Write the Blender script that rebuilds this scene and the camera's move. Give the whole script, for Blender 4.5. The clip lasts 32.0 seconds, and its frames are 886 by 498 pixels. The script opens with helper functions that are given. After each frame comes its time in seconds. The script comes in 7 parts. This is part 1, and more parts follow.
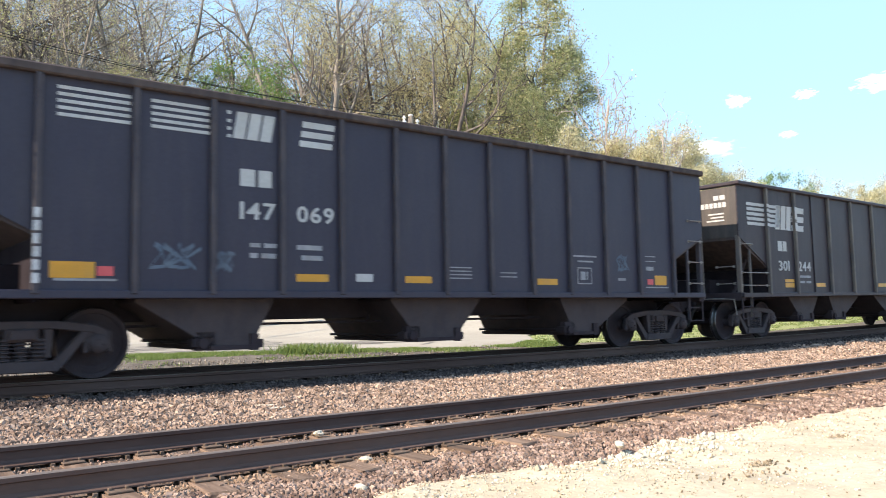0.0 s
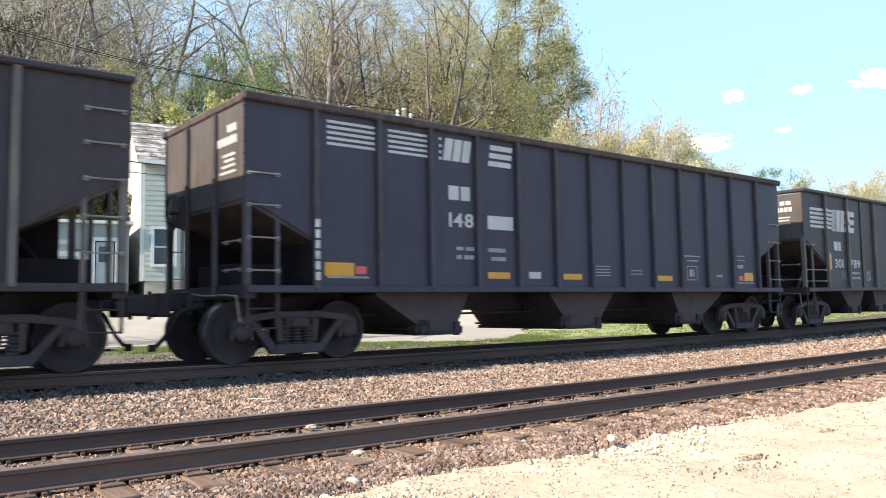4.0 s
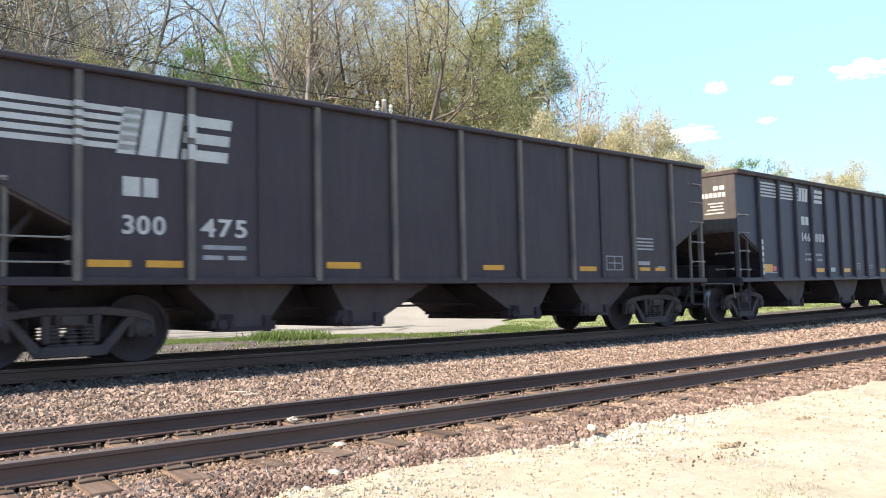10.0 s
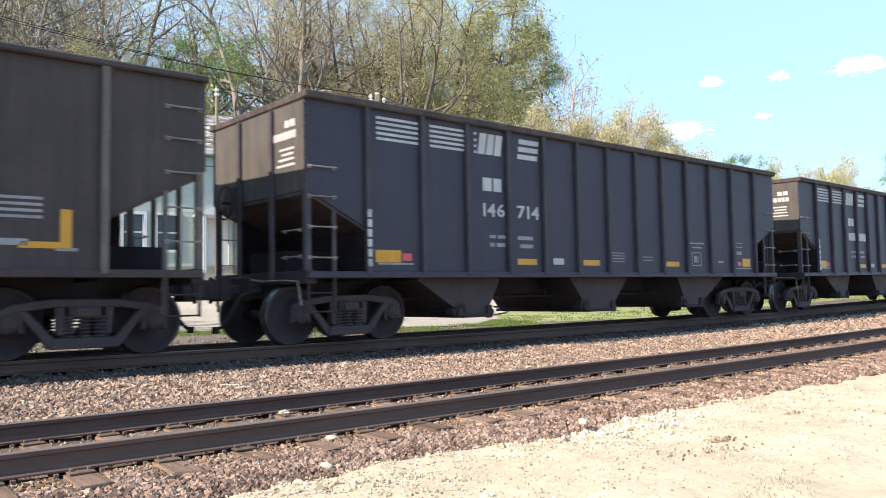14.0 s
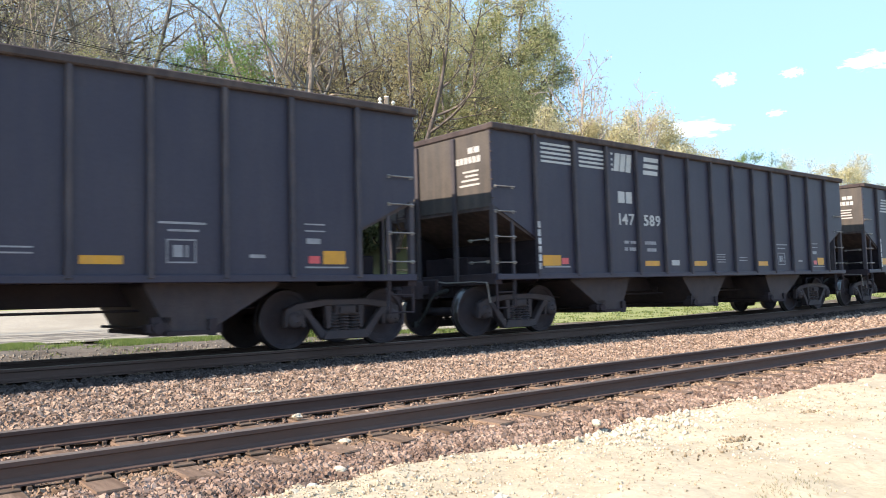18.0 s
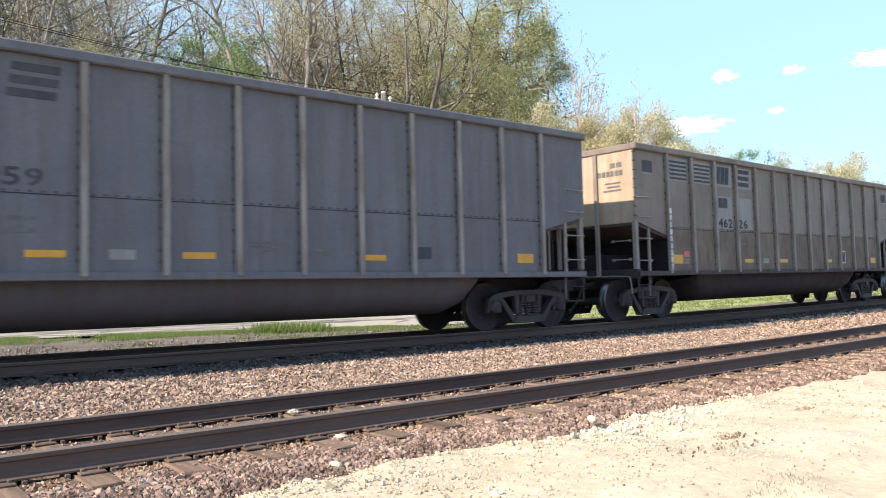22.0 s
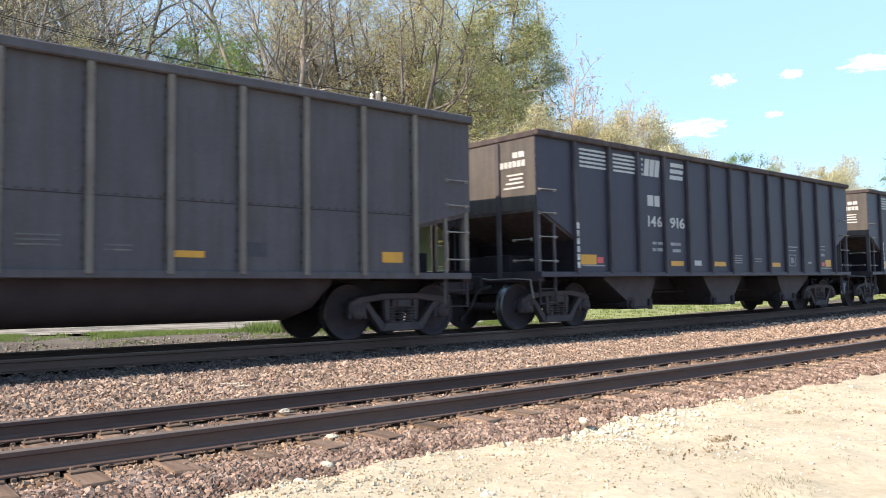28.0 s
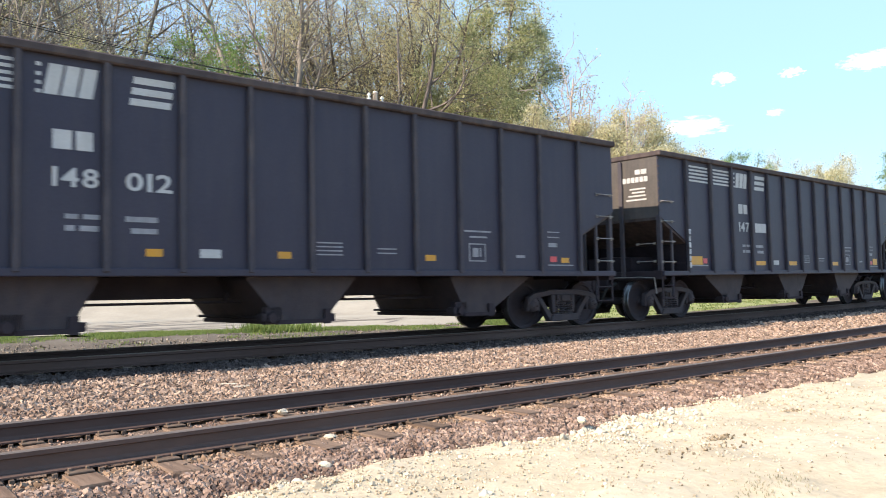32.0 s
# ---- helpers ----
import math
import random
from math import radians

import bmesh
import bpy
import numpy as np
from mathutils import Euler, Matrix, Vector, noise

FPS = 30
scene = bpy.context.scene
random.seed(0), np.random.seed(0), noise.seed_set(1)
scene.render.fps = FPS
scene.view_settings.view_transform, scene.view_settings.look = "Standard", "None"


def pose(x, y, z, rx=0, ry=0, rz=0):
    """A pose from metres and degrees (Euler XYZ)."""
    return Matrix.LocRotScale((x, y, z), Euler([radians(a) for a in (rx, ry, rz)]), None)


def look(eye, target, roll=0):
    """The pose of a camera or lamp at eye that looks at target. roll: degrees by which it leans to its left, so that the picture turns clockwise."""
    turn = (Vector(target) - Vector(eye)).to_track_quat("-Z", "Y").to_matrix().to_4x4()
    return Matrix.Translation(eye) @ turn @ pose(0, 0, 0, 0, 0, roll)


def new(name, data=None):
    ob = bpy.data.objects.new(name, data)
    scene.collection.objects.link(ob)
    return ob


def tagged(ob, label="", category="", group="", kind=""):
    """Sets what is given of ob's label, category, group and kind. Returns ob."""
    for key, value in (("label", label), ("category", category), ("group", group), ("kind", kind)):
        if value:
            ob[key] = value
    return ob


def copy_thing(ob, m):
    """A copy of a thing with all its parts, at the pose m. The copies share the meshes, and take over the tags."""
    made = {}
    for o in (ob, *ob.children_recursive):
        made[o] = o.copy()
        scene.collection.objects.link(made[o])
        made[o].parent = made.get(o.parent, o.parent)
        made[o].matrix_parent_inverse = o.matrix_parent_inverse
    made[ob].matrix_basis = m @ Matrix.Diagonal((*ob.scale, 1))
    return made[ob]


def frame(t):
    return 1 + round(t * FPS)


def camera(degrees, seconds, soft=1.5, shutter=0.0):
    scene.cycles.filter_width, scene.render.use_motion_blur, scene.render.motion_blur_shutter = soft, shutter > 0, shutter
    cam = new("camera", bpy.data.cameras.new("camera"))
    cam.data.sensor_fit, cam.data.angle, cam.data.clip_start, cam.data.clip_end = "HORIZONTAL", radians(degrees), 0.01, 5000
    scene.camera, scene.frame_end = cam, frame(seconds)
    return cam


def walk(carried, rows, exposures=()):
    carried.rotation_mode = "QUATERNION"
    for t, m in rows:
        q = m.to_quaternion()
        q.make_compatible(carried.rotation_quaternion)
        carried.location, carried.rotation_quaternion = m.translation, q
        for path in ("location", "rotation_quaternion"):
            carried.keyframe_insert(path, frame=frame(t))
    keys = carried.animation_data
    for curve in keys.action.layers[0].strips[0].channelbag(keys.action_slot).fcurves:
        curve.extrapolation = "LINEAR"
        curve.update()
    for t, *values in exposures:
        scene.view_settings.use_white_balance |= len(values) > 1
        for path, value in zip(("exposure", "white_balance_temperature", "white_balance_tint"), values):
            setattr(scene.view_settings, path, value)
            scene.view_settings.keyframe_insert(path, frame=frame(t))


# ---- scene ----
cam = camera(58.66, 32.0, soft=0.95, shutter=0.15)
EYE = Vector((0, 0, 0.746))


def gaze(yaw, pitch, roll):
    """The pose of the camera at its stand: yaw from +y towards +x, pitch upwards, roll, in radians."""
    way = Vector((math.sin(yaw) * math.cos(pitch), math.cos(yaw) * math.cos(pitch), math.sin(pitch)))
    return look(EYE, EYE + way, math.degrees(roll))


walk(cam, [(t, gaze(yaw, pitch, roll)) for t, yaw, pitch, roll in (
    (0, 0.6396, 0.0840, -0.0173), (0.5, 0.6404, 0.0822, -0.0154), (1, 0.6407, 0.0803, -0.0186), (1.5, 0.6410, 0.0798, -0.0159),
    (2, 0.6430, 0.0793, -0.0162), (2.5, 0.6436, 0.0787, -0.0121), (3, 0.6449, 0.0774, -0.0108), (3.5, 0.6457, 0.0770, -0.0134),
    (5.5, 0.6573, 0.0745, -0.0173), (6, 0.6570, 0.0744, -0.0200), (6.5, 0.6566, 0.0744, -0.0199), (7, 0.6590, 0.0747, -0.0178),
    (7.5, 0.6639, 0.0745, -0.0181), (8, 0.6662, 0.0734, -0.0173), (8.5, 0.6686, 0.0717, -0.0191), (9, 0.6698, 0.0702, -0.0167),
    (9.5, 0.6722, 0.0676, -0.0186), (10, 0.6726, 0.0654, -0.0208), (10.5, 0.6726, 0.0641, -0.0164), (11, 0.6710, 0.0629, -0.0133),
    (11.5, 0.6701, 0.0615, -0.0162), (12, 0.6694, 0.0613, -0.0196), (12.5, 0.6702, 0.0614, -0.0213), (13, 0.6749, 0.0604, -0.0171),
    (13.5, 0.6794, 0.0587, -0.0150), (14, 0.6819, 0.0574, -0.0164), (14.5, 0.6833, 0.0543, -0.0187), (16.5, 0.6903, 0.0538, -0.0226),
    (17, 0.6856, 0.0584, -0.0240), (17.5, 0.6779, 0.0606, -0.0190), (18, 0.6681, 0.0605, -0.0280), (18.5, 0.6609, 0.0615, -0.0252),
    (19, 0.6597, 0.0608, -0.0220), (19.5, 0.6625, 0.0622, -0.0225), (20, 0.6661, 0.0645, -0.0242), (20.5, 0.6693, 0.0645, -0.0218),
    (21, 0.6724, 0.0617, -0.0257), (21.5, 0.6739, 0.0577, -0.0256), (22, 0.6724, 0.0553, -0.0242), (22.5, 0.6720, 0.0538, -0.0238),
    (23, 0.6709, 0.0512, -0.0210), (23.5, 0.6690, 0.0490, -0.0192), (24, 0.6682, 0.0479, -0.0198), (24.5, 0.6681, 0.0479, -0.0207),
    (25, 0.6681, 0.0472, -0.0202), (25.5, 0.6690, 0.0475, -0.0191), (27.5, 0.6773, 0.0562, -0.0163), (28, 0.6810, 0.0561, -0.0151),
    (28.5, 0.6849, 0.0567, -0.0161), (29, 0.6866, 0.0568, -0.0172), (29.5, 0.6861, 0.0565, -0.0158), (30, 0.6848, 0.0534, -0.0176),
    (30.5, 0.6834, 0.0507, -0.0167), (31, 0.6820, 0.0518, -0.0180), (31.5, 0.6826, 0.0534, -0.0206), (32, 0.6839, 0.0556, -0.0187),
)], exposures=[(t, e, 6900, 12.5) for t, e in ((0, 1.16), (10, 1.16), (14, 1.12), (21, 1.10), (24, 1.06), (25.5, 1.02), (28.5, 1.02), (30, 1.05), (32, 1.08))])

# ---- world, sun ----
SUN_WAY = Vector((-1.2, 0.055, 0.85)).normalized()      # towards the sun
world = bpy.data.worlds.new("sky")
scene.world = world
world.use_nodes = True
wn = world.node_tree
sky = wn.nodes.new("ShaderNodeTexSky")
sky.sky_type = "NISHITA"
sky.sun_disc = False
sky.sun_elevation = math.asin(SUN_WAY.z)
sky.sun_rotation = math.atan2(SUN_WAY.x, SUN_WAY.y)
sky.air_density, sky.dust_density, sky.ozone_density = 0.8, 0.15, 1.0
wn.nodes["Background"].inputs["Strength"].default_value = 0.33
pale = wn.nodes.new("ShaderNodeMix")
pale.data_type, pale.blend_type = "RGBA", "MULTIPLY"
pale.inputs["Factor"].default_value = 1.0
pale.inputs["B"].default_value = (0.93, 1.02, 1.03, 1)
wn.links.new(sky.outputs["Color"], pale.inputs["A"])
clear = wn.nodes.new("ShaderNodeMix")               # a clear horizon: no brighter than thin blue haze
clear.data_type, clear.blend_type = "RGBA", "DARKEN"
clear.inputs["Factor"].default_value = 0.90
clear.inputs["B"].default_value = (0.72, 1.22, 1.85, 1)
wn.links.new(pale.outputs["Result"], clear.inputs["A"])
wn.links.new(clear.outputs["Result"], wn.nodes["Background"].inputs["Color"])
sun = new("sun", bpy.data.lights.new("sun", "SUN"))
sun.data.energy, sun.data.angle, sun.data.color = 4.2, radians(0.55), (1.0, 0.88, 0.73)
sun.matrix_world = look((0, 0, 60), Vector((0, 0, 60)) - SUN_WAY)


# ---- materials ----
def nodes_of(name):
    m = bpy.data.materials.new(name)
    m.use_nodes = True
    return m, m.node_tree.nodes, m.node_tree.links, m.node_tree.nodes["Principled BSDF"]


def surf(name, a, b, rough=0.75, metal=0.0, coarse=2.0, fine=30.0, bump=0.25, streak=0.0, dust=None, dusty=0.5,
         per_object=0.0, per_island=0.0, squash=(1, 1, 1), bump_size=0.01, split=(0.35, 0.65), gloss=None):
    """A worn surface: colours a and b in coarse patches, fine grain, an optional film of dust in streaks."""
    m, n, l, p = nodes_of(name)
    tc = n.new("ShaderNodeTexCoord")
    mp = n.new("ShaderNodeMapping")
    mp.inputs["Scale"].default_value = squash
    l.new(tc.outputs["Object"], mp.inputs["Vector"])
    info = n.new("ShaderNodeObjectInfo")
    off = n.new("ShaderNodeVectorMath")
    off.operation = "MULTIPLY_ADD"
    off.inputs[1].default_value = (0, 0, 0)
    comb = n.new("ShaderNodeCombineXYZ")
    mul = n.new("ShaderNodeMath")
    mul.operation = "MULTIPLY"
    mul.inputs[1].default_value = 37.0
    l.new(info.outputs["Random"], mul.inputs[0])
    for k in range(3):
        l.new(mul.outputs[0], comb.inputs[k])
    add = n.new("ShaderNodeVectorMath")
    l.new(mp.outputs[0], add.inputs[0])
    l.new(comb.outputs[0], add.inputs[1])

    def tex(scale, detail, rough_=0.6):
        t = n.new("ShaderNodeTexNoise")
        t.inputs["Scale"].default_value, t.inputs["Detail"].default_value, t.inputs["Roughness"].default_value = scale, detail, rough_
        l.new(add.outputs[0], t.inputs["Vector"])
        return t

    t1, t2 = tex(coarse, 5), tex(fine, 3)
    ramp = n.new("ShaderNodeMapRange")
    ramp.inputs["From Min"].default_value, ramp.inputs["From Max"].default_value = split
    l.new(t1.outputs["Fac"], ramp.inputs["Value"])
    mix = n.new("ShaderNodeMix")
    mix.data_type = "RGBA"
    mix.inputs["A"].default_value, mix.inputs["B"].default_value = (*a, 1), (*b, 1)
    l.new(ramp.outputs[0], mix.inputs["Factor"])
    col = mix.outputs["Result"]
    if dust:
        t3 = n.new("ShaderNodeTexNoise")
        m3 = n.new("ShaderNodeMapping")
        m3.inputs["Scale"].default_value = (1, 1, streak) if streak else (1, 1, 1)
        l.new(add.outputs[0], m3.inputs["Vector"])
        l.new(m3.outputs[0], t3.inputs["Vector"])
        t3.inputs["Scale"].default_value, t3.inputs["Detail"].default_value = 7.0, 6
        r3 = n.new("ShaderNodeMapRange")
        r3.inputs["From Min"].default_value, r3.inputs["From Max"].default_value = 0.42, 0.78
        r3.inputs["To Max"].default_value = dusty
        l.new(t3.outputs["Fac"], r3.inputs["Value"])
        mx = n.new("ShaderNodeMix")
        mx.data_type = "RGBA"
        mx.inputs["B"].default_value = (*dust, 1)
        l.new(r3.outputs[0], mx.inputs["Factor"])
        l.new(col, mx.inputs["A"])
        col = mx.outputs["Result"]
    hsv = n.new("ShaderNodeHueSaturation")
    val = n.new("ShaderNodeMapRange")
    val.inputs["To Min"].default_value, val.inputs["To Max"].default_value = 0.82, 1.18
    l.new(t2.outputs["Fac"], val.inputs["Value"])
    v = val.outputs[0]
    for amount, source in ((per_object, info.outputs["Random"]), (per_island, None)):
        if amount:
            if source is None:
                source = n.new("ShaderNodeNewGeometry").outputs["Random Per Island"]
            r = n.new("ShaderNodeMapRange")
            r.inputs["To Min"].default_value, r.inputs["To Max"].default_value = 1 - amount, 1 + amount
            l.new(source, r.inputs["Value"])
            mm = n.new("ShaderNodeMath")
            mm.operation = "MULTIPLY"
            l.new(v, mm.inputs[0])
            l.new(r.outputs[0], mm.inputs[1])
            v = mm.outputs[0]
    l.new(v, hsv.inputs["Value"])
    l.new(col, hsv.inputs["Color"])
    l.new(hsv.outputs[0], p.inputs["Base Color"])
    p.inputs["Roughness"].default_value, p.inputs["Metallic"].default_value = rough, metal
    p.inputs["Specular IOR Level"].default_value = gloss if gloss is not None else (0.12 if rough >= 0.7 else 0.22 if rough >= 0.5 else 0.5)
    if bump:
        bp = n.new("ShaderNodeBump")
        bp.inputs["Strength"].default_value, bp.inputs["Distance"].default_value = bump, bump_size
        l.new(t2.outputs["Fac"], bp.inputs["Height"])
        l.new(bp.outputs[0], p.inputs["Normal"])
    return m


def foliage(name, a, b, rough=0.7, through_=0.48):
    """Leaves of two colours, varied from leaf to leaf, that let some light through."""
    m, n, l, p = nodes_of(name)
    g = n.new("ShaderNodeNewGeometry")
    mix = n.new("ShaderNodeMix")
    mix.data_type = "RGBA"
    mix.inputs["A"].default_value, mix.inputs["B"].default_value = (*a, 1), (*b, 1)
    l.new(g.outputs["Random Per Island"], mix.inputs["Factor"])
    l.new(mix.outputs["Result"], p.inputs["Base Color"])
    p.inputs["Roughness"].default_value = rough
    t = n.new("ShaderNodeBsdfTranslucent")
    l.new(mix.outputs["Result"], t.inputs["Color"])
    sh = n.new("ShaderNodeMixShader")
    sh.inputs[0].default_value = through_
    l.new(p.outputs[0], sh.inputs[1])
    l.new(t.outputs[0], sh.inputs[2])
    l.new(sh.outputs[0], n["Material Output"].inputs["Surface"])
    return m


NAVY = surf("navy_paint", (0.0345, 0.0315, 0.051), (0.042, 0.0385, 0.058), 0.5, 0, 0.7, 25, 0.04, 0.12, (0.068, 0.058, 0.065), 0.26, gloss=0.30)
BLACK = surf("black_paint", (0.039, 0.030, 0.0375), (0.048, 0.038, 0.0445), 0.5, 0, 0.9, 25, 0.04, 0.12, (0.085, 0.068, 0.065), 0.30, gloss=0.22)
BROWN = surf("dusty_black_paint", (0.047, 0.037, 0.038), (0.060, 0.048, 0.047), 0.55, 0, 0.9, 25, 0.05, 0.12, (0.105, 0.082, 0.075), 0.32, gloss=0.22)
RUST_LOW = surf("brown_dusted_paint", (0.150, 0.116, 0.096), (0.198, 0.158, 0.132), 0.8, 0, 1.1, 25, 0.06, 0.3, (0.095, 0.058, 0.04), 0.6)
STEEL = surf("grey_paint", (0.125, 0.118, 0.135), (0.15, 0.141, 0.153), 0.6, 0, 0.9, 25, 0.06, 0.10, (0.09, 0.071, 0.064), 0.5)
RUSTY = surf("dirty_grey_paint", (0.180, 0.145, 0.129), (0.232, 0.190, 0.168), 0.6, 0, 0.9, 25, 0.05, 0.09, (0.11, 0.076, 0.060), 0.42, gloss=0.2)
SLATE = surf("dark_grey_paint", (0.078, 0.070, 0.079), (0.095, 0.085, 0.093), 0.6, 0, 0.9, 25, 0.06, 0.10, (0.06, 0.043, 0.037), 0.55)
SILVER = surf("silver_paint", (0.36, 0.35, 0.385), (0.42, 0.41, 0.44), 0.5, 0, 0.9, 25, 0.05, 0.10, (0.25, 0.22, 0.215), 0.45)
WORN = surf("worn_post_paint", (0.10, 0.092, 0.092), (0.15, 0.132, 0.12), 0.75, 0, 1.5, 25, 0.1, 0.3, (0.24, 0.19, 0.15), 0.5)
WORN_DARK = surf("dusty_dark_post_paint", (0.058, 0.053, 0.064), (0.076, 0.069, 0.079), 0.75, 0, 1.5, 25, 0.1, 0.3, (0.15, 0.12, 0.11), 0.4)
WORN_GREY = surf("rust-streaked_post_paint", (0.22, 0.195, 0.18), (0.30, 0.265, 0.24), 0.75, 0, 1.5, 25, 0.1, 0.2, (0.15, 0.088, 0.055), 0.65)
WORN_TAN = surf("dust-paled_post_paint", (0.145, 0.127, 0.115), (0.20, 0.175, 0.155), 0.75, 0, 1.5, 25, 0.1, 0.25, (0.15, 0.10, 0.075), 0.5)
WORN_SILVER = surf("rusty_silver_post_paint", (0.40, 0.385, 0.39), (0.50, 0.47, 0.455), 0.6, 0, 1.5, 25, 0.1, 0.3, (0.28, 0.16, 0.105), 0.75)
GRIME = surf("grimy_underframe", (0.038, 0.030, 0.0355), (0.054, 0.043, 0.048), 0.85, 0.0, 2, 30, 0.2, 0.4, (0.055, 0.040, 0.038), 0.4)
# steel inside the car ends, the recess's shade painted in as near-black
INNER_SHADE = surf("shade-darkened_inner_steel", (0.024, 0.0195, 0.0235), (0.034, 0.0275, 0.032), 0.95, 0.0, 2, 30, 0.2, gloss=0.05)
CASTING = surf("dusty_steel_casting", (0.044, 0.0355, 0.041), (0.062, 0.050, 0.054), 0.7, 0.0, 3, 40, 0.35, 0.4, (0.078, 0.056, 0.052), 0.5, gloss=0.3)
WHEEL = surf("rusty_wheel_steel", (0.044, 0.035, 0.040), (0.062, 0.049, 0.053), 0.75, 0.0, 3, 40, 0.15)
TREAD = surf("bright_worn_steel", (0.16, 0.155, 0.155), (0.24, 0.235, 0.23), 0.4, 1.0, 8, 60, 0.05)
GRABS = surf("rubbed_steel_bar", (0.19, 0.172, 0.16), (0.29, 0.265, 0.245), 0.6, 0.2, 6, 60, 0.1)
RUBBER = surf("black_rubber", (0.022, 0.021, 0.02), (0.035, 0.033, 0.03), 0.8, 0, 6, 60, 0.1)
WHITE = surf("dusty_white_lettering", (0.44, 0.435, 0.43), (0.52, 0.51, 0.50), 0.7, 0, 2, 30, 0.0, 0.15, (0.38, 0.35, 0.32), 0.4)
TAN = surf("brown_stained_lettering", (0.27, 0.195, 0.15), (0.36, 0.28, 0.225), 0.75, 0, 2, 30, 0.0, 0.15, (0.30, 0.21, 0.15), 0.5)
DIRTY_WHITE = surf("faint_grey_lettering", (0.26, 0.26, 0.275), (0.35, 0.345, 0.36), 0.75, 0, 3, 40, 0.0, 0.15, (0.16, 0.15, 0.15), 0.5)
INK = surf("dark_lettering", (0.05, 0.05, 0.064), (0.065, 0.065, 0.077), 0.7, 0, 2, 30, 0.0, 0.15, (0.13, 0.12, 0.118), 0.4)
FADED = surf("faded_dark_lettering", (0.10, 0.098, 0.10), (0.13, 0.122, 0.122), 0.7, 0, 2, 30, 0.0, 0.15, (0.27, 0.25, 0.23), 0.5)
PATCH = surf("clean_grey_panel", (0.235, 0.223, 0.22), (0.27, 0.256, 0.25), 0.6, 0, 2, 30, 0.0, 0.15, (0.16, 0.125, 0.11), 0.5)
AMBER = surf("amber_reflector_sheet", (0.56, 0.25, 0.012), (0.63, 0.29, 0.016), 0.4, 0, 4, 50, 0.0, 0.3, (0.35, 0.22, 0.08), 0.35)
RED = surf("red_reflector_sheet", (0.56, 0.065, 0.075), (0.62, 0.09, 0.095), 0.4, 0, 4, 50, 0.0)
BLUE = surf("faint_blue_paint", (0.09, 0.12, 0.165), (0.14, 0.175, 0.215), 0.7, 0, 4, 40, 0.0, 0.3, (0.10, 0.10, 0.12), 0.5)
CHORD = surf("dark_rusty_rim_paint", (0.052, 0.041, 0.043), (0.080, 0.063, 0.062), 0.75, 0, 1.5, 25, 0.1, 0.3, (0.15, 0.115, 0.10), 0.5)
STRIP = surf("white_reflective_strip", (0.50, 0.50, 0.51), (0.62, 0.61, 0.60), 0.5, 0, 6, 40, 0.0, 0.5, (0.12, 0.10, 0.09), 0.9)
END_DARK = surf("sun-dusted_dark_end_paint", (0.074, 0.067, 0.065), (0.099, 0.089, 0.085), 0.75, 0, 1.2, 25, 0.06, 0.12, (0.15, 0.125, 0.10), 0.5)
# grey car's end sheet: sunlight put into the colour, far paler than its sides
END_PALE = surf("grey_end_paint_paled_for_sun", (0.33, 0.30, 0.265), (0.42, 0.385, 0.34), 0.7, 0, 1.2, 25, 0.06, 0.12, (0.30, 0.24, 0.19), 0.5)
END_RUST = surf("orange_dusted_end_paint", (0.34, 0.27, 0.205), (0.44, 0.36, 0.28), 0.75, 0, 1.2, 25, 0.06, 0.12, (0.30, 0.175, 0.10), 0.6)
COAL = surf("coal", (0.012, 0.012, 0.013), (0.03, 0.03, 0.032), 0.6, 0, 3, 20, 0.8, bump_size=0.05)
RAIL = surf("rail_brown", (0.088, 0.056, 0.048), (0.122, 0.080, 0.067), 0.75, 0.0, 1.2, 30, 0.15, squash=(0.2, 1, 1))
RAILHEAD = surf("rail_head_steel", (0.16, 0.125, 0.105), (0.24, 0.19, 0.16), 0.55, 0.3, 1.0, 30, 0.05, squash=(0.1, 1, 1))
TIE = surf("weathered_tie_wood", (0.115, 0.076, 0.056), (0.215, 0.148, 0.108), 0.9, 0, 2, 14, 0.6, squash=(6, 0.6, 6), per_object=0.25)
FASTEN = surf("rusty_fastening", (0.10, 0.072, 0.055), (0.17, 0.12, 0.09), 0.8, 0.1, 8, 60, 0.2, per_object=0.2)
STONE = surf("brown-pink_ballast", (0.165, 0.106, 0.082), (0.335, 0.240, 0.188), 0.9, 0, 5, 60, 0.3, per_island=0.5)
STONE_WARM = surf("tan_ballast", (0.20, 0.136, 0.104), (0.385, 0.284, 0.220), 0.9, 0, 5, 60, 0.3, per_island=0.5)
STONE_RUST = surf("rusty_earthy_ballast", (0.175, 0.112, 0.075), (0.37, 0.258, 0.182), 0.95, 0, 5, 60, 0.3, per_island=0.5)
STONE_ONE = surf("ballast_stone", (0.165, 0.106, 0.082), (0.335, 0.240, 0.188), 0.9, 0, 12, 60, 0.3, per_object=0.5)
# stones within the train's shadow, that shade deepened in their colour
STONE_DARK = surf("shadow-darkened_ballast", (0.045, 0.034, 0.032), (0.10, 0.077, 0.068), 0.95, 0, 5, 60, 0.3, per_island=0.5)
BLEACHED = surf("bleached_wood", (0.50, 0.43, 0.34), (0.62, 0.55, 0.45), 0.9, 0, 6, 40, 0.3)
LIMESTONE = surf("pale_limestone", (0.50, 0.43, 0.32), (0.70, 0.64, 0.53), 0.85, 0, 8, 50, 0.4, per_object=0.1)
BED = surf("ballast_fines", (0.13, 0.088, 0.068), (0.20, 0.145, 0.112), 0.95, 0, 1.5, 45, 0.8, bump_size=0.03)
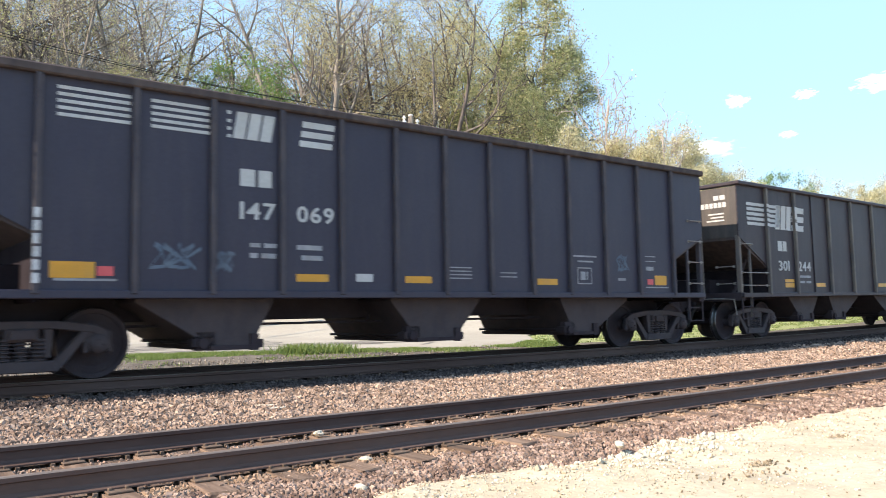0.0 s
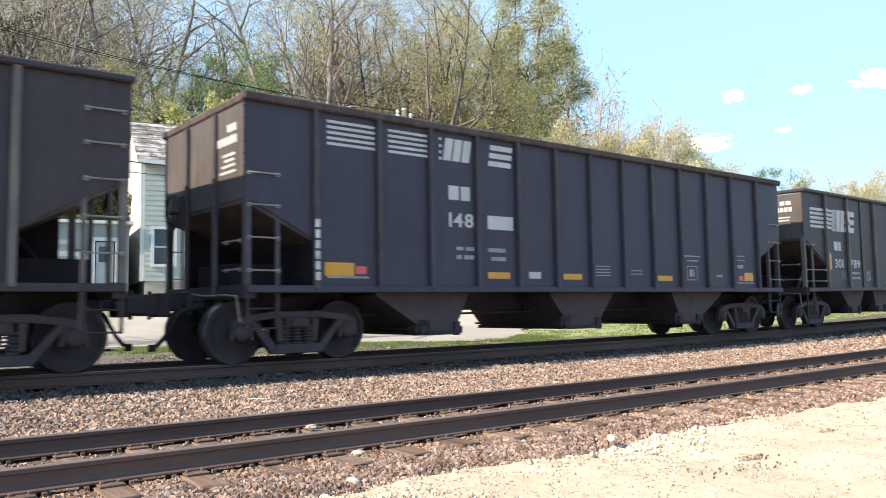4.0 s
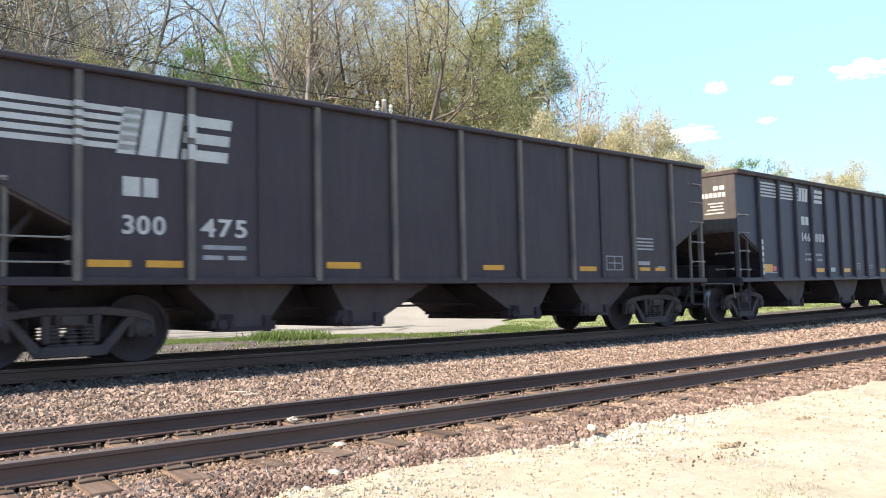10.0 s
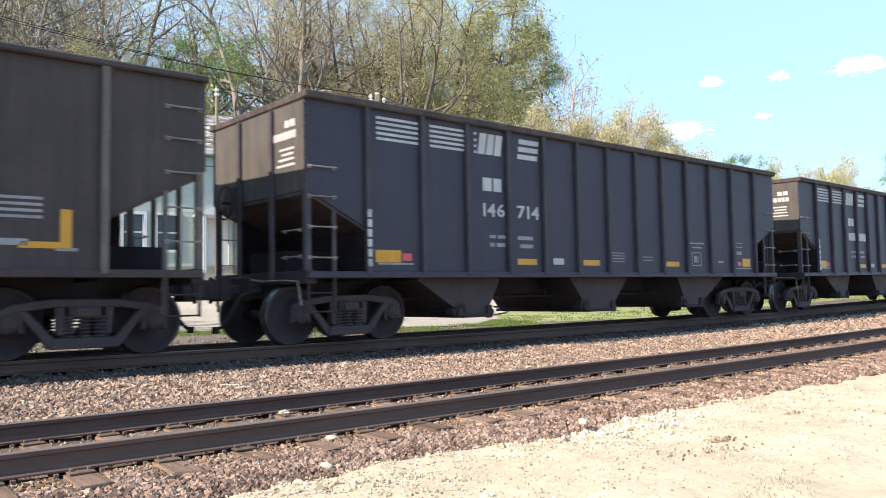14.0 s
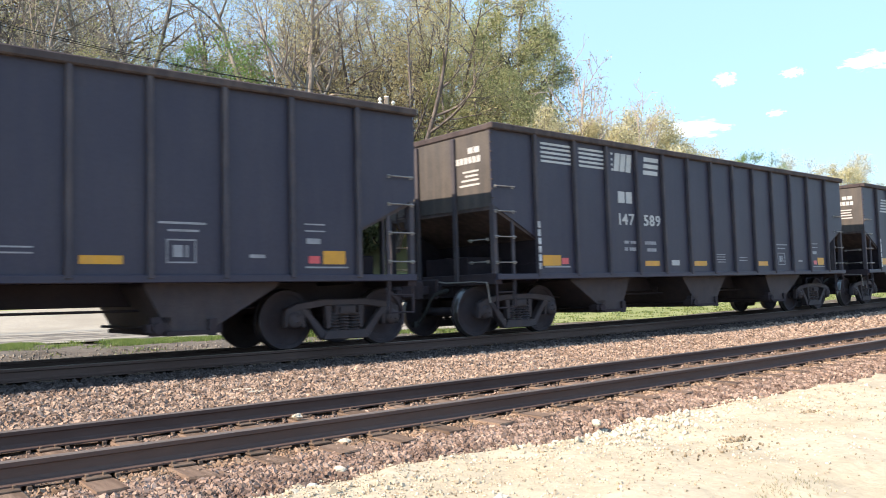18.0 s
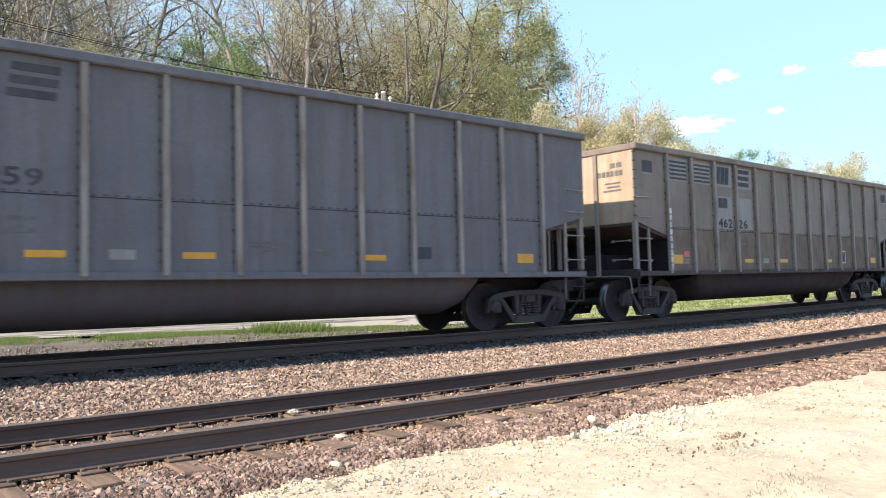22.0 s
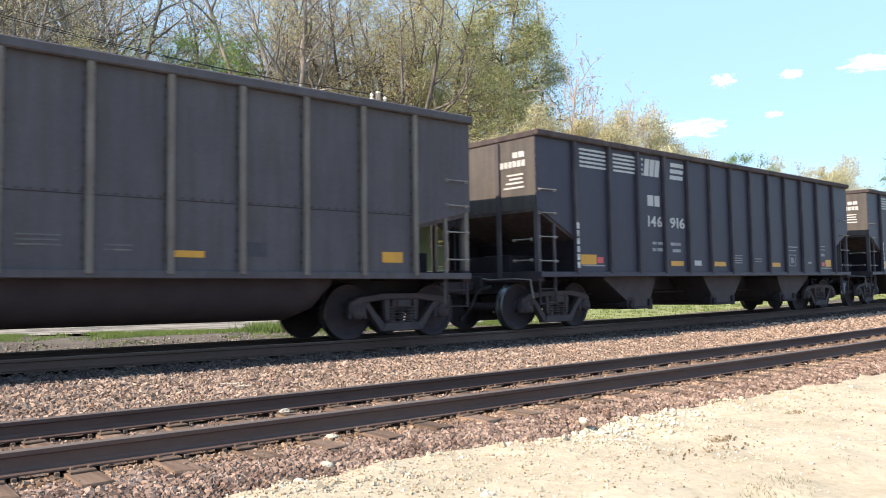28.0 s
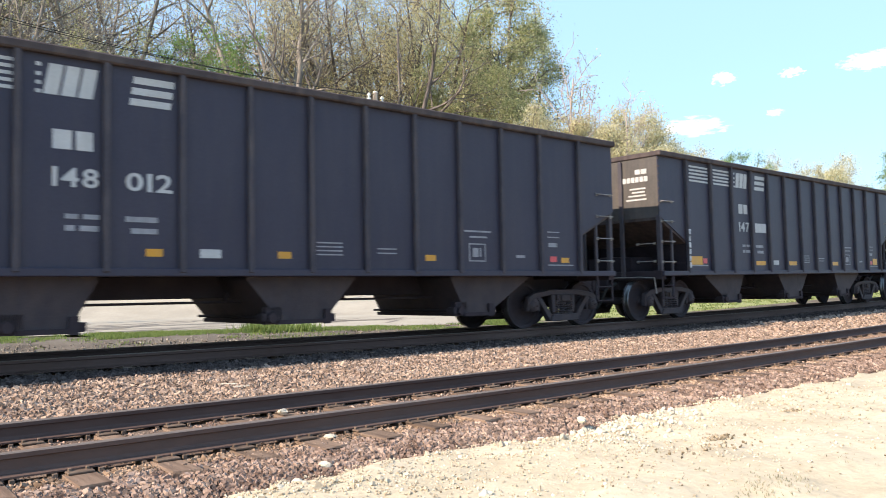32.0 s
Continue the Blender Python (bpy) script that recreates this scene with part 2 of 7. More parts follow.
SAND = surf("pale_sandy_gravel", (0.465, 0.388, 0.277), (0.57, 0.483, 0.357), 0.95, 0, 0.9, 16, 0.45, dust=(0.36, 0.295, 0.205), dusty=0.55, bump_size=0.03)
GRIT = surf("sandy_grit", (0.42, 0.345, 0.25), (0.56, 0.475, 0.36), 0.95, 0, 6, 60, 0.2, per_island=0.3)
RUBBLE = surf("pale_rubble", (0.47, 0.41, 0.31), (0.64, 0.58, 0.47), 0.95, 0, 6, 60, 0.3, per_island=0.25)
DEBRIS = surf("dead_brown_litter", (0.19, 0.15, 0.10), (0.33, 0.265, 0.185), 0.95, 0, 6, 60, 0.2, per_island=0.4)
ROAD = surf("cracked_pale_paving", (0.34, 0.305, 0.25), (0.42, 0.38, 0.315), 0.9, 0, 0.5, 30, 0.3, dust=(0.29, 0.265, 0.24), dusty=0.4)
CRACK = surf("dark_joint_filler", (0.17, 0.155, 0.14), (0.24, 0.22, 0.2), 0.95, 0, 3, 40, 0.2)
GRASS = surf("rough_spring_grass", (0.22, 0.26, 0.10), (0.33, 0.345, 0.16), 0.95, 0, 0.35, 12, 0.8, dust=(0.30, 0.27, 0.17), dusty=0.4, bump_size=0.05)
HILL = surf("leaf_litter_slope", (0.16, 0.125, 0.07), (0.17, 0.175, 0.065), 0.95, 0, 0.12, 6, 0.8, bump_size=0.1)
VERGE = surf("coal-grey_trackside_gravel", (0.085, 0.073, 0.062), (0.18, 0.155, 0.13), 0.95, 0, 1.3, 25, 0.8, dust=(0.24, 0.205, 0.165), dusty=0.5, bump_size=0.03)
VERGE_STONE = surf("grey_verge_stones", (0.15, 0.13, 0.113), (0.30, 0.265, 0.23), 0.95, 0, 5, 60, 0.3, per_island=0.4)
PALE_TWIG = surf("pale_pinkish_twigs", (0.40, 0.33, 0.30), (0.52, 0.44, 0.40), 0.9, 0, 1.2, 20, 0.3, squash=(3, 3, 0.5))
BARK = surf("grey_brown_bark", (0.145, 0.125, 0.112), (0.34, 0.30, 0.268), 0.9, 0, 1.2, 20, 0.5, squash=(3, 3, 0.5))
DARK_BARK = surf("dark_bark", (0.10, 0.083, 0.077), (0.20, 0.17, 0.155), 0.9, 0, 2, 20, 0.5, squash=(3, 3, 0.5))
BUDS = foliage("tan_buds", (0.38, 0.33, 0.225), (0.60, 0.54, 0.37))
GOLDEN = foliage("golden_tan_buds", (0.36, 0.30, 0.15), (0.60, 0.54, 0.30))
YOUNG = foliage("yellow_green_leaves", (0.30, 0.32, 0.12), (0.58, 0.56, 0.27))
OLIVE = foliage("olive_leaves", (0.20, 0.235, 0.10), (0.54, 0.52, 0.27), through_=0.45)
FRESH = foliage("fresh_green_leaves", (0.13, 0.23, 0.06), (0.26, 0.36, 0.12))
EVERGREEN = foliage("dark_thicket_leaves", (0.05, 0.062, 0.03), (0.19, 0.20, 0.095))
BLOSSOM = foliage("cream_blossom", (0.50, 0.455, 0.27), (0.70, 0.64, 0.42), through_=0.45)
BLADE = foliage("grass_blades", (0.13, 0.21, 0.055), (0.26, 0.32, 0.105))
MEADOW = foliage("pale_meadow_blades", (0.19, 0.26, 0.09), (0.34, 0.38, 0.16))
WITHERED = foliage("withered_grass_blades", (0.26, 0.24, 0.14), (0.42, 0.37, 0.24))
DRY = foliage("dry_grass_blades", (0.36, 0.29, 0.17), (0.50, 0.43, 0.28))
SIDING = surf("pale_green_grey_siding", (0.345, 0.39, 0.355), (0.40, 0.445, 0.405), 0.7, 0, 0.8, 30, 0.1)
ANNEX = surf("faded_sage_wall_paint", (0.225, 0.258, 0.24), (0.275, 0.308, 0.287), 0.75, 0, 1.2, 30, 0.1)
ANNEX_PATCH = surf("pale_repair_paint", (0.40, 0.42, 0.415), (0.47, 0.485, 0.48), 0.6, 0, 2, 40, 0.05)
# lighter siding for gables and annex side: sun's brightness mixed into the paint
SUNSIDE = surf("siding_paled_for_sun", (0.52, 0.52, 0.49), (0.58, 0.58, 0.545), 0.7, 0, 0.8, 30, 0.1)
TRIM = surf("white_trim_paint", (0.55, 0.555, 0.56), (0.63, 0.63, 0.635), 0.5, 0, 2, 40, 0.05)
ROOF = surf("peeling_grey_shingle", (0.15, 0.125, 0.105), (0.42, 0.40, 0.38), 0.9, 0, 2.2, 20, 0.3, per_object=0.2, split=(0.42, 0.58))
BLOCK = surf("stained_foundation", (0.34, 0.30, 0.25), (0.42, 0.38, 0.32), 0.9, 0, 1.5, 25, 0.3)
GLASS = surf("window_glass", (0.035, 0.04, 0.045), (0.05, 0.055, 0.06), 0.08, 0, 1, 10, 0.0)
WOODGREY = surf("grey_door", (0.36, 0.38, 0.39), (0.42, 0.44, 0.45), 0.6, 0, 2, 30, 0.1)
POLE = surf("weathered_pole_wood", (0.24, 0.20, 0.165), (0.32, 0.27, 0.225), 0.9, 0, 2, 20, 0.3, squash=(3, 3, 0.3))
CERAMIC = surf("white_ceramic", (0.82, 0.81, 0.79), (0.88, 0.87, 0.85), 0.25, 0, 4, 30, 0.0)
WIRE = surf("black_cable", (0.025, 0.025, 0.026), (0.04, 0.04, 0.041), 0.6, 0, 4, 30, 0.0)
CARPAINT = surf("cream_car_paint", (0.66, 0.63, 0.56), (0.68, 0.65, 0.58), 0.25, 0, 1, 30, 0.0)
ALLOY = surf("alloy_wheel", (0.55, 0.55, 0.56), (0.6, 0.6, 0.61), 0.35, 0.8, 4, 30, 0.0)


# ---- mesh tools ----
def part(name, bm, material, parent=None, label="", at=None):
    """Links a bmesh, or a finished mesh, as one object under a thing or a part."""
    if isinstance(bm, bmesh.types.BMesh):
        me = bpy.data.meshes.new(name)
        bm.to_mesh(me)
        bm.free()
    else:
        me = bm
    if material and not me.materials:
        me.materials.append(material)
    ob = new(name, me)
    if parent:
        ob.parent = parent
    if at is not None:
        ob.matrix_basis = at
    if label:
        ob["label"] = label
    return ob


def raw(name, verts, faces, material=None, smooth=False):
    """A mesh from arrays: faces all of one size."""
    verts, faces = np.asarray(verts, dtype=np.float32).reshape(-1, 3), np.asarray(faces, dtype=np.int32)
    k = faces.shape[1]
    me = bpy.data.meshes.new(name)
    me.vertices.add(len(verts))
    me.vertices.foreach_set("co", verts.ravel())
    me.loops.add(faces.size)
    me.loops.foreach_set("vertex_index", faces.ravel())
    me.polygons.add(len(faces))
    me.polygons.foreach_set("loop_start", np.arange(0, faces.size, k, dtype=np.int32))
    me.polygons.foreach_set("use_smooth", np.full(len(faces), smooth))
    me.update(calc_edges=True)
    if material:
        me.materials.append(material)
    return me


def add_box(bm, x0, x1, y0, y1, z0, z1, m=None):
    vs = [bm.verts.new((x, y, z)) for x in (x0, x1) for y in (y0, y1) for z in (z0, z1)]
    for f in ((0, 1, 3, 2), (4, 6, 7, 5), (0, 4, 5, 1), (2, 3, 7, 6), (0, 2, 6, 4), (1, 5, 7, 3)):
        bm.faces.new([vs[i] for i in f])
    if m is not None:
        for v in vs:
            v.co = m @ v.co
    return vs


def box(*a, bevel=0.0, m=None):
    bm = bmesh.new()
    add_box(bm, *a, m=m)
    if bevel:
        bmesh.ops.bevel(bm, geom=bm.edges[:], offset=bevel, segments=1, affect="EDGES")
    return bm


def add_prism(bm, outline, y0, y1):
    """An outline in x and z, given the depth y0 to y1."""
    a = [bm.verts.new((x, y0, z)) for x, z in outline]
    b = [bm.verts.new((x, y1, z)) for x, z in outline]
    bm.faces.new(a)
    bm.faces.new(b[::-1])
    for i in range(len(a)):
        j = (i + 1) % len(a)
        bm.faces.new((a[j], a[i], b[i], b[j]))


def prism(outline, y0, y1, bevel=0.0):
    bm = bmesh.new()
    add_prism(bm, outline, y0, y1)
    bmesh.ops.recalc_face_normals(bm, faces=bm.faces[:])
    if bevel:
        bmesh.ops.bevel(bm, geom=bm.edges[:], offset=bevel, segments=1, affect="EDGES")
    return bm


def add_rod(bm, a, b, r, sides=6, r2=None):
    a, b = Vector(a), Vector(b)
    q = (b - a).to_track_quat("Z", "Y")
    r2 = r if r2 is None else r2
    rings = []
    for p, rr in ((a, r), (b, r2)):
        rings.append([bm.verts.new(p + q @ Vector((rr * math.cos(6.2832 * k / sides), rr * math.sin(6.2832 * k / sides), 0))) for k in range(sides)])
    for k in range(sides):
        j = (k + 1) % sides
        bm.faces.new((rings[0][k], rings[0][j], rings[1][j], rings[1][k]))
    bm.faces.new(rings[0][::-1])
    bm.faces.new(rings[1])


def rod(a, b, r, sides=6, r2=None):
    bm = bmesh.new()
    add_rod(bm, a, b, r, sides, r2)
    return bm


def add_tube(bm, pts, r, sides=6):
    """One bent tube through the points."""
    pts = [Vector(p) for p in pts]
    rings = []
    for i, p in enumerate(pts):
        q = (pts[min(i + 1, len(pts) - 1)] - pts[max(i - 1, 0)]).to_track_quat("Z", "Y")
        rings.append([bm.verts.new(p + q @ Vector((r * math.cos(6.2832 * k / sides), r * math.sin(6.2832 * k / sides), 0))) for k in range(sides)])
    for ra, rb in zip(rings[:-1], rings[1:]):
        for k in range(sides):
            j = (k + 1) % sides
            bm.faces.new((ra[k], ra[j], rb[j], rb[k]))
    bm.faces.new(rings[0][::-1])
    bm.faces.new(rings[-1])


def add_lathe(bm, profile, segments=28, y=0.0):
    """A profile of (radius, y) turned round the y axis."""
    rings = [[bm.verts.new((r * math.cos(6.28318 * k / segments), y + d, r * math.sin(6.28318 * k / segments))) for k in range(segments)] for r, d in profile]
    for ra, rb in zip(rings[:-1], rings[1:]):
        for k in range(segments):
            j = (k + 1) % segments
            bm.faces.new((ra[k], ra[j], rb[j], rb[k]))
    bm.faces.new(rings[0][::-1])
    bm.faces.new(rings[-1])


def thing(name, label, category, group="", m=None, kind=""):
    ob = tagged(new(name), label, category, group, kind)
    if m is not None:
        ob.matrix_basis = m
    return ob


# ---- lie of the land ----
CURVE, SAG = 0.002617, 0.00055          # the line's bend in plan and its dip
GAUGE = 1.505                           # between rail centres
NEAR_Y, FAR_Y = 6.17, 11.087            # the rail on the camera's side of each track, where x is 0
NEAR_Z = -0.30                          # top of rail of the nearer track; that of the farther one is 0


def bend(x):
    """How far the line has swung away in y at x."""
    if x > 60:
        return CURVE * (1800 + 60 * (x - 60))
    if x < -20:
        return CURVE * (200 - 20 * (x + 20))
    return CURVE * x * x / 2


def dip(x):
    c = min(max(x, -6.0), 42.0)
    return SAG * (c - 8) ** 2 / 2 + 0.0011 * (c - 8)


def blend(v, *steps):
    """Height by straight steps (v, z), (v, z)..."""
    if v <= steps[0][0]:
        return steps[0][1]
    for (a, za), (b, zb) in zip(steps[:-1], steps[1:]):
        if v <= b:
            return za + (zb - za) * (v - a) / (b - a)
    return steps[-1][1]


def bed_z(v):
    """Ballast height across the two tracks."""
    return blend(v, (5.05, -0.66), (5.35, -0.565), (5.6, -0.532), (6.2, -0.512), (6.45, -0.518), (7.45, -0.518), (7.7, -0.505), (8.30, -0.48), (8.9, -0.42), (10.1, -0.215), (13.3, -0.215), (14.3, -0.40), (14.8, -0.46))


def ground_z(x, y):
    v = y - bend(x)
    r, az = math.hypot(x, y), math.atan2(x, y)
    low = blend(v, (-3, -0.62), (5.0, -0.66), (5.3, -0.72), (8.5, -0.75), (10.2, -0.50), (13.5, -0.50), (14.6, -0.36), (16.5, -0.16), (19, -0.06), (26, 0.06), (32, 0.24))
    rise = blend(r, (28, 0), (35, 1.15), (42, 1.9), (85, 15.0), (140, 19.0), (400, 22.0), (900, 6.0))
    side = 1 - min(max((az - 0.72) / 0.30, 0), 1)
    side = 0.06 + 0.94 * side * side * (3 - 2 * side)
    if y < 5:
        rise = 0
    return low + dip(x) + rise * side


def grid(name, xs, vs, zf, material, curved=True, kind="structure", label="", cat="", rough=0.0, smooth=True):
    verts = []
    for x in xs:
        for v in vs:
            y = v + bend(x) if curved else v
            verts.append((x, y, zf(x, v) + (rough * noise.noise(Vector((x * 2.3, y * 2.3, 4.1))) + 0.5 * rough * noise.noise(Vector((x * 7, y * 7, 1.3))) if rough else 0)))
    n, faces = len(vs), []
    for i in range(len(xs) - 1):
        for j in range(n - 1):
            a = i * n + j
            faces.append((a, a + n, a + n + 1, a + 1))
    return tagged(new(name, raw(name, verts, faces, material, smooth)), label, cat, "", kind)


def steps(*spans):
    """Coordinates from (start, end, step) spans."""
    out = []
    for a, b, s in spans:
        out += list(np.arange(a, b - 1e-6, s))
    return out + [spans[-1][1]]


gx = steps((-1500, -300, 200), (-300, -60, 30), (-60, -12, 6), (-12, 40, 1.3), (40, 130, 5), (130, 400, 30), (400, 1600, 200))
gy = steps((-1200, -200, 200), (-200, -30, 25), (-30, 0, 5), (0, 30, 0.75), (30, 110, 3), (110, 300, 20), (300, 1800, 250))
ground = grid("ground", gx, gy, lambda x, y: ground_z(x, y) - 0.05, GRASS, curved=False, label="rough grass and leaf litter rising to a wooded slope", cat="ground")
ground.data.materials.append(HILL)
for f in ground.data.polygons:
    c = f.center
    if math.hypot(c.x, c.y) > 40 and c.y > 12 and math.atan2(c.x, c.y) < 0.9:
        f.material_index = 1

bed_xs = steps((-40, -2, 3), (-2, 20, 0.25), (20, 45, 0.6), (45, 120, 5))
grid("ballast_bed", bed_xs, steps((5.05, 14.8, 0.16)), lambda x, v: bed_z(v) + dip(x), BED, label="grey-pink crushed stone bed under two tracks", cat="ballast", rough=0.02)


def lot_z(x, v):
    return -0.60 + dip(x) + 0.05 * noise.noise(Vector((x * 0.7, v * 0.7, 2.0))) + 0.035 * noise.noise(Vector((x * 2.2, v * 2.6, 7.0))) + 0.016 * noise.noise(Vector((x * 6.5, v * 7.5, 3.0)))


lot_xs = steps((-30, 0, 2), (0, 16, 0.12), (16, 40, 0.6), (40, 120, 5))
lot_edge = [5.22 + 0.16 * noise.noise(Vector((x * 0.9, 0, 3))) + 0.10 * noise.noise(Vector((x * 3.1, 1, 3))) for x in lot_xs]
lot_rows = [-12, -6, -3, -1, 0, 0.8] + list(np.arange(1.2, 5.0, 0.12)) + [5.0]
verts, faces = [], []
for x, e in zip(lot_xs, lot_edge):
    for k, v in enumerate(lot_rows):
        w = v + (e - 5.0) * min(max((v - 3.0) / 2.0, 0), 1)
        last = k == len(lot_rows) - 1
        verts.append((x, w + bend(x), lot_z(x, w) + (0.012 * noise.noise(Vector((x * 11, w * 11, 0))) if x > 0 else 0) - (0.07 if last else 0)))
n = len(lot_rows)
for i in range(len(lot_xs) - 1):
    for j in range(n - 1):
        a = i * n + j
        faces.append((a, a + n, a + n + 1, a + 1))
tagged(new("dirt_lot", raw("dirt_lot", verts, faces, SAND, True)), "pale sandy gravel lot beside the tracks", "ground", "", "structure")


def road_edge(x):
    return blend(x, (-40, 20.4), (3.2, 19.5), (6, 18.8), (10, 17.8), (15, 16.7), (17, 18.2), (19, 20.6), (24, 22.0), (30, 22.8), (39, 25.5), (70, 42))


VERGE_ROWS = 12
verts, faces = [], []
vxs = steps((-40, -2, 2), (-2, 15, 0.3), (15, 40, 1.2))
for x in vxs:
    far = road_edge(x) - 0.15 + 0.45 * noise.noise(Vector((x * 0.7, 2, 8))) + 0.25 * noise.noise(Vector((x * 2.3, 6, 8)))
    far = min(far, blend(x, (12, 30), (15, 16.6), (22, 15.9), (40, 15.7)) + bend(x))
    near = 14.55 + bend(x)
    far = max(far, near + 0.5)
    for k in range(VERGE_ROWS + 1):
        y = near + (far - near) * k / VERGE_ROWS
        lift = 0.012 + 0.05 * noise.noise(Vector((x * 1.1, y * 1.6, 5))) * math.sin(math.pi * k / VERGE_ROWS)
        verts.append((x, y, ground_z(x, y) + (-0.06 if k in (0, VERGE_ROWS) else lift)))
for i in range(len(vxs) - 1):
    for j in range(VERGE_ROWS):
        a = i * (VERGE_ROWS + 1) + j
        faces.append((a, a + VERGE_ROWS + 1, a + VERGE_ROWS + 2, a + 1))
tagged(new("gravel_verge", raw("gravel_verge", verts, faces, VERGE, True)), "coal-grey dirt and gravel between the track and the paving", "verge", "", "structure")

# paving beyond the line, with tarred joints
verts, faces = [], []
rxs = steps((-60, 0, 4), (0, 26, 0.5), (26, 70, 4))
for x in rxs:
    near = max(road_edge(x), 0) + 0.25 * noise.noise(Vector((x * 0.9, 5, 0)))
    far = 30.5 if x < 26 else 30.5 + (x - 26) * 0.5
    near = min(near, far - 1.2)
    for k in range(9):
        y = near + (far - near) * k / 8
        verts.append((x, y, ground_z(x, y) + 0.015))
for i in range(len(rxs) - 1):
    for j in range(8):
        a = i * 9 + j
        faces.append((a, a + 9, a + 10, a + 1))
tagged(new("road", raw("road", verts, faces, ROAD, True)), "pale cracked paving beyond the railway", "road", "", "structure")
rng = random.Random(11)
bm = bmesh.new()
for k in range(34):
    x, y, a = rng.uniform(1, 10), rng.uniform(18.6, 22.5), rng.uniform(0, 6.28)
    for s in range(9):
        a += rng.uniform(-0.6, 0.6)
        x2, y2 = x + 0.5 * math.cos(a) * 1.6, y + 0.5 * math.sin(a) * 0.7
        if y2 < road_edge(x2) + 0.2 or y2 > 24:
            break
        w = rng.uniform(0.04, 0.12)
        vs = [bm.verts.new((px, py, ground_z(px, py) + 0.021)) for px, py in ((x, y - w), (x2, y2 - w), (x2, y2 + w), (x, y + w))]
        bm.faces.new(vs)
        x, y = x2, y2
tagged(part("tarred_cracks", bm, CRACK), "dark irregular cracks across the paving", "cracks", "", "stuff")


# ---- tracks ----
def rail_mesh(name, y0, z_top):
    """One rail: foot, web and head, following the bend."""
    half = [(0.072, -0.172), (0.072, -0.160), (0.020, -0.142), (0.009, -0.120), (0.009, -0.050), (0.033, -0.040), (0.035, -0.008), (0.028, 0.0)]
    prof = half + [(-a, b) for a, b in half[::-1]]
    xs = steps((-90, -3, 6), (-3, 45, 1.0), (45, 200, 8))
    verts, quads = [], []
    for x in xs:
        for a, b in prof:
            verts.append((x, y0 + a + bend(x) + (0.0042 * x if z_top < 0 else 0), z_top + b + dip(x)))
    k = len(prof)
    for i in range(len(xs) - 1):
        for j in range(k):
            quads.append((i * k + j, i * k + (j + 1) % k, (i + 1) * k + (j + 1) % k, (i + 1) * k + j))
    me = raw(name, verts, quads, RAIL)
    me.materials.append(RAILHEAD)
    mi = [0] * len(quads)
    for q in range(len(quads)):
        if q % k in (6, 7, 8):
            mi[q] = 1
    me.polygons.foreach_set("material_index", mi)
    return me


tie_me = []
for s in range(3):
    rng = random.Random(s)
    bm = box(-0.115, 0.115, -1.3, 1.3, -0.19, 0, bevel=0.015)
    for v in bm.verts:
        v.co += Vector((rng.uniform(-1, 1), rng.uniform(-3, 3), rng.uniform(-0.7, 0.7))) * 0.008
    me = bpy.data.meshes.new("tie")
    bm.to_mesh(me)
    bm.free()
    me.materials.append(TIE)
    tie_me.append(me)

# one fastening: plate under the rail, four spikes, an anchor on each side of the tie
bm = bmesh.new()
add_box(bm, -0.09, 0.09, -0.17, 0.17, 0.0, 0.016)
for sx in (-0.06, 0.06):
    for sy in (-0.088, 0.088):
        add_box(bm, sx - 0.012, sx + 0.012, sy - 0.015, sy + 0.015, 0.012, 0.036)
for sx in (-0.155, 0.155):
    add_box(bm, sx - 0.018, sx + 0.018, -0.095, 0.095, -0.03, 0.012)
    add_box(bm, sx - 0.018, sx + 0.018, 0.071, 0.099, -0.02, 0.034)
bmesh.ops.bevel(bm, geom=bm.edges[:], offset=0.004, segments=1, affect="EDGES")
fast_me = bpy.data.meshes.new("rail_fastening")
bm.to_mesh(fast_me)
bm.free()
fast_me.materials.append(FASTEN)


TIE_XS = []


def track(y0, z_top, label, tie_span, fast_span):
    t = thing("railway_track", label, "railway track", "tracks", kind="structure")
    for k in range(2):
        part("rail", rail_mesh("rail", y0 + k * GAUGE, z_top), None, t)
    rng = random.Random(int(y0 * 10))
    lean = 0.0042 if z_top < 0 else 0
    x = tie_span[0]
    while x < tie_span[1]:
        slope = math.degrees(CURVE * min(x, 60) + lean)
        yy = bend(x) + lean * x
        z = z_top - 0.188 + dip(x)
        part("tie", tie_me[rng.randrange(3)], None, t, at=pose(x, y0 + GAUGE / 2 + yy + rng.uniform(-0.04, 0.04), z + rng.uniform(-0.01, 0.004), 0, 0, slope + rng.uniform(-1, 1)))
        if z_top < 0:
            TIE_XS.append(x)
        if fast_span[0] < x < fast_span[1]:
            for k in range(2):
                part("rail_fastening", fast_me, None, t, at=pose(x, y0 + k * GAUGE + yy, z, 0, 0, slope))
        x += 0.60 + rng.uniform(-0.03, 0.03)
    return t


track(NEAR_Y, NEAR_Z, "rusty brown rails on weathered wooden ties in crushed stone", (-8, 62), (-2, 32))
track(FAR_Y, 0.0, "shaded running rails under the moving train", (-8, 62), (-2, 26))

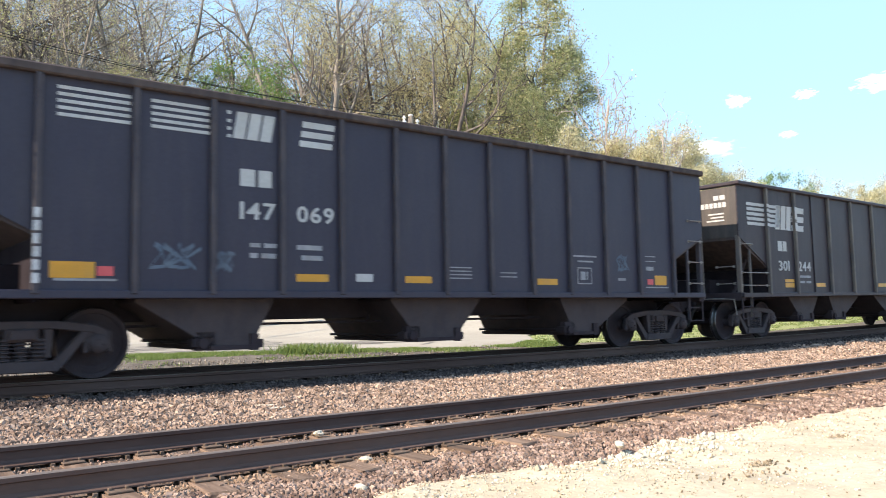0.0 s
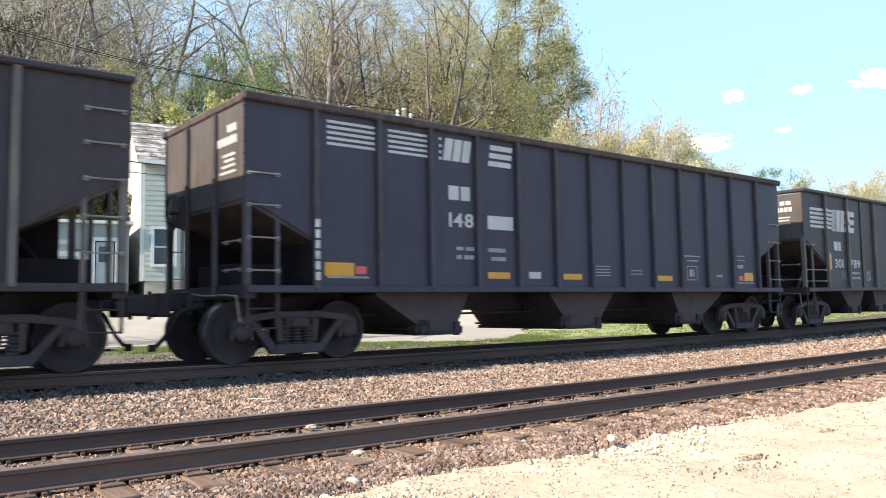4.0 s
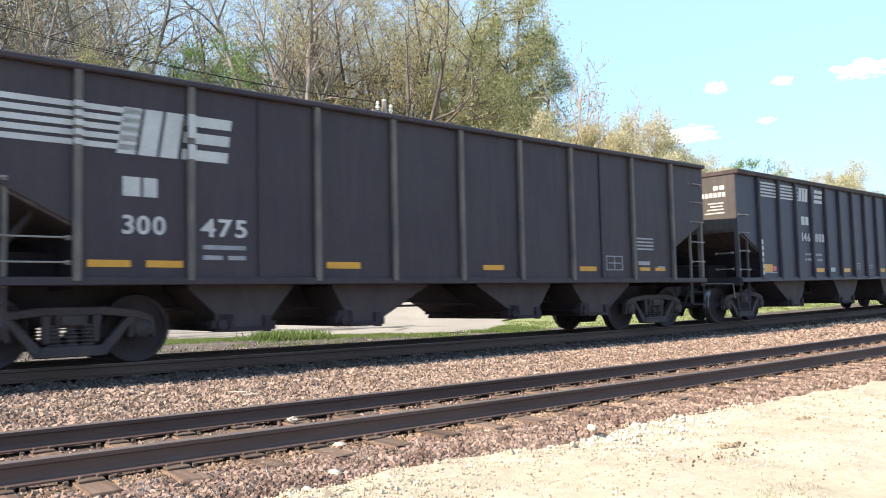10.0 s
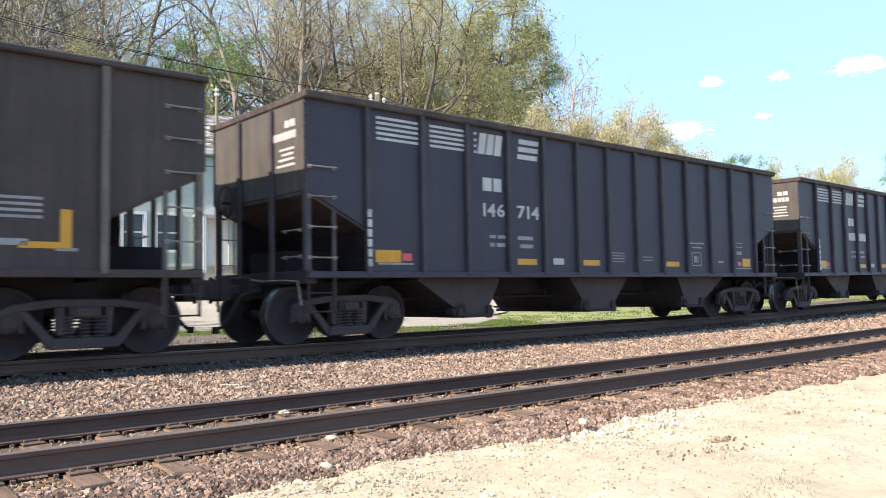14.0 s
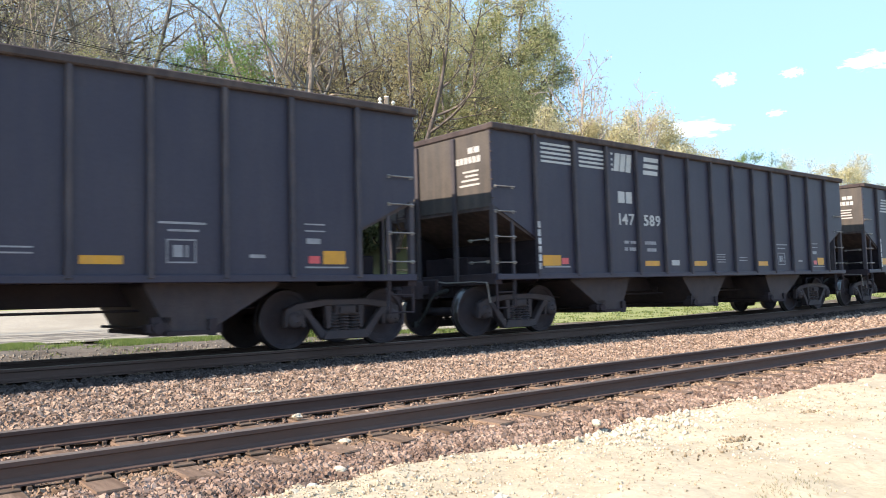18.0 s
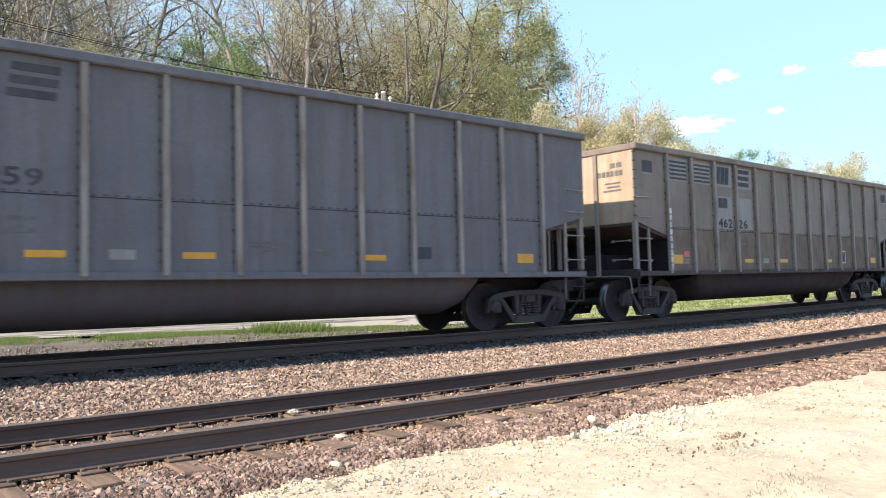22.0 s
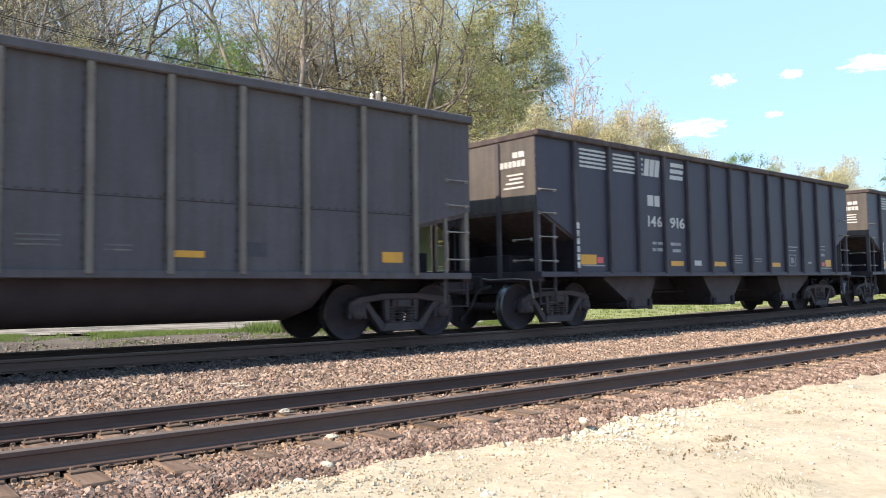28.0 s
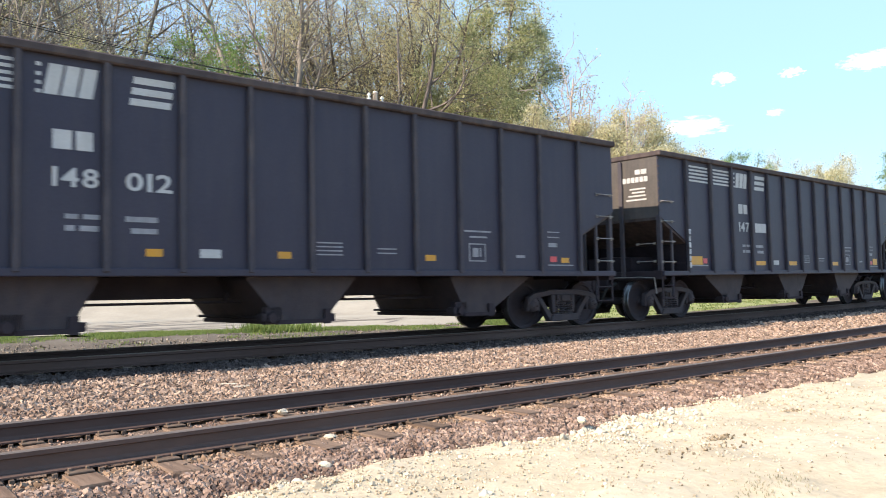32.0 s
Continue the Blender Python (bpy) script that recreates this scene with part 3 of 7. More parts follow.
# ---- ballast stones ----
ico = bmesh.new()
bmesh.ops.create_icosphere(ico, subdivisions=1, radius=1.0)
ICO_V = np.array([v.co[:] for v in ico.verts])
ico.verts.index_update()
ICO_F = np.array([[v.index for v in f.verts] for f in ico.faces])
ico.free()
CUBE_V = np.array([(x, y, z) for x in (-1, 1) for y in (-1, 1) for z in (-1, 1)], dtype=float)
CUBE_F = np.array([(0, 1, 3), (0, 3, 2), (4, 6, 7), (4, 7, 5), (0, 4, 5), (0, 5, 1), (2, 3, 7), (2, 7, 6), (0, 2, 6), (0, 6, 4), (1, 5, 7), (1, 7, 3)])


def pebbles(name, spots, sizes, material, base_v=CUBE_V, base_f=CUBE_F, seed=1, flat=0.75):
    """Many small broken stones in one mesh."""
    r = np.random.RandomState(seed)
    n = len(spots)
    k = len(base_v)
    v = np.repeat(base_v[None], n, 0) * (1 + r.uniform(-0.30, 0.30, (n, k, 3)))
    v *= (np.asarray(sizes)[:, None] * r.uniform(0.62, 1.12, (n, 3)))[:, None, :]
    v[:, :, 2] *= flat
    q = r.normal(size=(n, 4))
    q /= np.linalg.norm(q, axis=1)[:, None]
    w, x, y, z = q.T
    rot = np.stack([1 - 2 * (y * y + z * z), 2 * (x * y - w * z), 2 * (x * z + w * y), 2 * (x * y + w * z), 1 - 2 * (x * x + z * z), 2 * (y * z - w * x),
                    2 * (x * z - w * y), 2 * (y * z + w * x), 1 - 2 * (x * x + y * y)], 1).reshape(n, 3, 3)
    v = np.einsum("nij,nkj->nki", rot, v) + np.asarray(spots)[:, None, :]
    f = (base_f[None] + (np.arange(n) * k)[:, None, None]).reshape(-1, 3)
    return raw(name, v.reshape(-1, 3), f, material)


def clear_of_rails(v):
    return all(abs(v - c) > 0.085 for c in (NEAR_Y, NEAR_Y + GAUGE, FAR_Y, FAR_Y + GAUGE))


def scatter_bed(seed, span_x, span_v, density, size, lift=0.0):
    r = random.Random(seed)
    spots, sizes = [], []
    for _ in range(int((span_x[1] - span_x[0]) * (span_v[1] - span_v[0]) * density)):
        x, v = r.uniform(*span_x), r.uniform(*span_v)
        lean = 0.0042 * x if v < 9 else 0
        if not clear_of_rails(v - lean):
            continue
        on_near = NEAR_Y - 0.36 < v < NEAR_Y + GAUGE + 0.3
        on_far = FAR_Y - 0.5 < v < FAR_Y + GAUGE + 0.5
        if on_near and r.random() < (0.85 if NEAR_Y < v < NEAR_Y + GAUGE else 0.62 * math.sin(x * 1.9) ** 4) and min(abs(x - q) for q in TIE_XS) < 0.115:
            continue
        if on_far and (x / 0.6) % 1 < 0.42 and r.random() < 0.75:
            continue
        s = size * r.uniform(0.55, 1.35)
        spots.append((x, v + bend(x), bed_z(v) + dip(x) + s * 0.3 + lift))
        sizes.append(s)
    return spots, sizes


for seed, sx, sv, dens, size, mat in (
        (21, (0.3, 6.5), (5.12, 5.86), 2300, 0.0165, STONE), (22, (6.5, 16), (5.15, 5.9), 1200, 0.020, STONE), (23, (16, 34), (5.2, 6.1), 260, 0.034, STONE),
        (35, (0.3, 8), (5.80, 6.12), 1500, 0.015, STONE_RUST), (36, (8, 20), (5.84, 6.12), 800, 0.019, STONE_RUST),
        (24, (0.5, 8), (6.2, 7.65), 300, 0.013, STONE), (25, (8, 20), (6.2, 7.65), 170, 0.016, STONE),
        (26, (1.0, 8), (7.7, 10.02), 1250, 0.020, STONE_WARM), (27, (8, 18), (7.7, 10.02), 800, 0.024, STONE_WARM), (28, (18, 36), (7.7, 10.02), 240, 0.038, STONE_WARM),
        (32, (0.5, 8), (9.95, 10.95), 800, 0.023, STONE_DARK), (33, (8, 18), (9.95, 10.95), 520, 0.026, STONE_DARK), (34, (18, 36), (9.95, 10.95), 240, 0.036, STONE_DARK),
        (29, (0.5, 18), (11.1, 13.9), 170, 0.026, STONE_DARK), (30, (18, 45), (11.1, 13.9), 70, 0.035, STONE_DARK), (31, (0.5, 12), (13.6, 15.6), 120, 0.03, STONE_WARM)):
    spots, sizes = scatter_bed(seed, sx, sv, dens, size)
    tagged(new("ballast_stones", pebbles("ballast_stones", spots, sizes, mat, seed=seed)), "crushed stones beside the rails, the train's shadow put into their dark colour" if mat is STONE_DARK else "rust-stained earthy stones along the rail" if mat is STONE_RUST else "angular pink-grey crushed stones", "ballast", "", "stuff")


# ---- lettering ----
# plain slanted blocks and plain level bars, in the unit square, for the emblem
SLANTED = [[(0.00 + d, 0), (0.25 + d, 0), (0.35 + d, 1), (0.10 + d, 1)] for d in (0.0, 0.30, 0.60)]
LEVEL = [[(0.02 + 0.1 * z, z), (0.90 + 0.1 * z, z), (0.92 + 0.1 * z, z + 0.24), (0.04 + 0.1 * z, z + 0.24)] for z in (0.0, 0.38, 0.76)]


def shapes(polys, x0, x1, z0, z1, depth=0.006):
    """Flat plain shapes, given in the unit square, set into the panel x0..x1, z0..z1 of a side."""
    bm = bmesh.new()
    for k, p in enumerate(polys):
        add_prism(bm, [(x0 + (x1 - x0) * a, z0 + (z1 - z0) * b) for a, b in p], -depth - 0.0011 * k, 0)
    bmesh.ops.recalc_face_normals(bm, faces=bm.faces[:])
    return bm


def bands(polys, x0, x1, z0, z1, ink, car, label="", y=0.0):
    """Each stripe of an emblem as a part of its own."""
    for p in polys:
        part("emblem_stripe", shapes([p], x0, x1, z0, z1), ink, car, label, at=pose(0, SIDE_Y + y, 0))


def bars(spans):
    """Plain bars (x0, x1, z0, z1) for writing too small to read."""
    bm = bmesh.new()
    for x0, x1, z0, z1 in spans:
        add_box(bm, x0, x1, -0.006, 0, z0, z1)
    return bm


TEXTS = {}


def text_mesh(words):
    if words not in TEXTS:
        c = bpy.data.curves.new("number", "FONT")
        c.body, c.extrude, c.offset, c.resolution_u = words, 0.004, 0.018, 3
        ob = bpy.data.objects.new("number", c)
        scene.collection.objects.link(ob)
        me = bpy.data.meshes.new_from_object(ob.evaluated_get(bpy.context.evaluated_depsgraph_get()))
        bpy.data.objects.remove(ob)
        bpy.data.curves.remove(c)
        bm = bmesh.new()
        bm.from_mesh(me)
        bmesh.ops.remove_doubles(bm, verts=bm.verts[:], dist=0.0002)
        bm.to_mesh(me)
        bm.free()
        TEXTS[words] = me
    return TEXTS[words]


def number(words, x0, x1, z0, z1, y, material, parent, label=""):
    """Digits set upright into the panel x0..x1, z0..z1 of a car's side, each a part of its own."""
    glyphs = []
    for ch in words:
        me = text_mesh(ch)
        co = np.empty(len(me.vertices) * 3, dtype=np.float32)
        me.vertices.foreach_get("co", co)
        co = co.reshape(-1, 3)
        glyphs.append((me, co, co.min(0), co.max(0)))
    gap = 0.11
    total = sum(hi[0] - lo[0] for _, _, lo, hi in glyphs) + gap * (len(glyphs) - 1)
    scale, x = (x1 - x0) / total, x0
    for src, co, lo, hi in glyphs:
        out = np.empty_like(co)
        out[:, 0] = (co[:, 0] - lo[0]) * scale
        out[:, 2] = (co[:, 1] - lo[1]) / (hi[1] - lo[1]) * (z1 - z0)
        out[:, 1] = -(co[:, 2] - lo[2])
        me = src.copy()
        me.vertices.foreach_set("co", out.ravel())
        me.update()
        me.materials.clear()
        me.materials.append(material)
        me.name = "car_digit"
        part("car_digit", me, None, parent, label, at=pose(x, y, z0))
        x += (hi[0] - lo[0] + gap) * scale


# ---- running gear ----
def keep(name, bm, material):
    me = bpy.data.meshes.new(name)
    bm.to_mesh(me)
    bm.free()
    me.materials.append(material)
    return me


def wheelset_mesh():
    bm = bmesh.new()
    for side in (-1, 1):
        prof = [(0.11, 0.10), (0.115, 0.045), (0.17, 0.035), (0.30, 0.0), (0.385, 0.015), (0.395, 0.065), (0.452, 0.067), (0.458, 0.03), (0.460, -0.045), (0.487, -0.062), (0.480, -0.078), (0.39, -0.078), (0.38, -0.05),
                (0.28, -0.035), (0.17, -0.05), (0.12, -0.09)]
        add_lathe(bm, [(r, side * d) for r, d in prof], 32, side * 0.7525)
    add_lathe(bm, [(0.085, -1.12), (0.085, 1.12)], 14)
    for side in (-1, 1):
        for k in range(3):
            a = 2.094 * k
            add_lathe_at = Vector((0.055 * math.cos(a), side * 1.13, 0.055 * math.sin(a)))
            add_rod(bm, add_lathe_at - Vector((0, 0.02, 0)), add_lathe_at + Vector((0, 0.02, 0)), 0.016, 6)
    bmesh.ops.recalc_face_normals(bm, faces=bm.faces[:])
    me = keep("wheelset", bm, WHEEL)
    me.materials.append(TREAD)
    for p in me.polygons:
        c = p.center
        if math.hypot(c.x, c.z) > 0.435 and p.area > 0.0005 and abs(p.normal.y) < 0.6:
            p.material_index = 1
        p.use_smooth = abs(p.normal.y) < 0.98
    return me


def side_frame_mesh():
    """A cast truck side frame: arched top, two sloping arms, spring seat, bearing jaws."""
    bm = bmesh.new()
    y0, y1 = -0.07, 0.07
    add_prism(bm, [(-1.00, 0.50), (-1.02, 0.62), (-0.86, 0.70), (-0.40, 0.76), (0.40, 0.76), (0.86, 0.70), (1.02, 0.62), (1.00, 0.50), (0.80, 0.60), (0.36, 0.655), (-0.36, 0.655), (-0.80, 0.60)][::-1], y0, y1)
    for s in (-1, 1):
        arm = [(0.80, 0.62), (0.68, 0.62), (0.36, 0.26), (0.34, 0.14), (0.42, 0.13)]
        add_prism(bm, [(s * a, b) for a, b in (arm if s > 0 else arm[::-1])], y0, y1)
        post = [(0.24, 0.66), (0.36, 0.66), (0.33, 0.30), (0.25, 0.30)]
        add_prism(bm, [(s * a, b) for a, b in (post if s > 0 else post[::-1])], y0 + 0.01, y1 - 0.01)
        jaw = [(0.70, 0.34), (0.72, 0.62), (1.03, 0.62), (1.06, 0.34), (1.00, 0.34), (0.98, 0.54), (0.79, 0.54), (0.77, 0.34)]
        add_prism(bm, [(s * a, b) for a, b in (jaw if s > 0 else jaw[::-1])], y0 + 0.015, y1 - 0.015)
    add_prism(bm, [(-0.42, 0.13), (-0.36, 0.27), (0.36, 0.27), (0.42, 0.13)][::-1], y0 - 0.03, y1 + 0.03)
    bmesh.ops.recalc_face_normals(bm, faces=bm.faces[:])
    bmesh.ops.bevel(bm, geom=bm.edges[:], offset=0.012, segments=1, affect="EDGES")
    return keep("side_frame", bm, CASTING)


def springs_mesh():
    bm = bmesh.new()
    prof = []
    for k in range(6):
        prof += [(0.060, 0.265 + 0.048 * k), (0.094, 0.277 + 0.048 * k), (0.094, 0.293 + 0.048 * k), (0.060, 0.305 + 0.048 * k)]
    add_lathe(bm, prof, 10)
    for v in bm.verts:
        v.co = Vector((v.co.x, v.co.z, v.co.y))
    bmesh.ops.recalc_face_normals(bm, faces=bm.faces[:])
    return keep("spring", bm, CASTING)


WHEELSET, FRAME_ME, SPRINGS = wheelset_mesh(), side_frame_mesh(), springs_mesh()
bm = box(-0.20, 0.20, -1.12, 1.12, 0.50, 0.68, bevel=0.03)
add_box(bm, -0.24, 0.24, -0.32, 0.32, 0.66, 0.84)
add_box(bm, -0.13, 0.13, -1.16, -1.08, 0.54, 0.64)
BOLSTER = keep("truck", bm, CASTING)
bm = bmesh.new()
add_lathe(bm, [(0.02, -0.95), (0.125, -0.95), (0.135, -1.06), (0.115, -1.13), (0.02, -1.135)], 16)
bmesh.ops.recalc_face_normals(bm, faces=bm.faces[:])
for f in bm.faces:
    f.smooth = True
BEARING = keep("bearing", bm, CASTING)
WHEELBASE, TRUCKS, PITCH = 1.775, 6.165, 16.107


def add_trucks(car):
    for s in (-1, 1):
        t = part("truck", BOLSTER, None, car, "dust-covered cast steel four-wheel truck", at=pose(s * TRUCKS, 0, 0))
        for y in (-1, 1):
            part("side_frame", FRAME_ME, None, t, at=pose(0, y * 1.03, 0))
            for x in (-0.19, 0.0, 0.19):
                part("spring", SPRINGS, None, t, at=pose(x, y * 1.03, 0))
        for a in (-1, 1):
            part("wheelset", WHEELSET, None, t, "steel wheels on an axle", at=pose(a * WHEELBASE / 2, 0, 0.458))
            for turn in (0, 180):
                part("bearing", BEARING, None, t, at=pose(a * WHEELBASE / 2, 0, 0.458, 0, 0, turn))


# ---- couplers, hoses, steps ----
def coupler_mesh():
    bm = bmesh.new()
    add_box(bm, -0.80, 0.30, -0.09, 0.09, 0.79, 0.96)
    add_box(bm, 0.22, 0.42, -0.19, 0.17, 0.70, 1.05)
    add_box(bm, 0.40, 0.70, -0.03, 0.14, 0.72, 1.03)
    add_box(bm, 0.36, 0.62, -0.22, -0.12, 0.74, 1.0)
    add_box(bm, 0.18, 0.34, -0.30, -0.19, 0.78, 0.92)
    add_rod(bm, (0.46, -0.08, 0.66), (0.46, -0.08, 1.09), 0.035, 8)
    add_box(bm, -0.05, 0.03, -0.30, 0.30, 0.70, 1.08)
    bmesh.ops.bevel(bm, geom=bm.edges[:], offset=0.025, segments=1, affect="EDGES")
    return keep("coupler", bm, GRIME)


def hose_mesh():
    bm = bmesh.new()
    pts = [(0.26, -0.40, 0.82), (0.36, -0.40, 0.79), (0.44, -0.38, 0.70), (0.50, -0.36, 0.56), (0.57, -0.32, 0.42), (0.65, -0.28, 0.31), (0.72, -0.25, 0.265)]
    add_tube(bm, pts, 0.030, 8)
    add_rod(bm, (0.05, -0.40, 0.86), (0.28, -0.40, 0.81), 0.042, 8)
    add_box(bm, 0.68, 0.77, -0.29, -0.20, 0.21, 0.31)
    return keep("air_hose", bm, RUBBER)


COUPLER, HOSE = coupler_mesh(), hose_mesh()


def mirrored(m, s):
    return m if s > 0 else m @ Matrix.Diagonal((-1, 1, 1, 1))


def rung_mesh(length, out=0.06):
    bm = bmesh.new()
    add_rod(bm, (0, -out, 0), (length, -out, 0), 0.013, 6)
    for x in (0.012, length - 0.012):
        add_rod(bm, (x, 0, 0), (x, -out - 0.008, 0), 0.013, 6)
        add_box(bm, x - 0.03, x + 0.03, -0.014, 0.0, -0.03, 0.03)
    return keep("grab_iron", bm, GRABS)


RUNG, LONG_RUNG = rung_mesh(0.46), rung_mesh(1.16)
bm = bmesh.new()
rim = [[bm.verts.new((0.016 * math.sin(v * 1.0472), (0.28 + 0.016 * math.cos(v * 1.0472)) * math.cos(u * 0.31416), (0.28 + 0.016 * math.cos(v * 1.0472)) * math.sin(u * 0.31416))) for v in range(6)] for u in range(20)]
for u in range(20):
    for v in range(6):
        bm.faces.new((rim[u][v], rim[u][(v + 1) % 6], rim[(u + 1) % 20][(v + 1) % 6], rim[(u + 1) % 20][v]))
bmesh.ops.recalc_face_normals(bm, faces=bm.faces[:])
for k in range(4):
    add_rod(bm, (0, 0, 0), (0.03, 0.28 * math.cos(k * 1.571), 0.28 * math.sin(k * 1.571)), 0.012, 5)
add_rod(bm, (-0.05, 0, 0), (0.25, 0, 0), 0.03, 8)
BRAKE_WHEEL = keep("brake_wheel", bm, GRIME)

HW = 1.55          # half the width over the side sheets


def side_pair(car, name, make, label=""):
    """A part on each side of a car: built for the camera's side, turned for the other."""
    me = make()
    a = part(name, me, None, car, label)
    b = part(name, me, None, car, label, at=pose(0, 0, 0, 0, 0, 180))
    return a, b


def add_ends(car, half, post_x, body, worn, top, rails, diag_hi=2.20, diag_lo=1.76, end=None, trailing=None, brace=False):
    """End sheets, slope sheets, corner posts, ladders, couplers and hoses at both ends."""
    end_lo = diag_hi - 0.03
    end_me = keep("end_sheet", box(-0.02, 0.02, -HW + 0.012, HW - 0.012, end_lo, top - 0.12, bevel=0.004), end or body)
    run = half - post_x + 0.04
    grade = (end_lo - diag_lo) / (half - post_x)
    slope_me = keep("slope_sheet", prism([(-0.02, end_lo + 0.02), (run, end_lo + 0.02 - run * grade), (run, end_lo - 0.07 - run * grade), (-0.02, end_lo - 0.06)], -HW + 0.03, HW - 0.03), CHORD)
    post_me = keep("corner_post", box(-0.05, 0.05, -0.05, 0.05, 0.98, diag_hi + 0.02, bevel=0.01), worn)
    rib_me = keep("end_post", box(-0.06, 0.0, -0.05, 0.05, 1.0, top - 0.14, bevel=0.01), worn)
    stile_me = keep("ladder_stile", box(-0.03, 0.03, -0.012, 0.03, 0.55, diag_hi - 0.10), worn)
    sill_me = keep("end_sill", box(-0.09, 0.09, -HW, HW, 0.94, 1.14, bevel=0.01), GRIME)
    deck_me = keep("end_platform", box(-0.05, 0.95, -HW + 0.1, HW - 0.1, 1.06, 1.10), GRIME)
    bulk_me = keep("end_bulkhead", box(-0.02, 0.02, -HW + 0.03, HW - 0.03, 0.98, diag_lo + 0.02), INNER_SHADE)
    draft_me = keep("end_draft_box", box(-half + 0.22, -post_x + 0.01, -0.62, 0.62, 1.11, 1.48, bevel=0.02), INNER_SHADE)
    lever_me = bmesh.new()
    add_tube(lever_me, [(0.0, -1.40, 0.62), (-0.05, -1.38, 0.98), (-0.07, -1.0, 1.0), (-0.07, -0.3, 1.0), (-0.20, -0.12, 1.04)], 0.016, 6)
    lever_me = keep("cut_lever", lever_me, GRABS)
    web_me = keep("end_web", prism([(-half + 0.30, 1.10), (-post_x, 1.10), (-post_x, diag_lo), (-half + 0.30, diag_hi - 0.22)][::-1], -0.02, 0.02), INNER_SHADE)
    step_me = bmesh.new()
    for x in (0.0, 0.46):
        add_box(step_me, x - 0.02, x + 0.02, -0.012, 0.012, 0.50, 1.0)
    for z in (0.52, 0.80):
        add_rod(step_me, (0, 0, z), (0.46, 0, z), 0.014, 6)
    step_me = keep("sill_step", step_me, GRIME)
    tank_me = bmesh.new()
    add_lathe(tank_me, [(0.05, -0.40), (0.16, -0.36), (0.17, 0.36), (0.05, 0.40)], 14)
    add_box(tank_me, -0.10, 0.10, -0.5, -0.38, -0.12, 0.12)
    add_box(tank_me, -0.25, -0.16, -0.2, 0.2, -0.15, 0.10)
    tank_me = keep("air_reservoir", tank_me, CASTING)
    for s in (-1, 1):
        flip = Matrix.Identity(4) if s < 0 else pose(0, 0, 0, 0, 0, 180)
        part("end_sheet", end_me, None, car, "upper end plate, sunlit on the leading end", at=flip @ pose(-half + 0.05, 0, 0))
        part("slope_sheet", slope_me, None, car, "sloping end floor under the end plate", at=flip @ pose(-half + 0.06, 0, 0))
        for y in (-1, 1):
            part("corner_post", post_me, None, car, at=flip @ pose(-half + 0.07, y * (HW - 0.055), 0))
        for y in (-0.55, 0.55):
            part("end_post", rib_me, None, car, at=flip @ pose(-half + 0.03, y, 0))
        part("end_sill", sill_me, None, car, at=flip @ pose(-half + 0.10, 0, 0))
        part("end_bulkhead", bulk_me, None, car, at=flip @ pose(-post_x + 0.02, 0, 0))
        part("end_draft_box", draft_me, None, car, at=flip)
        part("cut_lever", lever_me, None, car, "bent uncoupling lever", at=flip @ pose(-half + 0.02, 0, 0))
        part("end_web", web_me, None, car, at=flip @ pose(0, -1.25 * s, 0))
        part("end_platform", deck_me, None, car, at=flip @ pose(-half + 0.10, 0, 0))
        part("coupler", COUPLER, None, car, "grimy steel knuckle coupler", at=flip @ pose(-7.52, 0, 0, 0, 0, 180))
        part("air_hose", HOSE, None, car, "hanging black rubber brake hose", at=mirrored(flip @ pose(-7.32, 0, 0), -1))
        for y, turn in ((-1, 0), (1, 180)):
            at = pose(0, 0, 0, 0, 0, 0)
            left = (s < 0) == (y < 0)
            # the ladder stands at the end of each side
            x0 = -half + 0.07 if left else half - 0.07 - 0.46
            base = pose(0, 0, 0, 0, 0, turn)
            part("sill_step", step_me, None, car, at=base @ pose(x0, -HW + 0.02, 0))
            part("ladder_stile", stile_me, None, car, at=base @ pose(x0 + 0.46 if left else x0, -HW + 0.03, 0))
            for z, kind in (rails if left or not trailing else trailing):
                part("grab_iron", LONG_RUNG if kind else RUNG, None, car, at=base @ pose(x0 - (0.70 if kind and not left else 0), -HW + 0.005, z))
        if brace:
            bm = bmesh.new()
            add_rod(bm, (-half + 0.25, -1.2, 1.1), (-half + 0.95, -1.2, 2.0), 0.045, 6)
            part("end_brace", bm, GRIME, car, at=flip)
        for z in (1.35, 1.75):
            part("grab_iron", RUNG, None, car, at=flip @ pose(-half + 0.02, -HW + 0.15, z, 0, 0, -90) @ pose(-0.46, 0, 0))
    bolts = bmesh.new()
    for k in range(8):
        z = diag_hi + 0.10 + (top - diag_hi - 0.30) * k / 7
        add_box(bolts, -half - 0.012, -half + 0.035, -HW - 0.035, -HW + 0.02, z, z + 0.022)
    tagged(part("corner_bolts", bolts, CASTING, car, "row of bolt heads on the leading corner"), kind="stuff")
    part("air_reservoir", tank_me, None, car, "dusty round brake tank", at=pose(-half + 0.78, 0.25, 1.36))
    part("brake_wheel", BRAKE_WHEEL, None, car, "round hand brake wheel", at=pose(-half - 0.16, 0.75, 2.35))
    gear = bmesh.new()
    add_box(gear, -0.10, 0.06, -0.14, 0.14, -0.22, 0.26)
    add_rod(gear, (-0.02, 0, -0.2), (-0.02, 0, -1.2), 0.018, 6)
    part("brake_gear_box", gear, CASTING, car, at=pose(-half + 0.02, 0.75, 2.35))


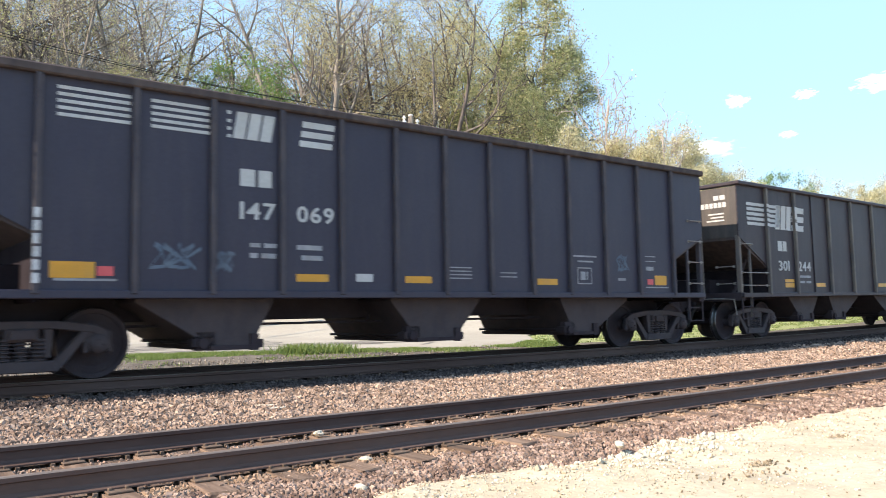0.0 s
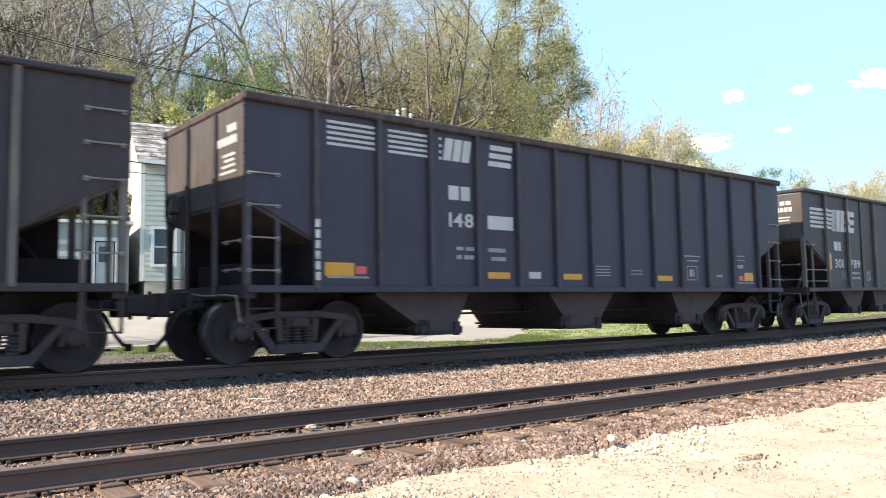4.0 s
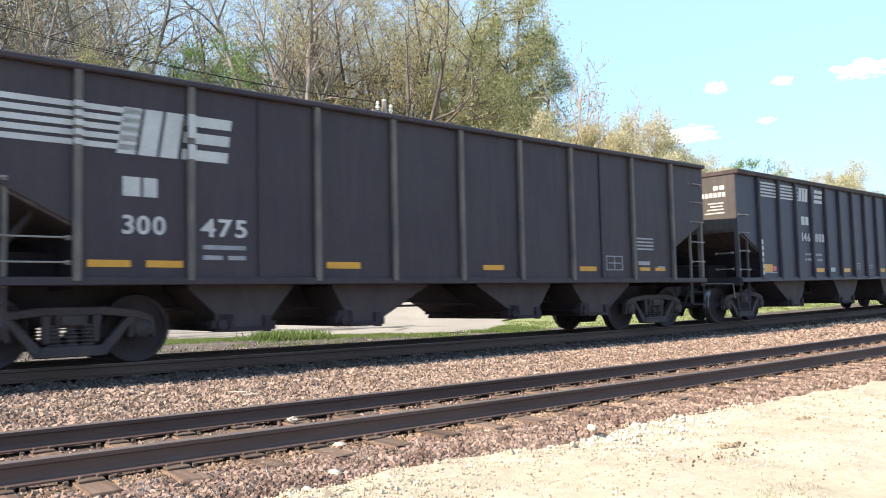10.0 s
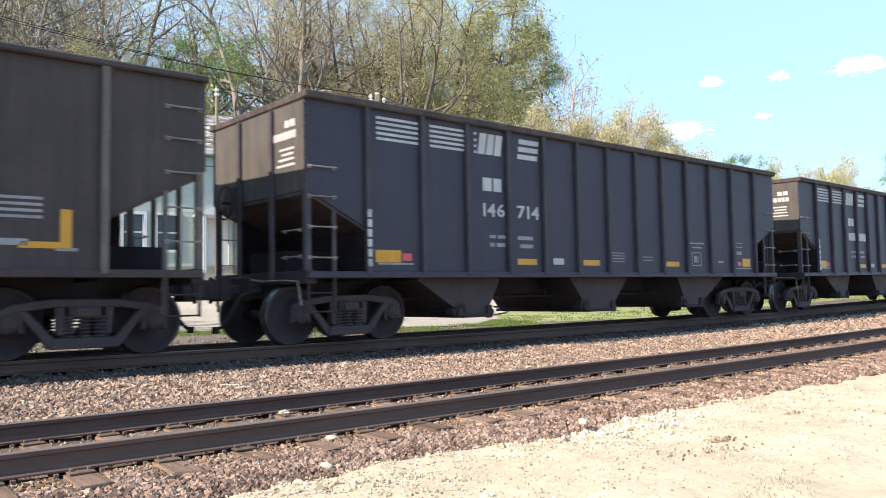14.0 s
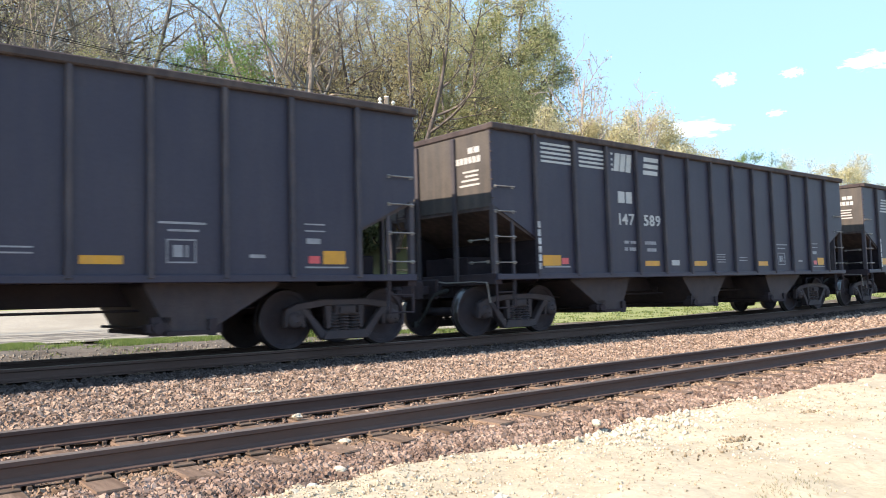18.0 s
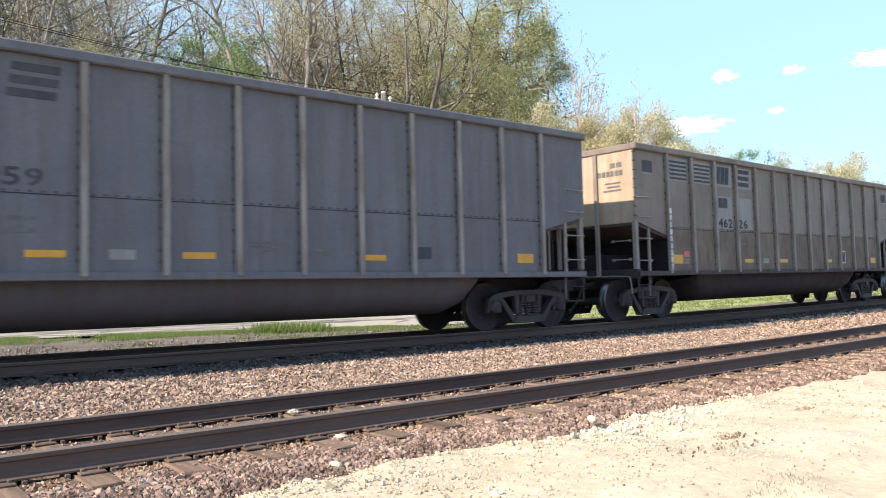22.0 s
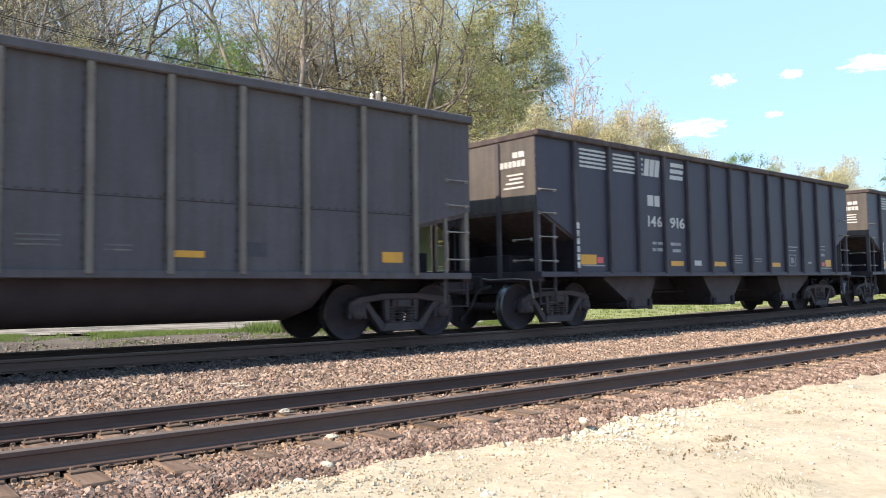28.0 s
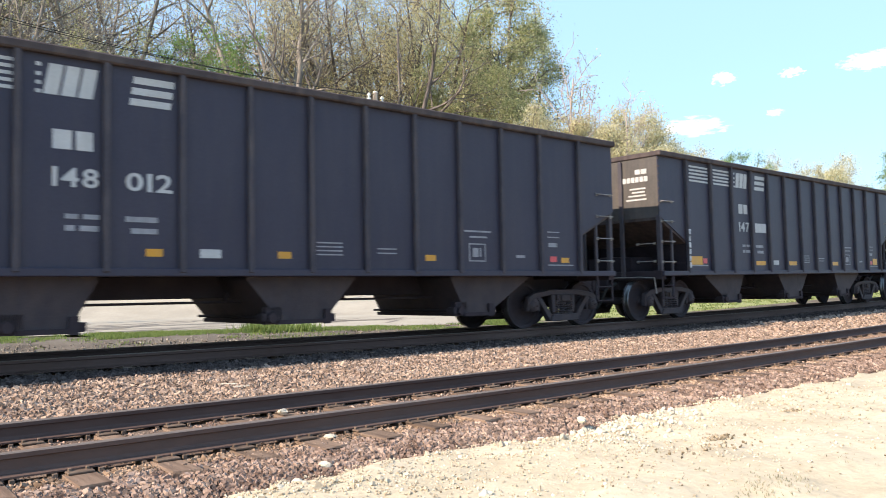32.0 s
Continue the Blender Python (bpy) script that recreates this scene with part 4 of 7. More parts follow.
def add_body(car, half, posts, body, worn, top, chord, sill_lo=1.02, chord_h=0.12, thin=(), hi=2.20, lo=1.76, post_w=0.062, seam=None):
    """Side sheets with their posts, top chords, sills, floor and load."""
    px = posts[-1]
    outline = [(-half, hi), (-px, lo), (-px, sill_lo + 0.10), (px, sill_lo + 0.10), (px, lo), (half, hi), (half, top - chord_h), (-half, top - chord_h)]
    side_pair(car, "side_sheet", lambda: keep("side_sheet", prism(outline, -HW, -HW + 0.02), body), "long ribbed side plate of the car")
    post_me = keep("side_post", box(-post_w, post_w, -0.082, 0.0, sill_lo + 0.05, top - chord_h + 0.01, bevel=0.012), worn)
    thin_me = keep("side_stiffener", box(-0.03, 0.03, -0.03, 0.0, sill_lo + 0.10, top - chord_h, bevel=0.008), body)
    rivets = bmesh.new()
    for k in range(18):
        for q in (-post_w - 0.018, post_w + 0.018):
            z = sill_lo + 0.22 + k * 0.145
            if k % 5 in ((0, 1, 3) if q < 0 else (1, 2)):
                add_box(rivets, q - 0.009, q + 0.009, -0.012, 0.0, z, z + 0.05)
    rivet_me = keep("rivet_strip", rivets, GRIME)
    for turn in (0, 180):
        for x in posts:
            part("side_post", post_me, None, car, at=pose(0, 0, 0, 0, 0, turn) @ pose(x, -HW, 0))
        if seam:
            for x in posts:
                tagged(part("rivet_strip", rivet_me, None, car, at=pose(0, 0, 0, 0, 0, turn) @ pose(x, -HW, 0)), kind="stuff")
        for x in thin:
            part("side_stiffener", thin_me, None, car, at=pose(0, 0, 0, 0, 0, turn) @ pose(x, -HW, 0))
    side_pair(car, "top_chord", lambda: keep("top_chord", box(-half - 0.03, half + 0.03, -HW - 0.095, -HW + 0.05, top - chord_h, top, bevel=0.02), chord))
    end_chord = keep("end_chord", box(-0.04, 0.12, -HW + 0.052, HW - 0.052, top - chord_h, top, bevel=0.02), chord)
    for s in (-1, 1):
        part("end_chord", end_chord, None, car, at=pose(s * (half - 0.04), 0, 0, 0, 0, 0 if s < 0 else 180))
    side_pair(car, "side_sill", lambda: keep("side_sill", box(-half + 0.03, half - 0.03, -HW - 0.06, -HW + 0.09, sill_lo, sill_lo + 0.105, bevel=0.01), CHORD if body is RUSTY else body))
    part("centre_sill", box(-half + 0.1, half - 0.1, -0.33, 0.33, 0.72, 1.05, bevel=0.01), GRIME, car)
    part("inner_floor", box(-px, px, -HW + 0.03, HW - 0.03, 1.30, 1.34), GRIME, car)
    load = bmesh.new()
    nx, ny = 28, 6
    vv = [[load.verts.new((-half + 0.15 + (2 * half - 0.3) * i / nx, -HW + 0.04 + (2 * HW - 0.08) * j / ny,
                           top - 1.0 + 0.25 * math.sin(3.1416 * j / ny) * math.sin(3.1416 * i / nx) + 0.05 * noise.noise(Vector((i * 0.9, j * 0.9, half))))) for j in range(ny + 1)] for i in range(nx + 1)]
    for i in range(nx):
        for j in range(ny):
            load.faces.new((vv[i][j], vv[i + 1][j], vv[i + 1][j + 1], vv[i][j + 1]))
    part("coal_load", load, COAL, car, "black coal lying below the rim")
    if seam:
        bm = bmesh.new()
        n = int(2 * px / 0.14)
        for k in range(n):
            x = -px + 2 * px * (k + 0.5) / n
            if min(abs(x - p) for p in posts) > 0.09:
                add_box(bm, x - 0.012, x + 0.012, -0.012, 0, seam - 0.012, seam + 0.012)
        add_box(bm, -px, px, -0.004, 0, seam - 0.036, seam - 0.023)
        if body is RUSTY:
            side_pair(car, "lower_side_panel", lambda: keep("lower_side_panel", box(-px, px, -HW - 0.003, -HW + 0.001, sill_lo + 0.106, seam - 0.038), RUST_LOW), "brown-dusted lower side panel")
        me = keep("rivet_seam", bm, GRIME)
        for turn in (0, 180):
            tagged(part("rivet_seam", me, None, car, at=pose(0, 0, 0, 0, 0, turn) @ pose(0, -HW, 0)), kind="stuff")


def add_hoppers(car, bays):
    """Bays (top left, bottom left, bottom right, top right, bottom height) hung under the floor."""
    for k, (a, b, c, d, z) in enumerate(bays):
        bay = part("hopper_bay", prism([(a, 1.03), (d, 1.03), (d, 0.98), (c, z), (b, z), (a, 0.98)][::-1], -1.30, 1.30, bevel=0.008), CASTING, car, "grimy sloping discharge hopper")
        gate = bmesh.new()
        add_box(gate, b - 0.06, c + 0.06, -1.34, 1.34, z - 0.035, z + 0.03)
        for y in (-1.345, 1.285):
            add_box(gate, c - 0.02, c + 0.10, y, y + 0.06, z - 0.05, z + 0.18)
        part("outlet_gate", gate, GRIME, bay)
        gear = bmesh.new()
        add_rod(gear, (b - 0.16, -1.38, z + 0.07), (b - 0.16, -1.22, z + 0.07), 0.075, 10)
        add_rod(gear, (b - 0.16, -1.30, z + 0.07), (b - 0.16, 1.30, z + 0.07), 0.025, 6)
        add_box(gear, b - 0.24, b + 0.03, -1.30, -1.18, z - 0.03, z + 0.22)
        add_box(gear, b - 0.30, b - 0.22, -1.33, -1.12, z + 0.02, z + 0.13)
        add_box(gear, c + 0.03, c + 0.20, -1.28, -1.10, z - 0.02, z + 0.10)
        part("gate_gear", gear, GRIME, bay, "toothed gear box that opens the gate")
    pipe = bmesh.new()
    add_rod(pipe, (-4.9, -0.55, 0.66), (4.9, -0.55, 0.66), 0.022, 6)
    for x in (-3.0, -0.9, 1.2, 3.2):
        add_box(pipe, x - 0.02, x + 0.02, -0.58, -0.52, 0.66, 0.80)
    part("brake_pipe", pipe, GRIME, car)


SIDE_Y = -HW - 0.0005


def decal(name, bm, material, car, label=""):
    return part(name, bm, material, car, label, at=pose(0, SIDE_Y, 0))


def lines(name, spans, material, car, label="", out=0.0):
    """Each bar (x0, x1, z0, z1) a painted line of its own."""
    for x0, x1, z0, z1 in spans:
        key = (round(x1 - x0, 3), round(z1 - z0, 3), material.name)
        if key not in LINE_ME:
            LINE_ME[key] = keep(name, box(0, x1 - x0, -0.006, 0, 0, z1 - z0), material)
        part(name, LINE_ME[key], None, car, label, at=pose(x0, SIDE_Y + out, z0))


LINE_ME = {}


def stripes(x0, x1, z0, z1, n=4, slant=0.0):
    h = (z1 - z0) / (n * 2 - 1)
    return [[((0 + slant * (2 * k) / (n * 2 - 1)), (2 * k) / (n * 2 - 1)), (1, (2 * k) / (n * 2 - 1)), (1, (2 * k + 1) / (n * 2 - 1)), ((slant * (2 * k + 1) / (n * 2 - 1)), (2 * k + 1) / (n * 2 - 1))] for k in range(n)]


def end_marks(car, half, ink, low=2.70):
    """Bars for the writing on the leading end."""
    spans = [(-1.12, -0.98, 3.36, 3.47), (-0.95, -0.82, 3.36, 3.47)] + [(-1.14 + 0.115 * k, -1.05 + 0.115 * k, 3.18, 3.30) for k in range(6)]
    spans += [(-1.08, -0.66, 3.01, 3.045), (-1.06, -0.72, 2.93, 2.965), (-1.08, -0.62, 2.85, 2.885), (-1.10, -0.56, 2.76, 2.795), (-1.14, -0.50, 2.67, 2.705)]
    for y0, y1, z0, z1 in spans:
        if z0 < low + 0.02:
            continue
        part("end_lettering", box(-0.006, 0, y0 - 0.12, y1 - 0.12, z0, z1), ink, car, "", at=pose(-half + 0.0295, 0, 0))


def build_ribbed_hopper(name, label, body, worn, ink):
    """Type one: thirteen posts, split emblem in four panels."""
    car = thing(name, label, "hopper car", "coal train")
    half, posts = 7.25, [-6.13, -5.0, -3.98, -2.96, -1.98, -0.99, 0.0, 0.99, 1.98, 2.96, 3.98, 5.0, 6.13]
    add_body(car, half, posts, body, worn, 3.84, CHORD, hi=2.37, lo=1.80, post_w=0.040)
    add_ends(car, half, posts[-1], body, worn, 3.84, ((2.70, 0), (2.25, 0), (1.79, 0), (1.33, 0)), 2.37, 1.80, end=END_DARK)
    add_hoppers(car, [(-4.90, -3.85, -3.30, -2.96, 0.35), (-0.92, -0.38, 0.38, 0.95, 0.35), (2.96, 3.30, 3.85, 4.92, 0.35)])
    add_trucks(car)
    end_marks(car, half, ink)
    return car


def mark_ribbed(car, ink, digits, emblem="split", amber=True, faint=DIRTY_WHITE):
    if emblem == "split":
        for x0, x1 in ((-5.92, -5.06), (-4.80, -4.02)):
            bands(stripes(0, 1, 0, 1, 5), x0, x1, 3.24, 3.62, ink, car, "white emblem stripe")
        bands([[(0, z), (0.3, z), (0.3, z + 0.12), (0, z + 0.12)] for z in (0.0, 0.28, 0.56, 0.87)], -3.77, -3.59, 3.24, 3.62, ink, car)
        bands(SLANTED, -3.69, -3.02, 3.24, 3.62, ink, car, "white slanted emblem block")
        bands(LEVEL, -2.68, -2.07, 3.24, 3.62, ink, car, "white slanted emblem block")
        decal("reporting_mark", bars([(-3.58, -3.36, 2.58, 2.82)]), ink, car)
        decal("reporting_mark", bars([(-3.31, -3.11, 2.58, 2.82)]), ink, car)
        zn = (2.12, 2.36)
        xn = ((-3.58, -3.04), (-2.71, -2.10))
    else:
        bands(stripes(0, 1, 0, 1, 5, 0.25), -5.75, -5.08, 2.98, 3.40, ink, car, "white emblem stripe")
        bands([[(0, k * 0.22), (0.45 + 0.14 * k, k * 0.22), (0.52 + 0.14 * k, k * 0.22 + 0.12), (0, k * 0.22 + 0.12)] for k in range(5)], -4.88, -4.12, 2.98, 3.40, ink, car, "white emblem stripe")
        bands(SLANTED, -3.85, -3.12, 2.92, 3.40, ink, car, "white slanted emblem block")
        bands(LEVEL, -2.86, -2.22, 2.92, 3.40, ink, car, "white slanted emblem block")
        decal("reporting_mark", bars([(-4.62, -4.40, 2.56, 2.80)]), ink, car)
        decal("reporting_mark", bars([(-4.36, -4.16, 2.56, 2.80)]), ink, car)
        zn = (2.56, 2.80)
        xn = ((-3.62, -3.14), (-2.84, -2.30))
    for words, (a, b) in zip(digits, xn):
        if words:
            number(words, a, b, zn[0], zn[1], SIDE_Y, ink, car)
        else:
            decal("car_number", bars([(a, b, *zn)]), ink, car)
    lines("small_lettering", [(-3.43, -3.28, 1.73, 1.79), (-3.22, -3.03, 1.73, 1.79), (-3.43, -3.32, 1.58, 1.65), (-3.26, -3.04, 1.58, 1.65), (-2.71, -2.30, 1.72, 1.79), (-2.64, -2.30, 1.57, 1.64)], faint, car)
    lines("small_lettering", [(0.10, 0.56, 1.52 - 0.06 * k, 1.54 - 0.06 * k) for k in range(4)] + [(1.22, 1.60, 1.45 - 0.07 * k, 1.47 - 0.07 * k) for k in range(2)], faint, car)
    lines("small_lettering", [(3.08, 3.72, 1.80, 1.83), (3.2, 3.62, 1.70, 1.73)], faint, car)
    decal("stencil_box", bars([(3.18, 3.58, 1.58, 1.60), (3.18, 3.58, 1.28, 1.30), (3.18, 3.20, 1.30, 1.58), (3.56, 3.58, 1.30, 1.58), (3.27, 3.40, 1.36, 1.52), (3.44, 3.47, 1.36, 1.52)]), faint, car)
    lines("small_lettering", [(4.35, 4.58, 1.36, 1.41), (5.22, 5.55, 1.86, 1.88), (5.22, 5.55, 1.76, 1.78), (5.24, 5.48, 1.58, 1.66), (5.22, 5.95, 1.22, 1.245)], faint, car)
    decal("panel_line", bars([(-5.92, -5.20, 1.235, 1.265)]), faint, car)
    lines("white_tag", [(-1.72, -1.42, 1.27, 1.39)], WHITE, car)
    lines("reflective_strip", [(-6.13 - 0.038, -6.13 + 0.038, 1.20 + 0.155 * k, 1.32 + 0.155 * k) for k in range(6)], STRIP, car, "scuffed white reflective strip", -0.083)
    if amber:
        decal("amber_reflector", bars([(-5.97, -5.46, 1.27, 1.47)]), AMBER, car, "amber reflective sheet")
        for x in (-2.72, -0.81, 2.11):
            decal("amber_reflector", bars([(x, x + 0.52, 1.26, 1.37)]), AMBER, car, "amber reflective sheet")
        decal("amber_reflector", bars([(5.52, 5.90, 1.28, 1.48)]), AMBER, car, "amber reflective sheet")
    else:
        for x in (-5.9, -2.45, -0.55, 2.2, 5.6):
            decal("amber_reflector", bars([(x, x + 0.22, 1.28, 1.38)]), AMBER, car, "worn amber reflective patch")
    decal("red_reflector", bars([(-5.43, -5.24, 1.30, 1.42)]), RED, car, "red reflective sheet")
    decal("red_reflector", bars([(5.28, 5.46, 1.29, 1.40)]), RED, car, "red reflective sheet")


def build_plain_hopper(name, label, body, worn, ink, pocket=True):
    """Type two: wide panels, one emblem across the first posts."""
    car = thing(name, label, "hopper car" if pocket else "gondola car", "coal train")
    half = 7.56
    posts = [-6.25, -4.82, -2.87, -1.45, 0.0, 1.45, 2.87, 4.82, 6.25]
    thin = (-3.8, 3.8)
    if not pocket:
        half, posts, thin = 7.1, [-5.715 + 1.27 * k for k in range(10)], ()
    add_body(car, half, posts, body, worn, 3.77, body if pocket else CHORD, chord_h=0.09, thin=thin, hi=2.47, lo=1.76, post_w=0.047)
    add_ends(car, half, posts[-1], body, worn, 3.77, ((2.28, 0), (1.60, 1), (1.30, 1)), 2.47, 1.76, end=SILVER if body is SILVER else END_DARK, trailing=((3.3, 0), (2.87, 0), (2.42, 0), (1.95, 0), (1.5, 0)), brace=True)
    if pocket:
        add_hoppers(car, [(-4.75, -4.12, -3.62, -3.15, 0.40), (-2.45, -2.12, -1.66, -0.58, 0.40), (0.58, 1.60, 2.05, 2.50, 0.40), (3.15, 3.62, 4.12, 5.0, 0.40)])
    else:
        sides = prism([(-4.6, 1.0), (4.6, 1.0), (4.4, 0.60), (-4.4, 0.60)][::-1], -1.40, 1.40, bevel=0.02)
        tub = part("floor_beam", sides, CHORD, car, "rusty underframe between the trucks")
        for k in range(10):
            part("floor_rib", box(-0.04, 0.04, -1.43, 1.43, 0.58, 1.0), CHORD, tub, at=pose(-4.2 + k * 0.933, 0, 0))
    add_trucks(car)
    end_marks(car, half, ink if pocket else PATCH, 2.77 if pocket else 2.97)
    return car


def mark_plain(car, ink, digits, faint=DIRTY_WHITE, amber=(), small=True, dx=0.0, topmark=False):
    z0, z1 = 2.70, 3.31
    polys = []
    for k in range(5):
        a, b = z0 + 0.05 + k * 0.118, z0 + 0.05 + k * 0.118 + 0.072
        polys.append([(-7.12 + dx, a), (-5.55 + dx + 0.02 * k, a), (-5.53 + dx + 0.02 * k, b), (-7.12 + dx, b)])
    bands(polys, 0, 1, 0, 1, ink, car, "white emblem stripe" if ink is WHITE else "dull emblem stripe")
    bands(SLANTED, -5.78 + dx, -4.86 + dx, z0, z1, ink, car, "slanted emblem block")
    bands(LEVEL, -4.95 + dx, -4.22 + dx, z0, z1, ink, car, "slanted emblem block")
    for x, spans in zip((-6.25, -4.82) if not dx else (-4.95, -3.65), ([(z0 + 0.05 + j * 0.118, z0 + 0.122 + j * 0.118) for j in range(5)], [(z0, z0 + 0.2), (z1 - 0.32, z1)])):
        # the emblem's paint carried across the posts that stand in it
        lines("emblem_on_post", [(x - 0.053, x + 0.053, a, b) for a, b in spans], ink, car, "", -0.083)
    decal("reporting_mark", bars([(-5.70 + dx, -5.48 + dx, 2.16, 2.41)]), ink, car)
    decal("reporting_mark", bars([(-5.44 + dx, -5.26 + dx, 2.16, 2.41)]), ink, car)
    xs = ((-5.70 + dx, -5.15 + dx), (-4.67 + dx, -4.00 + dx))
    for words, (a, b) in zip(digits, xs):
        if words:
            number(words, a, b, 1.67, 1.92, SIDE_Y, ink, car)
    lines("small_lettering", [(-4.64 + dx, -4.02 + dx, 1.50, 1.56), (-4.64 + dx, -4.36 + dx, 1.36, 1.42), (-4.28 + dx, -4.02 + dx, 1.36, 1.42)], faint, car)
    if small:
        decal("stencil_box", bars([(3.92, 4.46, 1.56, 1.58), (3.92, 4.46, 1.28, 1.30), (3.92, 3.94, 1.30, 1.56), (4.44, 4.46, 1.30, 1.56), (4.0, 4.4, 1.42, 1.44), (4.18, 4.2, 1.3, 1.56)]), faint, car)
        lines("small_lettering", [(4.96, 5.55, 1.95 - 0.075 * k, 1.985 - 0.075 * k) for k in range(4)] + [(5.0, 5.4, 1.40, 1.48), (5.7, 5.95, 1.34, 1.38)], faint, car)
    if topmark:
        lines("model_lettering", [(4.58, 4.80, 2.98, 3.24), (4.88, 5.14, 2.98, 3.24), (5.22, 5.46, 2.98, 3.24), (4.58, 4.80, 2.54, 2.80), (4.88, 5.14, 2.54, 2.80), (5.22, 5.46, 2.54, 2.80)], ink, car)
    for x0, x1, a, b in amber:
        decal("amber_reflector", bars([(x0, x1, a, b)]), AMBER, car, "amber reflective sheet")


def build_tub_gondola(name, label, body, worn):
    """Type three: riveted sides on a deep round-bottomed tub."""
    car = thing(name, label, "gondola car", "coal train")
    half, posts = 7.32, [-6.09 + 1.015 * k for k in range(13)]
    add_body(car, half, posts, body, worn, 3.84, body, sill_lo=0.985, chord_h=0.14, hi=2.17, lo=1.86, post_w=0.045, seam=2.06)
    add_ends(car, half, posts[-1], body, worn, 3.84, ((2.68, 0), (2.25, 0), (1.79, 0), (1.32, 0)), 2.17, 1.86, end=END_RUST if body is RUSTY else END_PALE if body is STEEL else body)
    bm = bmesh.new()
    for s in (-1, 1):
        rings = []
        for x, k in ((-4.65, 0.35), (-4.45, 0.8), (-4.1, 1.0), (4.1, 1.0), (4.45, 0.8), (4.65, 0.35)):
            ring = []
            for j in range(9):
                a = math.pi * j / 16
                ring.append(bm.verts.new((x, s * (0.72 + 0.62 * math.cos(a)), 1.0 - (0.64 * k) * math.sin(a) ** 0.8)))
            ring.append(bm.verts.new((x, s * 0.30, 1.0 - 0.64 * k)))
            rings.append(ring)
        for ra, rb in zip(rings[:-1], rings[1:]):
            for j in range(len(ra) - 1):
                bm.faces.new((ra[j], ra[j + 1], rb[j + 1], rb[j]))
        bm.faces.new(rings[0])
        bm.faces.new(rings[-1])
    bmesh.ops.recalc_face_normals(bm, faces=bm.faces[:])
    for f in bm.faces:
        f.smooth = True
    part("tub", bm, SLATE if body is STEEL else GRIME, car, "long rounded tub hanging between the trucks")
    add_trucks(car)
    end_marks(car, half, FADED if body is RUSTY else INK, 2.81)
    return car


def mark_tub(car, ink, digits, plate=True, panels=True, emblem="split", red=True, faint=FADED):
    if emblem == "split":
        if panels:
            lines("clean_panel", [(-6.06, -5.22, 3.12, 3.64), (-5.05, -4.20, 3.12, 3.64), (-4.02, -3.18, 3.12, 3.64), (-3.0, -2.16, 3.12, 3.64), (-3.98, -3.22, 2.10, 2.88), (-2.96, -2.2, 2.10, 2.88)], PATCH, car, "cleaner pale grey paint panels")
        y = -0.007 if panels else 0.0
        for x0, x1 in ((-6.04, -5.24), (-5.03, -4.22)):
            bands(stripes(0, 1, 0, 1, 5), x0, x1, 3.16, 3.58, ink, car, "dark emblem stripe", y)
        bands(SLANTED, -3.92, -3.26, 3.18, 3.60, ink, car, "dark slanted emblem block", y)
        bands(LEVEL, -2.90, -2.28, 3.18, 3.60, ink, car, "dark slanted emblem block", y)
        part("reporting_mark", bars([(-3.86, -3.65, 2.60, 2.84)]), ink, car, at=pose(0, SIDE_Y + y, 0))
        part("reporting_mark", bars([(-3.62, -3.44, 2.60, 2.84)]), ink, car, at=pose(0, SIDE_Y + y, 0))
        for words, (a, b) in zip(digits, ((-3.88, -3.24), (-2.92, -2.48))):
            if words:
                number(words, a, b, 2.12, 2.34, SIDE_Y + y, ink, car)
    else:
        bands(stripes(0, 1, 0, 1, 5, 0.25), -5.95, -5.2, 3.05, 3.5, ink, car, "dark emblem stripe")
        bands([[(0, k * 0.22), (0.45 + 0.14 * k, k * 0.22), (0.52 + 0.14 * k, k * 0.22 + 0.12), (0, k * 0.22 + 0.12)] for k in range(5)], -5.0, -4.2, 3.05, 3.5, ink, car, "dark emblem stripe")
        bands(SLANTED, -3.98, -3.22, 3.0, 3.5, ink, car, "dark slanted emblem block")
        bands(LEVEL, -2.95, -2.28, 3.0, 3.5, ink, car, "dark slanted emblem block")
        decal("reporting_mark", bars([(-4.7, -4.48, 2.5, 2.75)]), ink, car)
        decal("reporting_mark", bars([(-4.44, -4.24, 2.5, 2.75)]), ink, car)
        for words, (a, b) in zip(digits, ((-3.85, -3.25), (-2.92, -2.5))):
            if words:
                number(words, a, b, 2.5, 2.75, SIDE_Y, ink, car)
    lines("reflective_strip", [(-6.09 - 0.04, -6.09 + 0.04, 1.12 + 0.155 * k, 1.24 + 0.155 * k) for k in range(9)], STRIP, car, "scuffed white reflective strip", -0.083)
    if plate:
        for x in (-6.98, 6.62):
            decal("dark_plate", bars([(x, x + 0.36, 3.24, 3.50)]), INK, car, "small dark plate over a white edge")
            decal("plate_edge", bars([(x - 0.02, x + 0.38, 3.20, 3.235)]), PATCH, car)
    decal("amber_reflector", bars([(-6.0, -5.53, 1.25, 1.45)]), AMBER, car, "amber reflective sheet")
    for x in (-2.68, -0.78, 2.06):
        decal("amber_reflector", bars([(x, x + 0.45, 1.27, 1.36)]), AMBER, car, "amber reflective sheet")
    decal("amber_reflector", bars([(5.45, 5.85, 1.25, 1.42)]), AMBER, car, "amber reflective sheet")
    if red:
        decal("red_reflector", bars([(-5.48, -5.26, 1.40, 1.53)]), RED, car, "red reflective sheet")
        lines("white_tag", [(-5.48, -5.26, 1.25, 1.29), (-5.48, -5.26, 1.32, 1.36)], PATCH, car)
    lines("white_tag", [(-1.72, -1.40, 1.25, 1.38)], PATCH, car)
